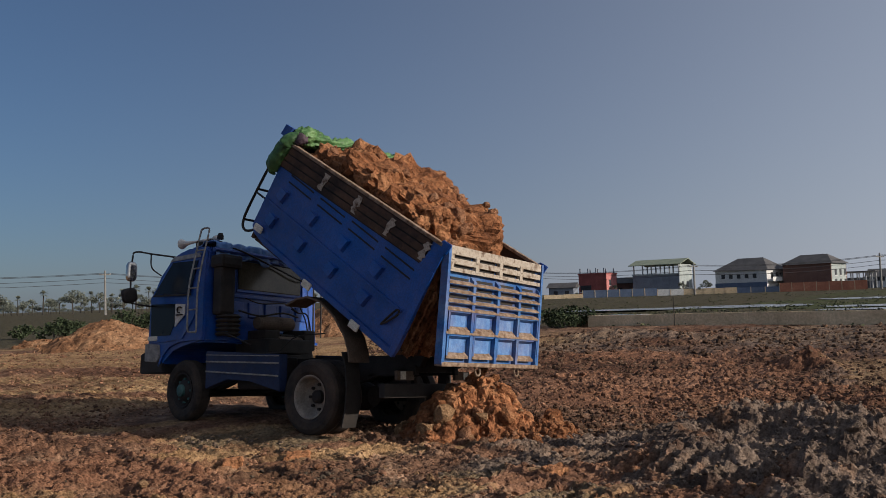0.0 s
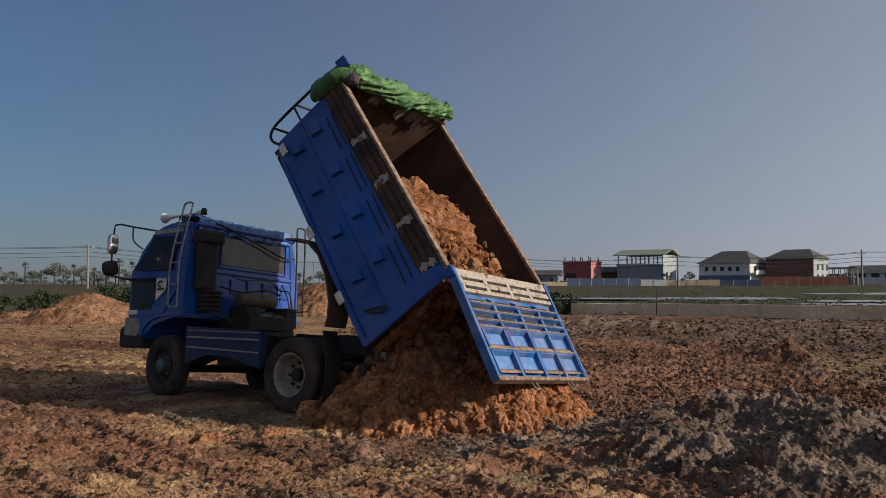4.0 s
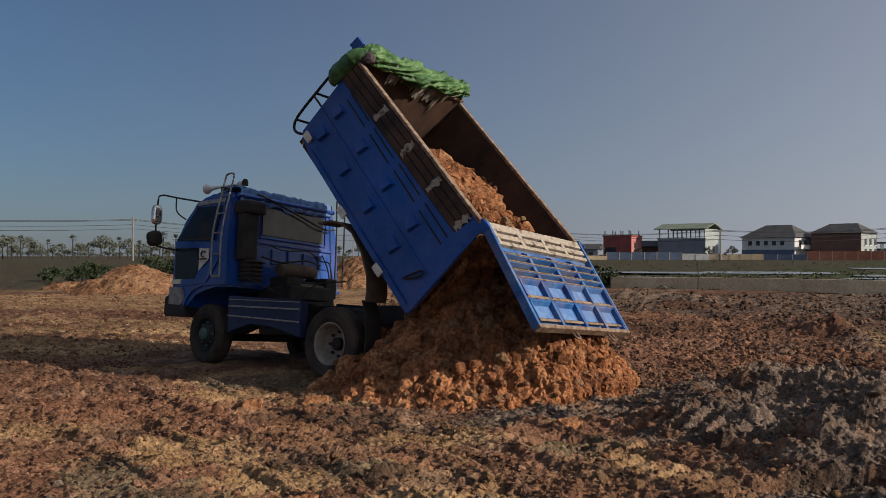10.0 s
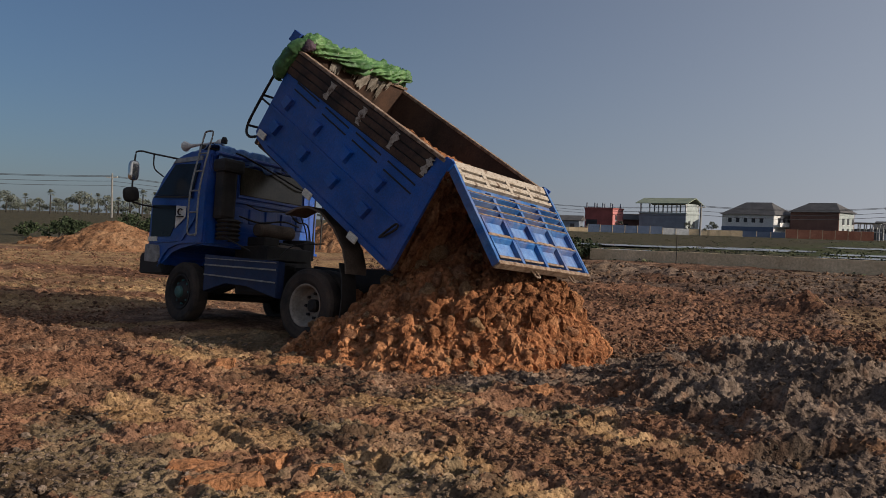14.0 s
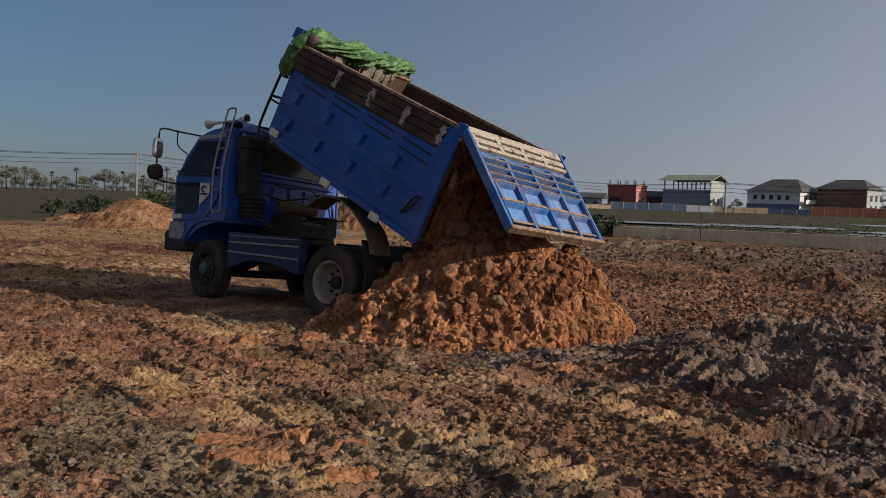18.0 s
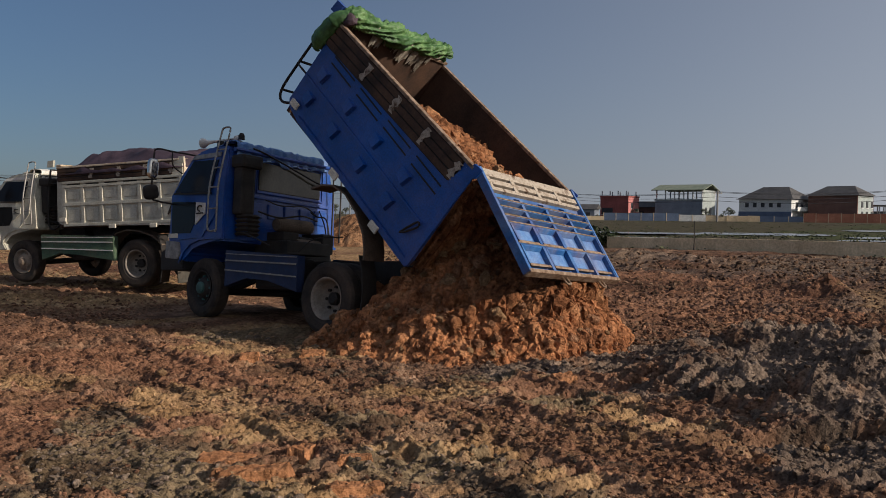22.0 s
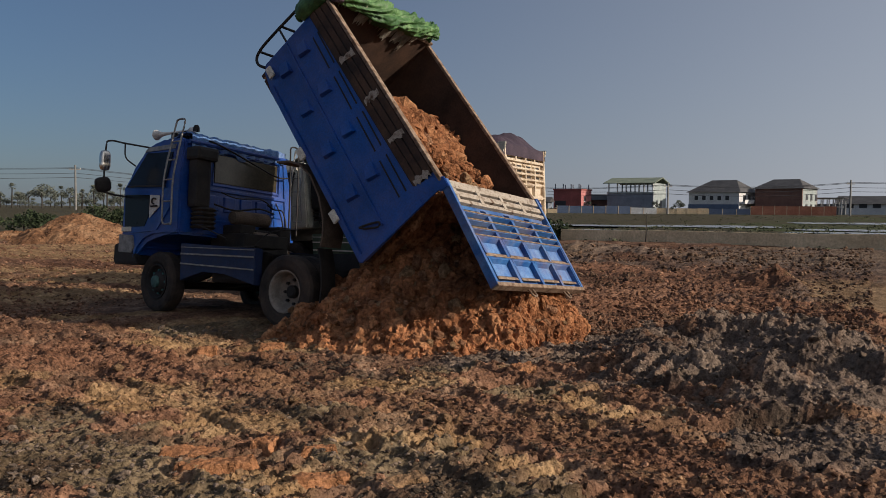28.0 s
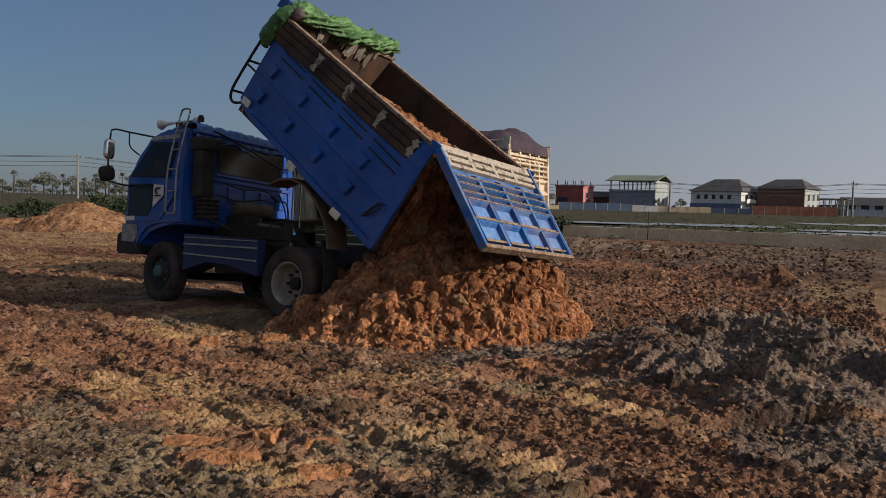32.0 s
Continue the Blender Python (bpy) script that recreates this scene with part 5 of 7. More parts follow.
        part("beacon", lathe([(0.05, 0), (0.05, 0.06), (0.03, 0.1), (0, 0.1)], 14), "black", truck, at=pose(-2.5, -0.62, 2.44, 90))
        part("hose", tube(arc([(-2.5, -0.9, 2.32), (-2.17, -0.62, 2.26), (-2.1, -0.2, 2.14), (-2.1, 0.3, 2.0), (-2.08, 0.72, 1.88), (-2.09, 0.98, 1.9)], 6), 0.014, 6), "black", truck, "black hose slung behind the cab")
    # hoop handrail on the right rear corner
    part("handrail", tube(arc([(-2.06 + f, 1.0, 0.95), (-2.06 + f, 1.0, 1.7), (-2.06 + f, 0.98, 2.3), (-2.06 + f, 1.0, 2.42), (-2.06 + f, 1.14, 2.42), (-2.06 + f, 1.17, 2.3), (-2.06 + f, 1.18, 1.7), (-2.06 + f, 1.18, 0.95)], 4), 0.014, 7), "black", truck)


def machinery(truck, c, f):
    """Engine, intake and pipes between the cab and the body."""
    duct = part("air_intake", boxes((-2.12 + f, -1.92 + f, -1.04, -0.76, 1.2, 1.98), (-2.14 + f, -1.86 + f, -1.08, -0.68, 1.9, 2.1), bevel=0.05), "black", truck, "tall black air intake box behind the cab")
    for k in range(5):
        part("bellows", lathe([(0.15, -0.03), (0.19, 0), (0.15, 0.03)], 18), "rubber", duct, at=pose(-2.0 + f, -0.82, 0.92 + 0.065 * k, 90))
    part("engine", boxes((-2.3 + f, -1.55 + f, -0.42, 0.5, 0.45, 0.86), (-2.1 + f, -1.7 + f, -0.36, -0.05, 0.86, 1.0), (-2.05 + f, -1.75 + f, 0.0, 0.3, 0.86, 0.95), (-2.1 + f, -1.6 + f, 0.36, 0.6, 0.7, 1.02), bevel=0.025), "black", truck, "grimy black engine")
    bm = lathe([(0.0, -0.36), (0.09, -0.36), (0.11, -0.33), (0.11, 0.33), (0.09, 0.36), (0.0, 0.36)], 22)
    part("air_cleaner", bm, "dusty", truck, "dusty air cleaner drum", at=pose(-1.95 + f, 0.05, 1.12))
    bm = lathe([(0.0, -0.3), (0.12, -0.3), (0.13, -0.28), (0.13, 0.28), (0.12, 0.3), (0.0, 0.3)], 20)
    part("reservoir", bm, "dusty", truck, at=pose(-1.72 + f, 0.2, 0.78))
    for pts, r, mname in ((((-2.12, 0.75, 1.45), (-1.95, 0.72, 1.2), (-1.85, 0.7, 0.9), (-1.8, 0.75, 0.6)), 0.011, "black"), (((-2.12, -0.4, 1.5), (-1.98, -0.2, 1.42), (-2.0, 0.3, 1.46), (-2.06, 0.62, 1.36)), 0.010, "black"),
                          (((-2.1, -0.55, 1.3), (-1.9, -0.3, 1.22), (-1.8, 0.1, 1.28), (-1.95, 0.55, 1.25)), 0.014, "black"), (((-1.95, -1.0, 0.95), (-1.6, -1.05, 0.86), (-1.2, -1.05, 0.72)), 0.010, "black"),
                          (((-0.55, -1.1, 0.62), (-0.35, -1.0, 0.8), (-0.2, -0.6, 0.86)), 0.009, "black"), (((-2.11, 0.55, 1.4), (-2.0, 0.6, 1.33), (-1.95, 0.75, 1.3), (-1.9, 0.8, 1.0)), 0.012, "black")):
        part("pipe", tube(arc([(x + (f if x < -1 else 0), y, z) for x, y, z in pts], 5), r, 7), mname, truck)
    part("fuel_tank", boxes((-1.55 + f * 0.5, -0.75, -1.0, -0.55, 0.1, 0.55), bevel=0.05), "black", truck)
    part("battery_box", boxes((-1.5 + f * 0.5, -0.8, 0.6, 1.0, 0.1, 0.55), bevel=0.03), "black", truck)


def chassis(truck, c, f):
    rows = [(-3.3 + f, 1.28, s * 0.43 - 0.04, s * 0.43 + 0.04, 0.27, 0.53) for s in (-1, 1)]
    rows += [(x, x + 0.09, -0.39, 0.39, 0.3, 0.5) for x in (-3.2 + f, -2.2 + f, -1.2, -0.4, 0.5, 1.15)]
    part("chassis_frame", boxes(*rows), "black", truck)
    part("axle", tube([(0, -0.95, 0), (0, 0.95, 0)], 0.09, 10), "black", truck)
    part("differential", lathe([(0.0, -0.2), (0.14, -0.18), (0.2, -0.05), (0.2, 0.05), (0.14, 0.18), (0, 0.2)], 18), "black", truck, at=pose(0, 0, 0, 0, 0, 90))
    part("axle", tube([(-2.66 + f, -0.9, 0.06), (-2.66 + f, 0.9, 0.06)], 0.06, 8), "black", truck)
    for s in (-1, 1):
        for x in (0, -2.66 + f):
            part("leaf_spring", prism([(x - 0.6, 0.26), (x, 0.08), (x + 0.6, 0.26), (x + 0.6, 0.31), (x, 0.17), (x - 0.6, 0.31)], s * 0.43 - 0.04, s * 0.43 + 0.04), "black", truck)
    part("drive_shaft", tube([(-1.8 + f, 0, 0.3), (-0.2, 0, 0.05)], 0.05, 8), "black", truck)
    # side guard
    for s in (-1, 1):
        x0 = -2.04 + f
        y0, y1 = sorted((s * 1.165, s * 1.03))
        g = part("side_guard", prism([(x0, 0.12), (x0 + 0.5, 0.26), (x0 + 0.95, 0.22), (-0.48, 0.07), (-0.47, 0.57), (x0, 0.66)], y0, y1, 0.01), c["skirt"], truck, "dusty side guard panel behind the cab")
        y0, y1 = sorted((s * 1.168, s * 1.185))
        for z0, z1, th in ((0.50, 0.44, 0.022), (0.36, 0.27, 0.02), (0.60, 0.54, 0.012)):
            part("guard_strip", prism([(x0 + 0.02, z0), (-0.5, z1), (-0.5, z1 + th), (x0 + 0.02, z0 + th)], y0, y1), c["stripe"] if c is CREAM else "tube", g)
        part("guard_step", boxes((x0, -0.5, *sorted((s * 1.16, s * 0.6)), 0.585, 0.6)), "black", g)
    for s in (-1, 1):
        part("mudflap", sheet([(0.60, 0.56), (0.66, 0.35), (0.68, 0.1), (0.66, -0.15), (0.60, -0.38)], *sorted((s * 1.12, s * 0.86)), 0.02), "black", truck, "dusty rubber mudflap behind the wheel")
    if c is CREAM:
        part("rear_apron", boxes((1.06, 1.085, -1.14, 1.14, -0.40, 0.02), bevel=0.006), "apron", truck, "scraped grey steel apron under the tail")
        part("apron_rail", boxes((1.05, 1.11, -1.15, 1.15, 0.0, 0.05), bevel=0.01), "dusty", truck)
        part("plate_holder", boxes((1.10, 1.13, -0.24, 0.24, 0.06, 0.2), bevel=0.01), "black", truck)
        for y in (-0.98, -0.3, 0.3, 0.98):
            part("reflector", boxes((1.225, 1.24, y - 0.1, y + 0.1, 0.07, 0.11)), "white", truck)
    part("rear_bumper", boxes((1.12, 1.22, -1.0, 1.0, -0.02, 0.16), bevel=0.015), "dusty" if c is CREAM else "black", truck)
    for s in (-1, 1):
        part("bumper_stay", boxes((1.0, 1.14, s * 0.43 - 0.04, s * 0.43 + 0.04, 0.06, 0.36)), "black", truck)
        l = part("tail_lamp", boxes((1.2, 1.25, s * 0.62 - 0.17, s * 0.62 + 0.17, 0.2, 0.32), bevel=0.008), "red" if c is CREAM else "dusty", truck)
        part("lamp_lens", boxes((1.25, 1.26, s * 0.62 + s * 0.06 - 0.05, s * 0.62 + s * 0.06 + 0.05, 0.21, 0.31)), "lamp" if c is BLUE else "red", l)


def dump_body(truck, c, px, pz):
    """The tipping body; its origin lies on the rear pivot."""
    bed = part("dump_body", boxes((-2.66, 0.45, -1.12, 1.12, 0.0, 0.07)), c["liner"], truck, "tipping body floor caked with earth", at=pose(px, 0, pz))
    out = [(-2.79, 0.17), (-2.70, 0.09), (-2.48, 0.05), (0.45, -0.03), (0.47, 0.1), (0.44, 1.44), (-2.74, 1.44)]
    for s in (-1, 1):
        Y = lambda a, b: sorted((s * a, s * b))
        wall = part("side_wall", prism(out, *Y(1.16, 1.125)), c["body"], bed, "dented painted side wall of the tipping body")
        part("side_liner", prism([(-2.68, 0.05), (0.44, 0.05), (0.42, 1.445), (-2.68, 1.445)], *Y(1.124, 1.112)), c["liner"], bed)
        part("board_backing", boxes((-2.73, 0.24, *Y(1.1602, 1.165), 1.115, 1.44)), "black", bed)
        # upper boards, dark and grooved
        for k in range(3):
            z = 1.13 + 0.105 * k
            part("side_board", boxes((-2.73, 0.22, *Y(1.161, 1.182), z, z + 0.088), bevel=0.006), c["board"], bed, "dark rusty upper side board")
        part("top_rail", boxes((-2.74, 0.40, *Y(1.19, 1.10), 1.44, 1.485), bevel=0.01), c["edge"], bed, "pale worn top rail")
        for x in (-1.81, -1.11, -0.45, 0.2):
            edge = random.Random(int(100 * x) + 7)
            left_, right_ = [], []
            for k in range(9):
                z = 1.16 + 0.03 * k
                left_.append((x - 0.06 + 0.004 * k + edge.uniform(-0.03, 0.025), z))
                right_.append((x + 0.03 + 0.004 * k + edge.uniform(-0.035, 0.03), z))
            part("stake_plate", prism(left_ + right_[::-1], *Y(1.184, 1.190)), c["patch"], bed, "chipped pale stake plate")
        part("seam_rail", prism([(-2.74, 0.60), (0.28, 0.49), (0.28, 0.515), (-2.74, 0.625)], *Y(1.16, 1.178)), c["body"], bed)
        if c is CREAM:                  # framed panels in two rows under a slatted strip
            for z0, z1 in ((0.03, 0.10), (0.52, 0.60), (0.96, 1.02), (1.06, 1.12)):
                part("panel_rail", boxes((-2.6, 0.4, *Y(1.158, 1.192), z0, z1), bevel=0.008), c["body"], bed)
            for k in range(7):
                part("panel_post", boxes((-2.6 + 0.49 * k, -2.52 + 0.49 * k, *Y(1.158, 1.188), 0.08, 1.0), bevel=0.008), c["body"], bed)
            for k in range(6):
                for z0, z1 in ((0.16, 0.46), (0.68, 0.90)):
                    part("panel_plate", boxes((-2.47 + 0.49 * k, -2.16 + 0.49 * k, *Y(1.158, 1.172), z0, z1), bevel=0.006), c["body"], bed)
                part("slot", boxes((-2.48 + 0.49 * k, -2.14 + 0.49 * k, *Y(1.159, 1.166), 1.025, 1.055)), "black", bed)
        for row, zz in ((0, 0.79), (1, 0.40)):
            for k in range(4 if c is BLUE else 0):
                x, z = -2.46 + 0.70 * k, zz - 0.02 * k
                bm = bmesh.new()
                y0, y1 = s * 1.158, s * 1.215
                v = [bm.verts.new(p) for p in ((x - 0.14, y0, z - 0.07), (x + 0.07, y0, z - 0.11), (x + 0.12, y0, z + 0.09), (x - 0.12, y0, z + 0.08), (x + 0.05, y1, z - 0.085), (x + 0.10, y1, z + 0.07))]
                for q in ((0, 1, 4), (3, 5, 2), (0, 4, 5, 3), (1, 2, 5, 4)):
                    bm.faces.new([v[i] for i in q])
                part("gusset", bm, c["body"], bed)
        # proud black strips that stand in for the shade inside recessed slots
        for x0, x1, za, zb in ((-2.46, -1.92, 1.09, 0.99), (-1.77, -1.22, 1.06, 0.96), (-1.08, -0.53, 1.05, 0.94), (-0.39, 0.17, 1.02, 0.90)) if c is BLUE else ():
            for z in (za, zb):
                part("slot", prism([(x0, z), (x1, z - 0.025), (x1, z - 0.003), (x0, z + 0.022)], *Y(1.159, 1.163)), "black", bed, "narrow black strip standing in for a recessed slot's shade")
        part("corner_plate", prism([(0.2, 1.12), (0.47, 1.12), (0.47, 1.46), (0.30, 1.40)], *Y(1.16, 1.18)), c["body"], bed)
        part("hinge_ear", prism([(0.30, 1.36), (0.50, 1.38), (0.52, 1.52), (0.38, 1.52)], *Y(1.185, 1.15), 0.008), c["body"], bed)
        part("rear_post", boxes((0.38, 0.475, *Y(1.16, 1.195), 0.0, 1.12), bevel=0.008), c["body"], bed)
        part("bottom_rail", prism([(-2.44, 0.045), (0.45, -0.04), (0.45, 0.05), (-2.44, 0.125)], *Y(1.16, 1.185), 0.008), c["body"], bed)
        part("latch", tube(arc([(0.10, s * 1.2, 0.22), (0.18, s * 1.21, 0.30), (0.28, s * 1.21, 0.46), (0.24, s * 1.21, 0.50), (0.16, s * 1.2, 0.36), (0.10, s * 1.2, 0.22)], 4), 0.014, 6), "black", bed)
        for x, z in ((-0.27, -0.02), (-1.3, 0.0), (-2.60, 0.20)):
            part("side_lamp", boxes((x - 0.085, x + 0.085, *Y(1.187, 1.22), z - 0.05, z + 0.05), bevel=0.012), "lamp", bed, "small dull side marker lamp")
        fend = sheet([(-1.60, -0.46), (-1.46, -0.28), (-1.30, -0.16), (-1.04, -0.09), (-0.72, -0.13), (-0.41, -0.25), (-0.24, -0.38), (-0.16, -0.48)], *Y(1.10, 0.72), -0.025)
        part("mudguard", fend, "dusty", bed, "dust-coated curved mudguard over the rear wheel")
        # rack rail before the headboard
        rack = part("rack_rail", tube(arc([(-2.80, s * 1.02, 0.12), (-3.04, s * 1.02, -0.02), (-3.17, s * 1.02, 0.08), (-3.17, s * 1.02, 0.45), (-3.10, s * 1.02, 1.2), (-3.06, s * 1.02, 1.45)], 5), 0.02, 8), "black", bed)
        for z, x in ((0.55, -3.16), (1.1, -3.11)):
            part("rack_rung", tube([(x, s * 1.02, z), (-2.76, s * 1.02, z)], 0.015, 6), "black", rack)
    hb = part("headboard", prism([(-2.76, 0.0), (-2.70, 0.0), (-2.66, 1.5), (-2.74, 1.5)], -1.12, 1.12), c["liner"], bed, "earth-stained headboard of the tipping body")
    for y in (-0.75, -0.25, 0.25, 0.75):
        part("headboard_rib", prism([(-2.82, 0.1), (-2.75, 0.1), (-2.72, 1.44), (-2.79, 1.44)], y - 0.04, y + 0.04), c["body"], hb)
    part("headboard_cap", boxes((-2.78, -2.64, -1.16, 1.16, 1.5, 1.545), bevel=0.01), c["edge"], hb)
    for z, x in ((0.1, -3.17), (0.6, -3.155), (1.15, -3.105), (1.45, -3.06)):
        part("rack_bar", tube([(x, -1.02, z), (x, 1.02, z)], 0.018, 7), "black", bed)
    part("marker_plate", prism([(-3.04, 1.50), (-2.88, 1.50), (-2.85, 1.66), (-3.01, 1.66)], -1.14, -1.09), c["body"], bed, "small painted marker plate on the headboard corner")
    for y in (-0.42, 0.42):
        part("long_beam", boxes((-2.5, 0.4, y - 0.05, y + 0.05, -0.2, -0.002)), "black", bed)
    for k in range(7):
        part("cross_beam", boxes((-2.45 + 0.45 * k, -2.39 + 0.45 * k, -0.85, 0.85, -0.06, -0.003)), "black", bed)
    return bed


def tailgate(truck, c, at):
    """The tailgate; its origin lies on the top hinge, and it hangs down."""
    W, H = 1.14, 1.37
    gate = part("tailgate", boxes((-0.045, -0.015, -W, W, -H, 0.03)), c["gate"], truck, "ribbed tailgate with worn ledges and square pockets", at=at)
    for k in range(5):
        y = -W + 0.035 + (2 * W - 0.07) * k / 4
        part("upright", prism([(-0.016, -H), (0.045, -H + 0.01), (0.045, -0.36), (-0.016, -0.3)], y - 0.03, y + 0.03), c["gate"], gate)
    for y in (-W + 0.02, W - 0.02):
        part("edge_post", boxes((-0.05, 0.055, y - 0.025, y + 0.025, -H, 0.03), bevel=0.006), c["gate"], gate)
    # upper worn boards with slots between
    for z0, z1 in ((-0.075, 0.03), (-0.185, -0.115), (-0.275, -0.225)):
        part("upper_board", boxes((-0.02, 0.04, -W + 0.05, W - 0.05, z0, z1), bevel=0.006), c["top"], gate, "pale chipped tailgate board")
    for z in (-0.095, -0.205):
        for k in range(4):
            y = -W + 0.07 + (2 * W - 0.14) * k / 4
            part("slot", boxes((-0.016, -0.004, y + 0.06, y + 0.46, z - 0.018, z + 0.018)), "black", gate)
            part("board_tie", boxes((-0.01, 0.046, y - 0.03, y + 0.05, z - 0.045, z + 0.045), bevel=0.005), c["top"], gate)
    # ledges
    for z in (-0.395, -0.50, -0.615, -0.71, -0.985):
        part("ledge", prism([(-0.016, z + 0.035), (0.05, z - 0.005), (0.05, z - 0.03), (-0.016, z - 0.04)], -W + 0.05, W - 0.05), c["gate"], gate)
        part("ledge_edge", prism([(0.01, z + 0.024), (0.055, z - 0.002), (0.058, z - 0.022), (0.012, z - 0.004)], -W + 0.05, W - 0.05), c["ledge"], gate, "ledge worn to bare metal")
    for z in (-0.345, -0.45, -0.56):
        for k in range(4):
            y = -W + 0.07 + (2 * W - 0.14) * k / 4
            part("slot", boxes((-0.016, -0.006, y + 0.07, y + 0.44, z - 0.022, z + 0.012)), "black", gate)
    for z0, z1 in ((-0.955, -0.76), (-1.26, -1.04)):
        for k in range(4):
            y = -W + 0.07 + (2 * W - 0.14) * k / 4
            part("pocket_plate", boxes((-0.016, 0.0, y + 0.12, y + 0.43, z0 + 0.035, z1 - 0.025), bevel=0.004), c["pocket"], gate, "faded plate in a tailgate pocket")
            part("pocket_lip", prism([(-0.016, z0 + 0.045), (0.045, z0 - 0.005), (0.045, z0 - 0.035), (-0.016, z0 - 0.01)], y + 0.03, y + 0.47), c["ledge"], gate, "pocket lip worn to bare metal")
            part("pocket_top", prism([(-0.016, z1 + 0.03), (0.045, z1 + 0.03), (0.045, z1 + 0.01), (-0.016, z1 - 0.025)], y + 0.03, y + 0.47), c["gate"], gate)
            cheek = bmesh.new()
            lo = [cheek.verts.new(p) for p in ((-0.016, y + 0.02, z0), (0.045, y + 0.02, z0), (0.045, y + 0.05, z0), (-0.016, y + 0.12, z0 + 0.03))]
            hi = [cheek.verts.new(p) for p in ((-0.016, y + 0.02, z1 + 0.03), (0.045, y + 0.02, z1 + 0.03), (0.045, y + 0.05, z1 + 0.03), (-0.016, y + 0.12, z1 - 0.02))]
            for a in range(4):
                cheek.faces.new((lo[a], lo[(a + 1) % 4], hi[(a + 1) % 4], hi[a]))
            cheek.faces.new(lo[::-1])
            cheek.faces.new(hi)
            part("pocket_cheek", cheek, c["gate"], gate)
    part("bottom_rail", boxes((-0.05, 0.06, -W, W, -H - 0.02, -H + 0.03), bevel=0.01), c["ledge"], gate, "rusty worn bottom rail")
    for y in (-0.33, 0.62):
        part("hook", tube(arc([(0.0, y - 0.05, -H - 0.02), (0.02, y - 0.04, -H - 0.11), (0.02, y + 0.04, -H - 0.11), (0.0, y + 0.05, -H - 0.02)], 4), 0.013, 6), "worn_edge", gate)
    for y in (-W + 0.02, W - 0.02):
        part("hinge_pin", tube([(0, y - 0.05, 0.0), (0, y + 0.05, 0.0)], 0.035, 10), "black", gate)
    return gate


def lorry(name, c, label, f, pivot):
    truck = new(name)
    wheels = [rear_wheel(truck, -1), rear_wheel(truck, 1), front_wheel(truck, -1, -2.66 + f, 0.10, c), front_wheel(truck, 1, -2.66 + f, 0.10, c)]
    chassis(truck, c, f)
    machinery(truck, c, f)
    cab(truck, c, f)
    bed = dump_body(truck, c, *pivot)
    gate = tailgate(truck, c, pose(pivot[0] + 0.43, 0, pivot[1] + 1.46))
    if c is CREAM:                      # a lower cab and shallower body
        tops = [o for o in truck.children if o.name.split(".")[0] in ("cab_body", "ladder_rail", "mirror_arm", "handrail", "air_intake")]
        for o in [q for p in tops for q in (p, *p.children_recursive)]:
            for v in o.data.vertices:
                v.co.z = v.co.z if v.co.z < 0.6 else 0.6 + (v.co.z - 0.6) * 0.84
        for o in (bed, *bed.children_recursive, gate, *gate.children_recursive):
            for v in o.data.vertices:
                v.co.z *= 0.86
        gate.matrix_basis = pose(pivot[0] + 0.43, 0, pivot[1] + 1.46 * 0.86)
    else:                               # the far side stands closer in
        for o in (bed, *bed.children_recursive, gate, *gate.children_recursive):
            for v in o.data.vertices:
                v.co.y *= 0.925 if v.co.y > 0 else 1
    return tagged(truck, label, "dump truck"), bed, gate, wheels


blue_truck, blue_bed, blue_gate, blue_wheels = lorry("dump_truck", BLUE, "blue dump truck with its body raised, tipping red clay", 0.0, (1.12, 0.745))
cream_truck, cream_bed, cream_gate, cream_wheels = lorry("dump_truck", CREAM, "cream dump truck with a green side guard and covered load, reversing", -0.38, (0.85, 0.78))

# ---- earth: loads, heaps and clods ----


def rough_field(name, xs, ys, height, material, floor_z, label="", parent=None, broken=0.0, seed=0, inside=0.0):
    """A rough lump of earth: a height over a grid, with a skirt down to floor_z."""
    X, Y = np.meshgrid(xs, ys, indexing="ij")
    Z = height(X, Y)
    n0, n1 = X.shape
    ids = np.arange(n0 * n1).reshape(n0, n1)
    F = np.stack([ids[:-1, :-1], ids[1:, :-1], ids[1:, 1:], ids[:-1, 1:]], -1).reshape(-1, 4)
    P = np.stack([X, Y, Z], -1)
    if broken:                          # clods stand out of the slope
        gx_, gy_ = np.gradient(Z, xs, ys)
        N = np.stack([-gx_, -gy_, np.ones_like(Z)], -1)
        N = (N / np.linalg.norm(N, axis=-1, keepdims=True)).reshape(-1, 3)
        p = P.reshape(-1, 3)
        out = (clods3(p, 0.30, seed) - 0.45) * 0.17 + (clods3(p, 0.14, seed + 11) - 0.45) * 0.11 + (clods3(p, 0.07, seed + 22) - 0.45) * 0.06
        P = (p + broken * N * out[:, None]).reshape(P.shape)
        if inside:                      # held by the body's walls and floor
            P[..., 1] = np.clip(P[..., 1], -inside, inside)
            P[..., 2] = np.maximum(P[..., 2], floor_z)
    V = P.reshape(-1, 3)
    ring = np.concatenate([ids[:, 0], ids[-1, 1:], ids[-2::-1, -1], ids[0, -2:0:-1]])
    low = V[ring].copy()
    low[:, 2] = floor_z
    at = len(V) + np.arange(len(ring))
    F = np.concatenate([F, np.stack([ring, at, np.roll(at, -1), np.roll(ring, -1)], -1)])
    return raw(name, np.concatenate([V, low]), F, material, parent, label)


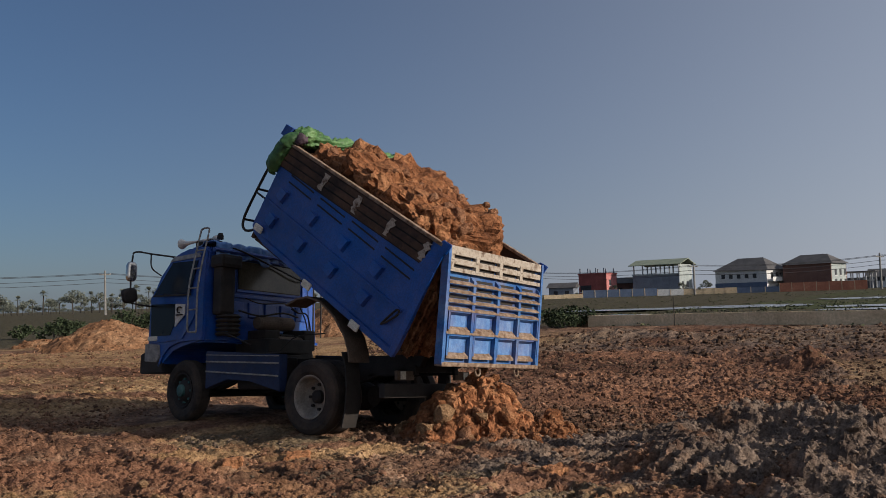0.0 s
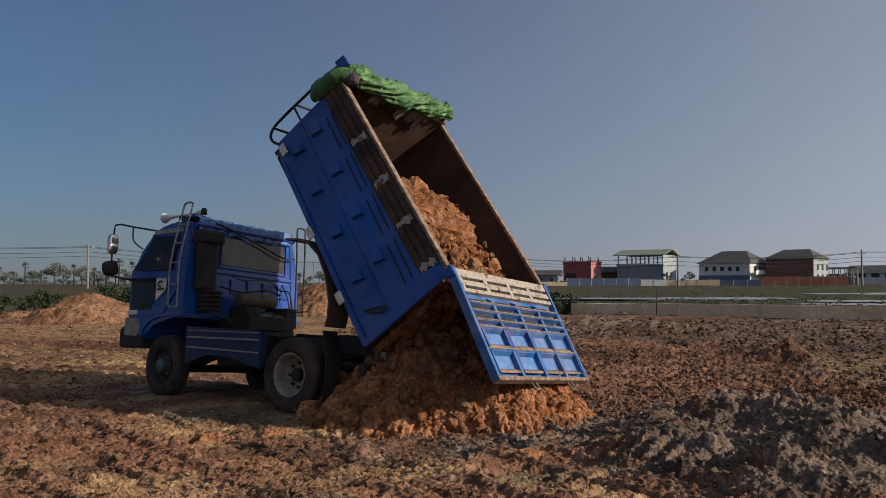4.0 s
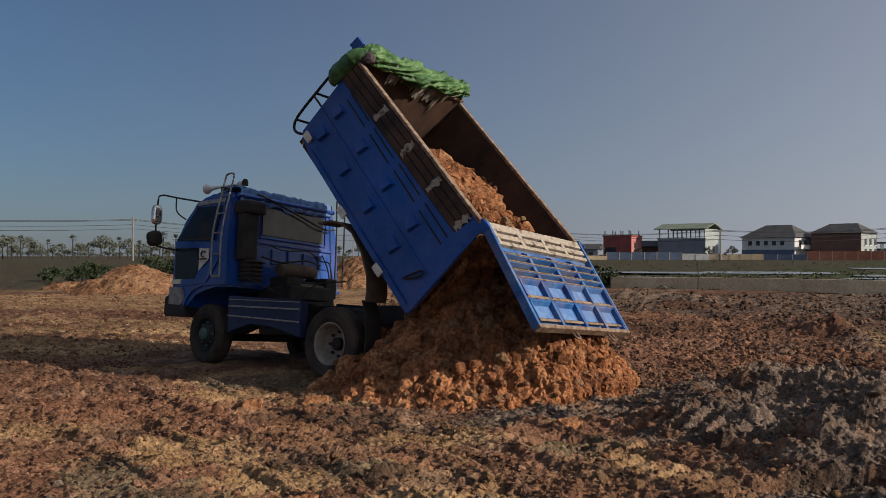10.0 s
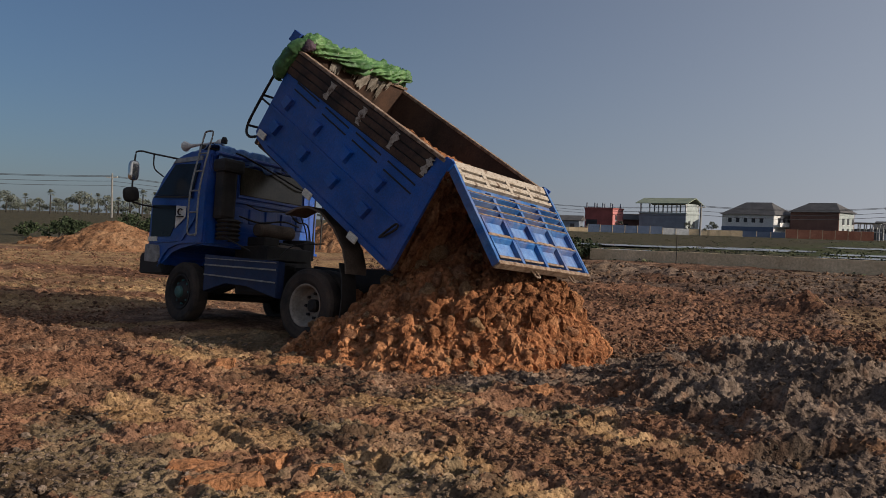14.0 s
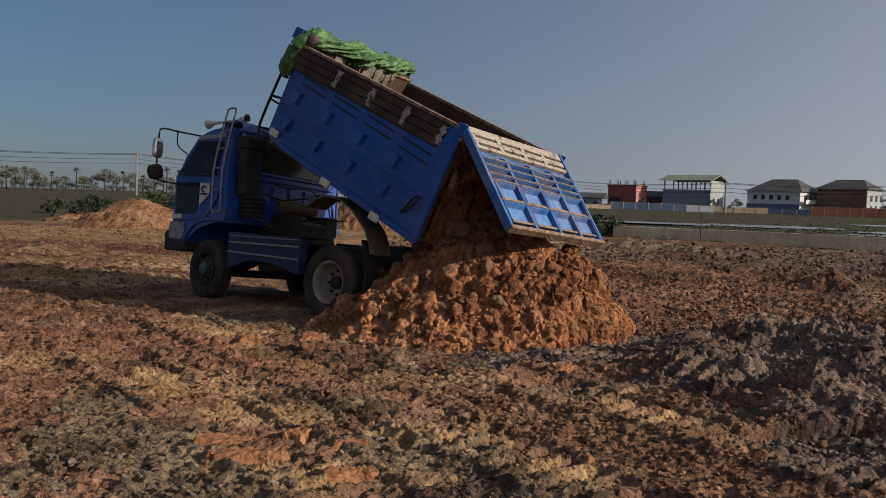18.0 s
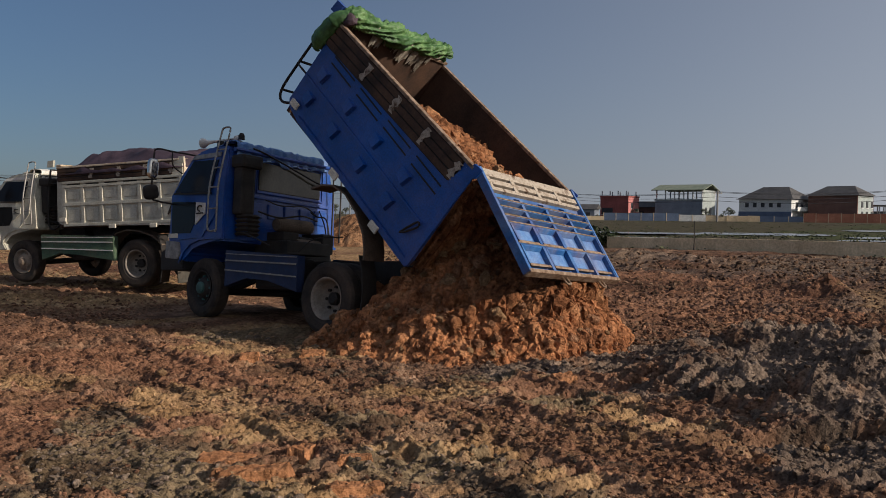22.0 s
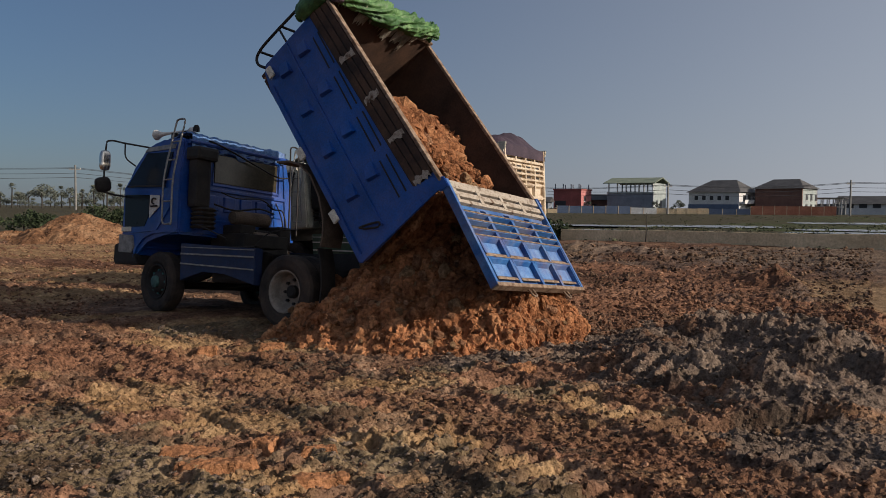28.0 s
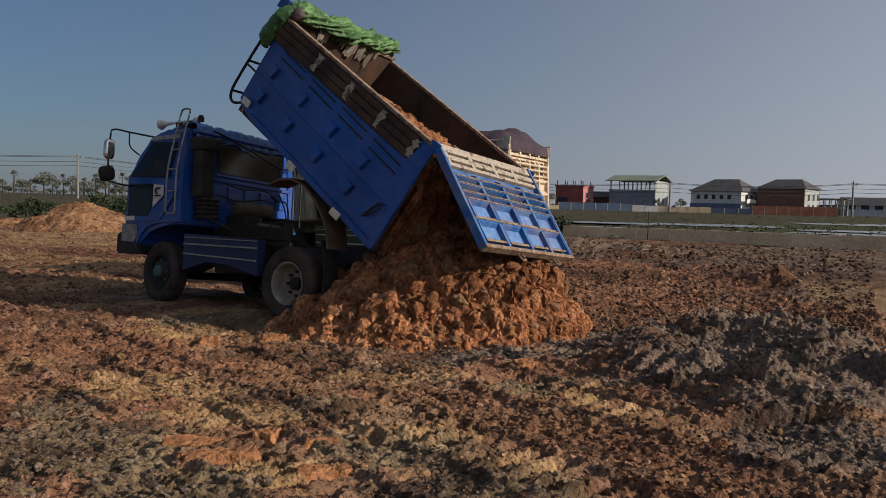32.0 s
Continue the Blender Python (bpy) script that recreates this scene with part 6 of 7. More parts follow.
def lumpy(x, y, amp, seed):
    big = 1 - np.abs(2 * fbm(x * 2.1, y * 2.1, 0, 3, seed) - 1)
    return amp * ((big - 0.6) * 0.7 + (clods(x, y, 0.42, seed) - 0.4) * 0.55 + (clods(x, y, 0.19, seed + 20) - 0.4) * 0.42 + (clods(x, y, 0.09, seed + 40) - 0.4) * 0.24)


def dome(x, y, cx, cy, a, b, h, p=1.5):
    r = np.hypot((x - cx) / a, (y - cy) / b)
    r = r + 0.16 * (fbm(x * 1.3, y * 1.3, 0, 3, 77) - 0.5) * 2
    return h * np.clip(1 - np.clip(r, 0, 2) ** p, -0.6, 1)


def heap_a(x, y):
    """A cone of tipped earth at its angle of repose."""
    p, q = 0.82 * (x - 1.85) + 0.57 * (y - 0.15), -0.57 * (x - 1.85) + 0.82 * (y - 0.15)
    r = np.hypot(p / np.where(p > 0, 0.82, 1.10), q / np.where(q < 0, 0.70, 1.0)) + 0.34 * (fbm(x * 1.3, y * 1.3, 0, 3, 77) - 0.5)
    return np.interp(0.93 * r, (0, 0.25, 0.66, 1.06, 1.5, 1.95, 2.6), (1.78, 1.62, 1.22, 0.84, 0.48, 0.10, -0.5)) + lumpy(x, y, 0.17, 51)


def heap_b(x, y):
    """A steep face below the tailgate."""
    z = np.maximum(dome(x, y, 2.52, 0.40, 0.74, 1.15, 0.98, 3.4), dome(x, y, 2.35, -0.25, 0.64, 0.64, 0.80, 2.6))
    return z + lumpy(x, y, 0.16, 61)


def clods_on(thing, height, box_, count, sizes, materials, seed, name="clod"):
    """Lumps lying on a rough surface, each a part of its own."""
    rs = np.random.RandomState(seed)
    made = 0
    while made < count:
        x, y = rs.uniform(box_[0], box_[1]), rs.uniform(box_[2], box_[3])
        z = float(height(np.array([x]), np.array([y]))[0])
        if z < 0.0:
            continue
        s = sizes[0] + (sizes[1] - sizes[0]) * rs.rand() ** 2.5
        ob = new(name, clod_mesh(rs.randint(10), materials[rs.randint(len(materials))]))
        ob.parent = thing
        ob.matrix_basis = pose(x, y, z + s * 0.12, *rs.uniform(-35, 35, 2), rs.uniform(0, 360)) @ Matrix.Diagonal((s, s * rs.uniform(0.7, 1), s * rs.uniform(0.55, 0.95), 1))
        made += 1


def crumbs_on(thing, height, box_, count, sizes, material, seed):
    rs = np.random.RandomState(seed)
    x, y = rs.uniform(box_[0], box_[1], count), rs.uniform(box_[2], box_[3], count)
    z = height(x, y)
    keep = z > 0.0
    s = sizes[0] + (sizes[1] - sizes[0]) * rs.rand(count) ** 2
    ob = scatter("crumbs", np.stack([x, y, z], -1)[keep], s[keep], material, seed, SHAPES_TINY if sizes[1] < 0.15 else None, parent=thing)
    return tagged(ob, "small broken crumbs of clay", kind="stuff")


heap = rough_field("clay_mound", np.arange(-0.35, 3.75, 0.022), np.arange(-2.2, 2.3, 0.022), heap_a, "clay", -1.6, broken=0.9, seed=300)
tagged(heap, "heap of freshly tipped red-brown clay behind the truck", "clay mound", "tipped clay")
clods_on(heap, heap_a, (-0.2, 3.4, -1.7, 1.3), 300, (0.045, 0.21), ("clod", "clod", "clay", "clod_pale"), 1)
clods_on(heap, heap_a, (0.9, 2.5, -1.2, 0.3), 34, (0.15, 0.36), ("clod", "clay", "clod_pale"), 11)
crumbs_on(heap, heap_a, (-0.3, 3.7, -2.3, 2.4), 1500, (0.025, 0.10), "clod", 2)
front_heap = rough_field("clay_mound", np.arange(1.7, 3.8, 0.018), np.arange(-1.5, 1.9, 0.018), heap_b, "clay", -1.6, broken=1.2, seed=400)
tagged(front_heap, "steep crumbly lobe of bright orange clay below the tailgate", "clay mound", "tipped clay")
clods_on(front_heap, heap_b, (1.8, 3.55, -1.2, 1.5), 170, (0.04, 0.22), ("clay", "clod", "clod_ochre"), 3)
crumbs_on(front_heap, heap_b, (1.8, 3.7, -1.25, 2.5), 700, (0.025, 0.09), "clay", 4)


def load_top(x, y):
    z = 1.06 - 0.13 * y - 0.9 * step(-1.35, -2.0, x) - 0.95 * step(0.25, 0.72, x) * (x > 0) + 0.1 * step(-0.3, 0.3, x)
    return z + lumpy(x, y, 0.2, 81)


load = rough_field("clay_load", np.arange(-2.05, 0.52, 0.025), np.arange(-1.08, 1.03, 0.025), load_top, "clay", 0.02, broken=1.4, seed=500, inside=1.03)
tagged(load, "orange clay remaining in the tipped truck body", "clay load", "tipped clay")
clods_on(load, load_top, (-1.7, 0.5, -0.95, 0.85), 120, (0.05, 0.22), ("clay", "clod", "clod_pale"), 6)
crumbs_on(load, load_top, (-2.0, 0.5, -1.05, 0.95), 700, (0.025, 0.08), "clay", 7)


def big_lump(label, sx, sy, sz, seed):
    """A mass of clay that slides as one."""
    bm = bmesh.new()
    bmesh.ops.create_icosphere(bm, subdivisions=5, radius=1.0)
    v = np.array([q.co[:] for q in bm.verts])
    f = np.array([[q.index for q in p.verts] for p in bm.faces])
    bm.free()
    v = np.sign(v) * np.abs(v) ** 0.62
    n = fbm(v[:, 0] * 2.2 + seed, v[:, 1] * 2.2, v[:, 2] * 2.2, 4, seed)
    m = 1 - np.abs(2 * fbm(v[:, 0] * 6 + seed, v[:, 1] * 6, v[:, 2] * 6, 3, seed + 3) - 1)
    v = v * (0.78 + 0.42 * n + 0.14 * (m - 0.6))[:, None] * [sx, sy, sz]
    e = v / np.linalg.norm(v, axis=1, keepdims=True)
    v = v + e * ((clods3(v, 0.34, seed + 600) - 0.45) * 0.24 + (clods3(v, 0.15, seed + 620) - 0.45) * 0.13)[:, None]
    v[:, 1] = np.clip(v[:, 1], -1.08, 1.02)
    v[:, 2] = np.maximum(v[:, 2], -0.38)
    ob = raw("clay_load", v, f, "clay")
    rs = np.random.RandomState(seed)
    for k in rs.choice(len(v), 130, replace=False):
        if v[k, 2] < -0.2 * sz:
            continue
        c = new("clod", clod_mesh(rs.randint(10), ("clay", "clod", "clod")[rs.randint(3)]))
        c.parent = ob
        s = 0.06 + 0.2 * rs.rand() ** 2
        q = v[k] * [0.98, 0.9, 0.98]
        q[1] = np.clip(q[1], s * 0.6 - 1.06, 1.06 - s * 0.6)
        c.matrix_basis = pose(*q, *rs.uniform(-60, 60, 2), rs.uniform(0, 360)) @ Matrix.Diagonal((s, s, s * 0.8, 1))
    return tagged(ob, label, "clay load", "tipped clay")


slide_1 = big_lump("mass of orange clay sliding out of the truck body", 0.62, 1.02, 0.62, 1)
slide_2 = big_lump("mass of orange clay sliding down the truck body", 0.62, 1.02, 0.60, 2)
slide_3 = big_lump("mass of orange clay piled against the headboard", 0.62, 1.02, 0.78, 3)

# clods that tumble off the body on to the heap
falling = []
rs = np.random.RandomState(9)
for k in range(84):
    c = new("clod", clod_mesh(k, ("clod", "clay", "clod_pale")[k % 3]))
    s = 0.04 + 0.2 * rs.rand() ** 3
    c.scale = (s, s * 0.85, s * 0.75)
    tagged(c, "broken clod of red-brown clay tumbling on to the heap", "clod", "falling clods")
    t0 = 0.15 + 3.6 * (k / 72) if k < 72 else 5.6 + 7.5 * (k - 72) / 12
    falling.append((c, t0, rs.uniform(-0.95, 0.95), rs.uniform(-0.5, 0.0), rs.uniform(0.85, 1.25), rs.uniform(1.4, 2.5), rs.uniform(-0.5, 0.5), rs.uniform(0, 360)))

# ---- soil lying on the ground ----
rs = np.random.RandomState(21)
N = 34000
v_ = 3.9 + 9.6 * rs.rand(N) ** 1.15
u_ = v_ * 0.60 * rs.uniform(-1, 1, N)
px_, py_ = EYE[0] + 0.788 * u_ - 0.616 * v_, EYE[1] + 0.616 * u_ + 0.788 * v_
clear_ = ~((np.abs(py_) < 1.5) & (px_ > -4.2) & (px_ < 1.2))
px_, py_, v_ = px_[clear_], py_[clear_], v_[clear_]
pz_ = ground_height(px_, py_)
zones_ = soil_zones(px_, py_)
size = (0.013 + 0.036 * rs.rand(len(v_)) ** 3.0 + 0.05 * rs.rand(len(v_)) ** 14) * (0.75 + 0.045 * v_)
pick = rs.rand(len(v_))
is_grey = np.maximum(zones_["grey"], 0.55 * zones_["olive"]) > 0.35 + 0.4 * (pick - 0.5)
is_dark = ~is_grey & (zones_["dark"] > 0.4 + 0.5 * (pick - 0.5))
is_pale = ~is_grey & ~is_dark & (zones_["pale"] + 0.6 * (pick - 0.5) > 0.5)
for label, material, which in (("loose red-brown clay crumbs strewn over the site", "clod_soil", ~is_grey & ~is_pale & ~is_dark), ("loose grey lumps of soil", "clod_grey", is_grey), ("loose black damp crumbs of soil", "clod_dark", is_dark), ("loose pale tan crumbs of dry clay", "clod_pale", is_pale)):
    P = np.stack([px_, py_, pz_ + size * 0.06], -1)[which]
    tiny = size[which] < 0.055
    tagged(scatter("loose_soil", P[~tiny], size[which][~tiny], material, 31, low=0.38), label, "soil", kind="stuff")
    tagged(scatter("loose_soil", P[tiny], size[which][tiny], material, 32, SHAPES_TINY, low=0.42), label, "soil", kind="stuff")

N2 = 12500
v2 = 10.5 + 26 * rs.rand(N2) ** 1.8
u2 = v2 * rs.uniform(-0.08, 0.60, N2)
x2, y2 = EYE[0] + 0.788 * u2 - 0.616 * v2, EYE[1] + 0.616 * u2 + 0.788 * v2
s2 = (0.035 + 0.11 * rs.rand(N2) ** 3) * (0.45 + 0.042 * v2)
red_ = soil_zones(x2, y2)["red"] > 0.3 + 0.5 * rs.rand(N2)
for label, material, which in (("dark brown clods thrown up behind the tipped heap", "clod_far", ~red_), ("red-brown clods thrown up behind the tipped heap", "clod_soil", red_)):
    tagged(scatter("loose_soil", np.stack([x2, y2, ground_height(x2, y2) + s2 * 0.05], -1)[which], s2[which], material, 33, SHAPES_TINY, low=0.6), label, "soil", kind="stuff")
N3 = 9000
v3 = 12.5 + 24 * rs.rand(N3) ** 1.6
u3 = -v3 * rs.uniform(0.12, 0.72, N3)
x3, y3 = EYE[0] + 0.788 * u3 - 0.616 * v3, EYE[1] + 0.616 * u3 + 0.788 * v3
s3 = (0.03 + 0.08 * rs.rand(N3) ** 2.5) * (0.5 + 0.035 * v3)
free = ~((np.abs(y3) < 1.4) & (x3 > -4.2))
tagged(scatter("loose_soil", np.stack([x3, y3, ground_height(x3, y3) + s3 * 0.05], -1)[free], s3[free], "clod_soil", 35, SHAPES_TINY, low=0.45), "dry tan clods between the wheel tracks", "soil", kind="stuff")
# larger lumps, each a thing
rs = np.random.RandomState(22)
for k in range(80):
    if k < 20:
        x, y = rs.normal(5.9, 0.8), rs.normal(-0.1, 1.2)
        material, label = "clod_grey", "dark grey lump of soil on the mound"
        s = rs.uniform(0.10, 0.28)
    else:
        x, y = rs.uniform(0.3, 6.5), rs.uniform(-4.2, -0.6)
        if y > -1.6 and x < 3.2:
            y -= 1.4
        material, label = (("clod", "red-brown clod lying on the site"), ("clod_pale", "pale tan clod lying on the site"))[k % 2]
        s = 0.05 + 0.10 * rs.rand() ** 2
    if math.hypot(x - EYE[0], y - EYE[1]) < 3.5:
        continue
    c = new("clod", clod_mesh(rs.randint(10), material))
    c.matrix_basis = pose(x, y, drop(x, y) + s * 0.14, *rs.uniform(-25, 25, 2), rs.uniform(0, 360)) @ Matrix.Diagonal((s, s * rs.uniform(0.7, 1), s * rs.uniform(0.5, 0.85), 1))
    tagged(c, label, "clod", "clods on the ground")
rs = np.random.RandomState(23)


# to the side, away, length, its share in depth, thickness and turn of each slab
SLABS = ((-1.38, 5.58, 0.48, 0.48, 0.22, 2), (-1.04, 5.78, 0.24, 0.9, 0.42, 24), (-0.90, 5.70, 0.20, 0.9, 0.40, 62), (-1.14, 5.26, 0.56, 0.34, 0.15, 6), (-0.72, 5.42, 0.34, 0.50, 0.24, 16), (-0.52, 5.50, 0.28, 0.50, 0.26, 8),
         (-0.92, 5.04, 0.62, 0.26, 0.12, 9), (-0.46, 4.98, 0.40, 0.36, 0.15, 18), (0.02, 4.98, 0.36, 0.40, 0.16, 22), (0.86, 5.22, 0.40, 0.42, 0.16, 24), (1.30, 8.28, 0.27, 0.75, 0.5, 20), (1.72, 7.42, 0.30, 0.6, 0.3, 25), (1.50, 7.55, 0.24, 0.6, 0.3, 30), (1.1, 8.45, 0.22, 0.6, 0.3, 15),
         (-2.15, 9.55, 0.26, 0.7, 0.3, 5), (-1.45, 9.85, 0.34, 0.7, 0.42, 5))


def slab(s, wide, flat, seed):
    """A broken slab of clay with a flat crumbly top."""
    def height(x, y):
        u = np.maximum(np.abs(x) / (0.5 * s), np.abs(y) / (0.5 * s * wide)) + 0.45 * (fbm(x * 7 + seed, y * 7, 0, 3, seed) - 0.5)
        return -0.09 + (0.085 + 0.6 * s * flat * (0.45 + 0.3 * x / s + 0.25 * y / s)) * step(1.0, 0.78, u) + 0.016 * (clods(x, y, 0.10, seed) - 0.4) + 0.010 * (clods(x, y, 0.04, seed + 5) - 0.4)

    return rough_field("clod", np.arange(-0.62 * s, 0.62 * s, 0.014), np.arange(-0.7 * s * wide, 0.7 * s * wide, 0.014), height, "clod_ochre", -0.14)


for k, (u, v, s, wide, flat, turn) in enumerate(SLABS):
    x, y = EYE[0] + 0.788 * u - 0.616 * v, EYE[1] + 0.616 * u + 0.788 * v
    c = slab(s, wide, flat, 700 + 7 * k)
    c.matrix_basis = pose(x, y, drop(x, y) + 0.02, *rs.uniform(-5, 5, 2), 38 + turn)
    if k in (8, 9, 11, 12, 13):
        c.data.materials[0] = M["clod_pale"]
        tagged(c, "pale tan slab of clay pressed into the ground", "clod", "ochre clods")
        continue
    tagged(c, "bright ochre slab of clay lying on the ground", "clod", "ochre clods")


# ---- earth piles further off ----
def earth_mound(px, dist, w, deep, h, seed, label):
    x0, y0, z0 = spot(px, dist)

    def height(x, y):
        r = np.hypot(x / w, y / deep) + 0.22 * (fbm(x * 0.7, y * 0.7, 0, 3, seed) - 0.5)
        return h * np.clip(1 - np.abs(r) ** 1.5, -0.3, 1) + lumpy(x * 0.8, y * 0.8, 0.22, seed + 2)

    p = rough_field("earth_mound", np.arange(-w * 1.25, w * 1.25, 0.12), np.arange(-deep * 1.25, deep * 1.25, 0.12), height, "pile", -1.0)
    crumbs_on(p, height, (-w * 1.2, w * 1.2, -deep * 1.2, deep * 1.2), 320, (0.05, 0.18), "pile", seed)
    p.matrix_basis = pose(x0, y0, z0 - 0.1, 0, 0, 25)
    return tagged(p, label, "earth pile", "earth piles")


earth_mound(190, 41.5, 3.1, 2.8, 1.28, 201, "weathered orange earth pile at the edge of the site")
earth_mound(120, 43.5, 1.7, 1.6, 0.6, 205, "low orange earth pile beside the larger one")
earth_mound(600, 46, 4.2, 3.0, 1.75, 211, "orange earth pile far behind the trucks")
earth_mound(70, 47, 1.4, 1.2, 0.45, 215, "low heap of orange clods at the site edge")


# ---- covers on the lorries ----
def cloth_roll(name, line, radius, material, label, seed, sides=44, steps=16, parent=None, lump=1.0, fold=1.0):
    """A bundled roll of cloth along a line of places: (x, y, z, thickness)."""
    pts = arc([p[:3] for p in line], steps)
    thick = np.interp(np.linspace(0, len(line) - 1, len(pts)), range(len(line)), [p[3] for p in line])
    n = len(pts)
    s, b = np.meshgrid(np.arange(n) / steps, np.arange(sides) * math.tau / sides, indexing="ij")
    cb, sb = np.cos(b + 0.8 * s), np.sin(b + 0.8 * s)
    pleat = 1 - np.abs(2 * fbm(s * 0.5, cb * 2.2 + seed, sb * 2.2, 3, seed) - 1)      # long folds that twist along the roll
    cross = 1 - np.abs(2 * fbm(s * 3.0, cb * 1.1 + seed, sb * 1.1, 3, seed + 5) - 1)   # short puckers
    fat = 1 + lump * (0.85 * fbm(s * 1.5, 0 * s, 0, 2, seed + 9) - 0.45)
    r = radius * thick[:, None] * fat * (1.0 + fold * (pleat - 0.7) + 0.42 * fold * (cross - 0.6))
    V, F = [], []
    for i, p in enumerate(pts):
        d = (pts[min(i + 1, n - 1)] - pts[max(i - 1, 0)]).normalized()
        u = d.cross(Vector((0, 0, 1))).normalized() if abs(d.z) < 0.95 else Vector((1, 0, 0))
        v = d.cross(u)
        for k in range(sides):
            q = p + float(r[i, k]) * (math.cos(b[i, k]) * u + 0.82 * math.sin(b[i, k]) * v)
            V.append(q[:])
    F = [[i * sides + k, i * sides + (k + 1) % sides, (i + 1) * sides + (k + 1) % sides, (i + 1) * sides + k] for i in range(n - 1) for k in range(sides)]
    F += [list(range(sides))[::-1], list(range((n - 1) * sides, n * sides))]
    return raw(name, V, F, material, parent, label, smooth=True)


tarp = cloth_roll("tarpaulin", [(-2.82, -1.10, 1.58, 0.7), (-2.74, -0.92, 1.61, 1.3), (-2.71, -0.55, 1.60, 1.1), (-2.70, -0.2, 1.60, 1.3), (-2.72, 0.15, 1.61, 0.95), (-2.72, 0.5, 1.64, 1.3), (-2.72, 0.80, 1.65, 1.25), (-2.74, 1.0, 1.64, 1.1)], 0.105, "tarp_green", "bundled green tarpaulin tied along the headboard", 5, 56, 16, None, 0.5, 1.5)
tagged(tarp, "bundled green tarpaulin tied along the headboard", "tarpaulin")
cloth_roll("hanging_fold", [(-2.70, -1.08, 1.62, 0.7), (-2.78, -1.14, 1.48, 1.1), (-2.84, -1.16, 1.28, 1.2), (-2.88, -1.16, 1.06, 0.95), (-2.86, -1.15, 0.95, 0.4)], 0.12, "tarp_green", "", 15, 32, 12, tarp, 0.2, 0.35)
cloth_roll("knot", [(-2.64, -1.16, 1.50, 0.6), (-2.64, -1.12, 1.57, 1.0), (-2.66, -1.04, 1.64, 0.6)], 0.08, "tarp_purple", "dark grey knotted end of cloth", 25, 20, 8, tarp)
for y in (-0.62, -0.22, 0.12, 0.5, 0.78):
    part("tie_rope", tube([(-2.7 + 0.105 * math.cos(b), y + 0.05 * math.sin(b), 1.60 + 0.09 * math.sin(b)) for b in [q * math.tau / 16 for q in range(16)]], 0.008, 5, closed=True), "rag", tarp)
rag = new("torn_cloth")
random.seed(8)
for y, w, L in ((-0.50, 0.26, 0.26), (-0.30, 0.12, 0.16), (-0.10, 0.16, 0.20), (0.10, 0.30, 0.34), (0.34, 0.22, 0.30), (0.50, 0.12, 0.40), (0.62, 0.10, 0.18)):
    bm = bmesh.new()
    rows_ = []
    ends_ = [L * random.uniform(0.45, 0.85) for _ in range(9)]            # a ragged lower edge
    for i in range(9):
        row = []
        for j in range(9):
            z = 1.53 - ends_[j] * i / 8
            row.append(bm.verts.new((-2.63 - 0.03 * (1.53 - z) + 0.012 * math.sin(j * 1.1 + i * 0.4 + y * 9), y + w * (j / 8 - 0.5) * (1 - 0.04 * i), z)))
        rows_.append(row)
    for p, q in zip(rows_, rows_[1:]):
        for j in range(8):
            bm.faces.new((p[j], p[j + 1], q[j + 1], q[j]))
    bmesh.ops.solidify(bm, geom=bm.faces[:], thickness=0.004)
    part("strip", bm, "rag", rag)
tagged(rag, "torn strips of grey cloth hanging from the headboard", "cloth")


def cover_height(x, y):
    e = step(1.2, 0.75, np.abs(y)) * step(-2.65, -2.1, x) * step(0.55, 0.1, x)
    z = 1.27 + e * (0.10 + 0.20 * fbm(x * 1.1, y * 1.1, 0, 3, 91)) + 0.20 * np.exp(-((x + 1.35) / 0.35) ** 2) * step(1.0, 0.2, np.abs(y)) + 0.07 * np.sin(x * 5 + 2 * y) * e * fbm(x * 2, y * 2, 0, 2, 93)
    z = z + 0.10 * (1 - np.abs(2 * fbm(x * 3, y * 3, 0, 3, 95) - 1) - 0.6) * e
    return z - 0.22 * step(1.10, 1.2, np.abs(y)) * fbm(x * 3, y, 0, 2, 97)


cover = rough_field("tarpaulin", np.arange(-2.62, 0.52, 0.05), np.arange(-1.23, 1.24, 0.05), cover_height, "tarp_purple", 1.10)
tagged(cover, "dark purple-grey tarpaulin humped over the cream truck's load", "tarpaulin")
for p in cover.data.polygons:
    p.use_smooth = True


# ---- traffic on the far road ----
def far_car(label, profile, glass_rows, length):
    car = new("car")
    part("body", prism(profile, -0.88, 0.88, 0.06), "car_white", car)
    for x0, x1, z0, z1 in glass_rows:
        for y0, y1 in ((-0.895, -0.875), (0.875, 0.895)):
            part("window", boxes((x0, x1, y0, y1, z0, z1), bevel=0.008), "glass", car)
    for x in (-0.31 * length, 0.31 * length):
        for y0, y1 in ((-0.9, -0.7), (0.7, 0.9)):
            part("wheel", tube([(x, y0, 0.32), (x, y1, 0.32)], 0.32, 16), "rubber", car)
    return tagged(car, label, "car", "cars on the far road")


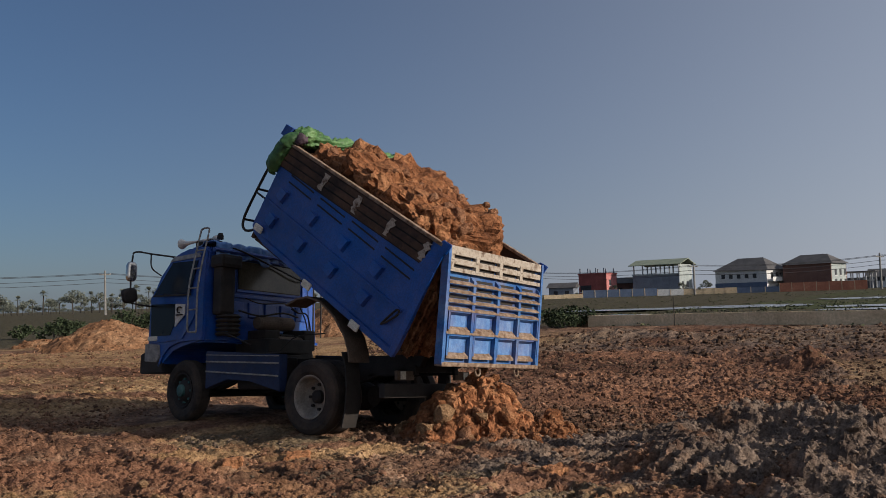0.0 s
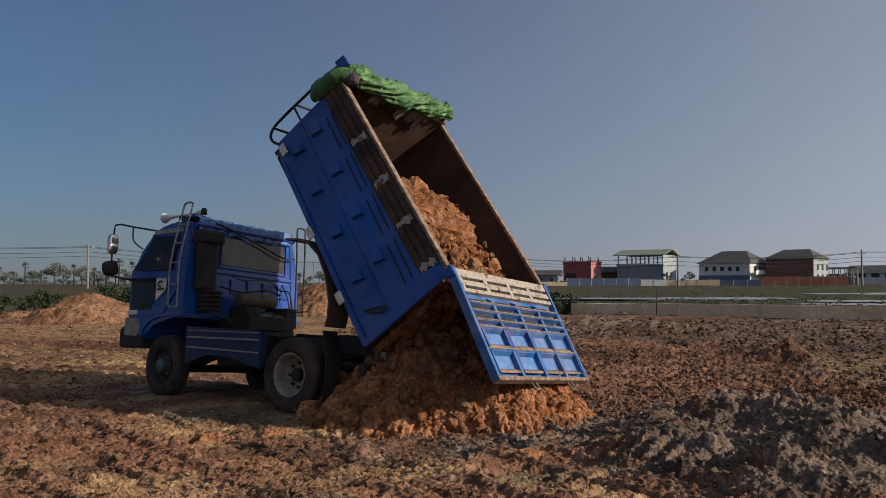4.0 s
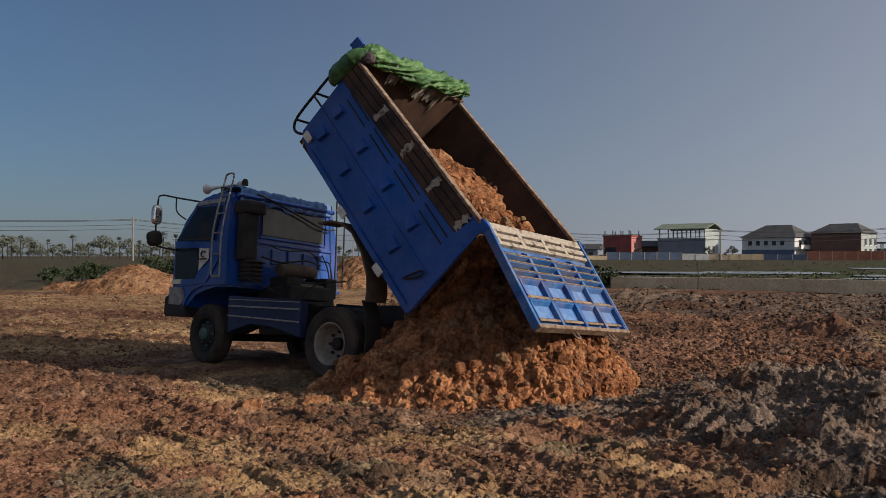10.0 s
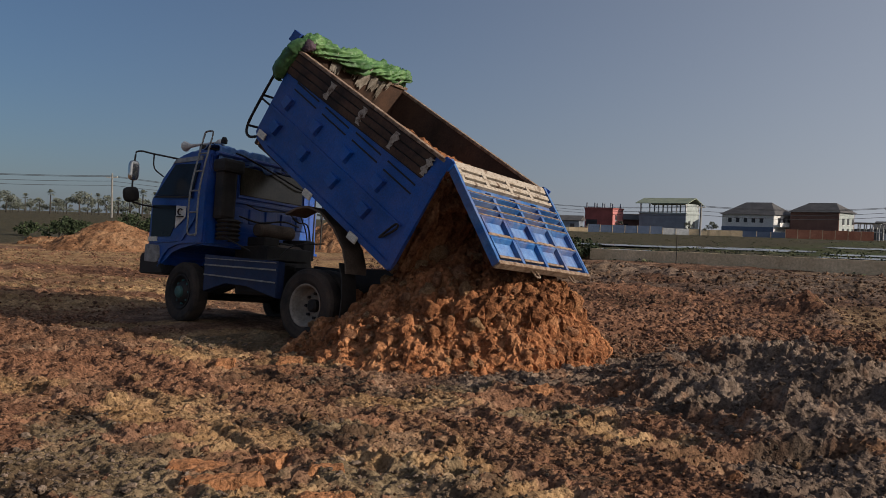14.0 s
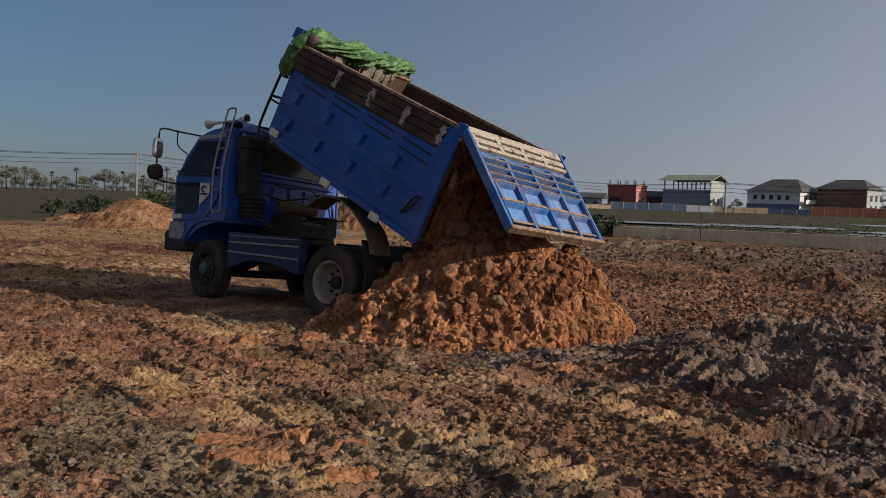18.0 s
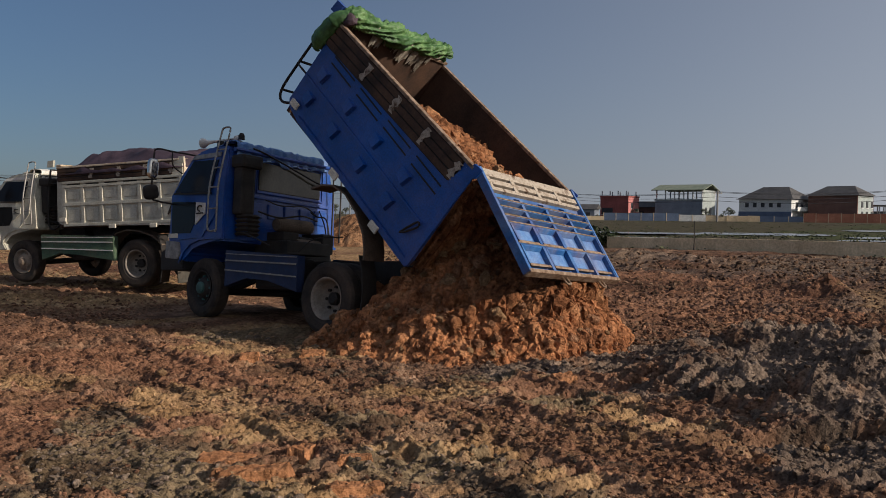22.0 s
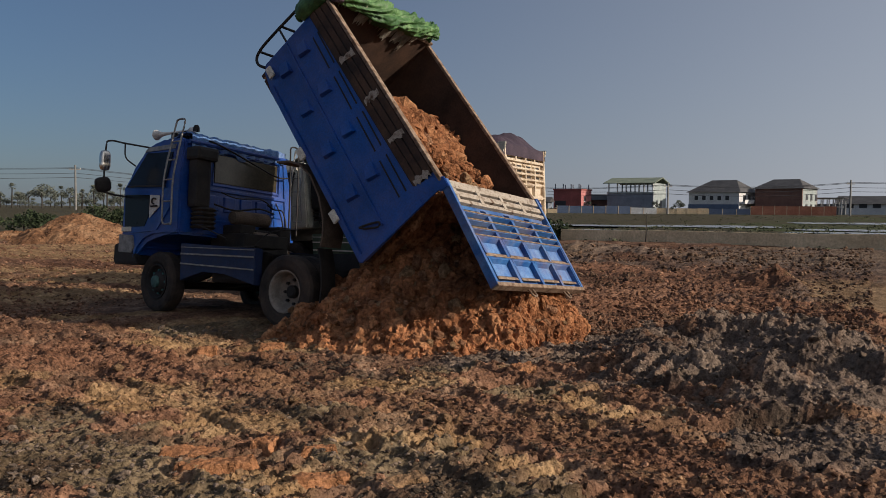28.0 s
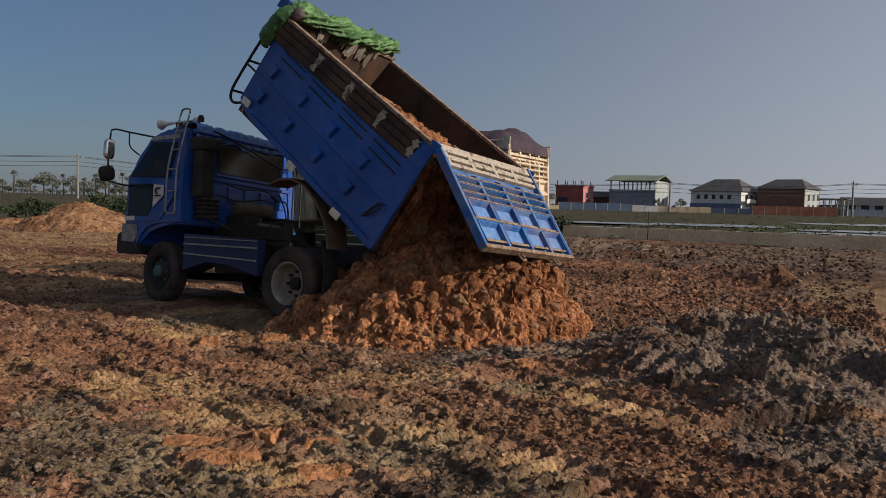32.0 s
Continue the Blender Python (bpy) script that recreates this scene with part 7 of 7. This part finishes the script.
SALOON = [(-2.2, 0.35), (-2.25, 0.75), (-2.1, 0.95), (-1.2, 1.02), (-0.55, 1.45), (0.75, 1.47), (1.5, 1.05), (2.15, 0.95), (2.25, 0.5), (2.2, 0.32)]
PICKUP = [(-2.5, 0.4), (-2.5, 1.0), (-1.6, 1.08), (-1.1, 1.7), (0.3, 1.72), (0.5, 1.12), (2.5, 1.12), (2.5, 0.45)]
far_cars = [far_car("small white saloon car driving along the far road", SALOON, ((-0.5, 0.1, 1.06, 1.38), (0.18, 0.85, 1.06, 1.38)), 4.5),
            far_car("white saloon car following along the far road", SALOON, ((-0.5, 0.1, 1.06, 1.38), (0.18, 0.85, 1.06, 1.38)), 4.5),
            far_car("white pickup driving along the far road", PICKUP, ((-1.0, -0.35, 1.15, 1.6), (-0.28, 0.25, 1.15, 1.6)), 5.0)]


# ---- what moves ----
BED = [
    (0, 33.30),
    (0.5, 35.48),
    (1, 38.21),
    (1.5, 41.08),
    (2, 44.20),
    (2.5, 47.53),
    (3, 50.27),
    (3.5, 53.41),
    (5.5, 58.26),
    (6, 57.99),
    (6.5, 57.89),
    (7, 57.86),
    (7.5, 56.39),
    (8, 54.60),
    (8.5, 53.00),
    (9, 52.10),
    (9.5, 49.87),
    (10, 48.25),
    (10.5, 46.60),
    (11, 44.85),
    (11.5, 43.11),
    (12, 41.22),
    (12.5, 39.44),
    (13, 37.65),
    (13.5, 35.42),
    (14, 33.08),
    (14.5, 31.10),
    (16.5, 25.07),
    (17, 24.99),
    (17.5, 24.94),
    (18, 25.65),
    (18.5, 27.09),
    (19, 29.02),
    (19.5, 31.45),
    (20, 33.84),
    (20.5, 36.05),
    (21, 38.39),
    (21.5, 40.51),
    (22, 42.79),
    (22.5, 45.08),
    (23, 46.84),
    (23.5, 49.99),
    (24, 52.85),
    (24.5, 55.29),
    (25, 55.43),
    (25.5, 55.46),
    (27.5, 55.44),
    (28, 52.69),
    (28.5, 51.27),
    (29, 49.23),
    (29.5, 47.31),
    (30, 45.34),
    (30.5, 43.21),
    (31, 41.23),
    (31.5, 39.25),
    (32, 36.83),
]
GATE = [(0, -6), (0.5, -5), (0.8, 0), (1, 8), (1.5, 15), (2, 23), (3, 25.5), (3.5, 26.5), (5.5, 30), (6, 31.5), (32, 31)]
TRUCK_POSE = pose(0, 0, 0.46, -5.775, -2.55, 0)
PIVOT = Vector((1.12, 0, 0.745))
# the cream lorry: seconds, x, y of the rear axle's middle, heading in degrees
REVERSE = [(0, -21.0, -6.1, 31), (13.5, -21.0, -6.1, 31), (16.5, -16.6, -3.4, 31), (19, -12.48, -0.84, 31), (20.5, -10.2, 0.48, 29.5), (21.5, -8.5, 1.37, 22.5), (22.5, -6.70, 2.08, 13), (24, -4.15, 2.85, 12),
           (25.5, -2.0, 3.45, 11.5), (27, -0.65, 3.86, 11.2), (27.5, -0.51, 3.9, 11.2), (32, -0.51, 3.9, 11.2)]


def between(rows, t, n=1):
    ts = [r[0] for r in rows]
    return float(np.interp(t, ts, [r[n] for r in rows]))


def bed_pose(t):
    return pose(*PIVOT, 0, between(BED, t), 0)


def motions():
    blue_truck.matrix_basis = TRUCK_POSE
    times = [t for t, _ in BED]
    walk(blue_bed, [(t, bed_pose(t)) for t in times])
    gate_times = sorted(set(times) | {t for t, _ in GATE})
    walk(blue_gate, [(t, Matrix.Translation(bed_pose(t) @ Vector((0.43, 0, 1.462))) @ pose(0, 0, 0, 0, -between(GATE, t), 0)) for t in gate_times])
    for ob in (load, tarp, rag):
        walk(ob, [(t, TRUCK_POSE @ bed_pose(t)) for t in times])
    # masses that slide down the body, then drop behind it and lie buried in the heap
    for ob, rows, drops in ((slide_1, ((0, -0.62, 1.19), (0.5, -0.34, 1.14), (1.0, 0.08, 1.0), (1.5, 0.55, 0.75)), ((2.0, 2.15, 0.1, 0.35), (2.6, 2.0, 0.1, -0.3), (32, 2.0, 0.1, -0.3))),
                            (slide_2, ((0, -1.40, 1.30), (0.9, -1.10, 1.28), (1.3, -0.80, 1.18), (1.7, -0.35, 0.98), (2.1, 0.15, 0.85), (2.6, 0.55, 0.6)), ((3.1, 2.0, 0.1, 0.2), (3.6, 1.9, 0.1, -0.3), (32, 1.9, 0.1, -0.3))),
                            (slide_3, ((0, -1.98, 1.02), (1.0, -1.95, 1.0), (1.3, -1.90, 0.95), (1.6, -1.75, 0.90), (2.0, -1.5, 0.80), (2.4, -1.30, 0.72), (2.8, -1.15, 0.62), (3.2, -1.06, 0.52), (3.5, -1.0, 0.47), (5.5, -0.95, 0.42)), ())):
        keys = []
        for t in sorted({r[0] for r in rows} | {t for t in times if t <= rows[-1][0]}):
            keys.append((t, TRUCK_POSE @ bed_pose(t) @ pose(between(rows, t, 1), 0, between(rows, t, 2))))
        if drops:
            keys += [(t, pose(x, y, z, 0, 50, 0)) for t, x, y, z in drops]
        else:
            keys += [(t, TRUCK_POSE @ bed_pose(t) @ pose(rows[-1][1], 0, rows[-1][2])) for t in times if t > rows[-1][0]]
        walk(ob, keys)
    walk(heap, [(t, pose(0, 0, z)) for t, z in ((0, -0.98), (0.8, -0.92), (1.2, -0.74), (1.6, -0.56), (2.2, -0.44), (3.0, -0.30), (3.5, -0.23), (5.5, -0.11), (7, -0.07), (10, 0.0), (32, 0.0))])
    walk(front_heap, [(t, pose(0, 0, z)) for t, z in ((0, -0.85), (0.8, -0.76), (1.6, -0.58), (3, -0.50), (6, -0.40), (9, -0.22), (12, -0.04), (14.5, 0.0), (32, 0.0))])
    for c, t0, y, x, z, fx, fy, turn in falling:
        keys = [(t, TRUCK_POSE @ bed_pose(t) @ pose(x, y, z, turn, 20, 0)) for t in sorted({0.0, t0} | {q for q in times if q < t0 - 0.2})]
        lip = TRUCK_POSE @ bed_pose(t0 + 0.4) @ pose(0.55, y, 0.55, turn + 40, 60, 0)
        wx, wy = min(fx, 2.15), y + fy * 0.6
        wz = float(heap_a(np.array([wx]), np.array([wy]))[0])
        wz = max(wz, drop(wx, wy)) + 0.05
        if t0 < 2:
            wz -= 0.1
        keys += [(t0 + 0.4, lip), (t0 + 0.8, pose(wx, wy, wz, turn + 90, 80, 30)), (t0 + 1.1, pose(wx + 0.06, wy, wz - 0.02, turn + 110, 95, 40)), (32, pose(wx + 0.06, wy, wz - 0.02, turn + 110, 95, 40))]
        walk(c, keys)
    # cars pass on the far road
    for car, rows in zip(far_cars, (((0, 280), (1, 161), (2, 42), (3, -77), (5.5, -375), (32, -375)), ((0, 400), (1, 289), (2, 170), (3, 51), (3.5, -9), (5.5, -247), (32, -247)), ((0, -380), (20, -380), (23, -63), (24, 43), (25, 149), (27, 361), (32, 361)))):
        keys = []
        for (t, px), (_, p2) in zip(rows, rows[1:] + ((33, 0),)):
            x, y, z = spot(px, 300)
            keys.append((t, pose(x, y, z - 0.02, 0, 0, 36 if car is not far_cars[2] else 216)))
        walk(car, keys)
    # the cream lorry backs in behind
    rows = [(t, pose(x, y, 0.64, 0, -2.6, a)) for t, x, y, a in REVERSE]
    walk(cream_truck, rows)
    walk(cover, [(t, m @ pose(0.85, 0, 0.78)) for t, m in rows])
    roll = [0.0]
    for (_, x0, y0, _), (_, x1, y1, _) in zip(REVERSE, REVERSE[1:]):
        roll.append(roll[-1] + math.degrees(math.hypot(x1 - x0, y1 - y0) / 0.5))
    fine = [0.0, 13.5] + [13.75 + 0.25 * k for k in range(56)] + [32.0]
    for w in cream_wheels:
        home = w.matrix_basis.copy()
        walk(w, [(t, home @ pose(0, 0, 0, 0, between([(r[0], q) for r, q in zip(REVERSE, roll)], t), 0)) for t in fine])


motions()
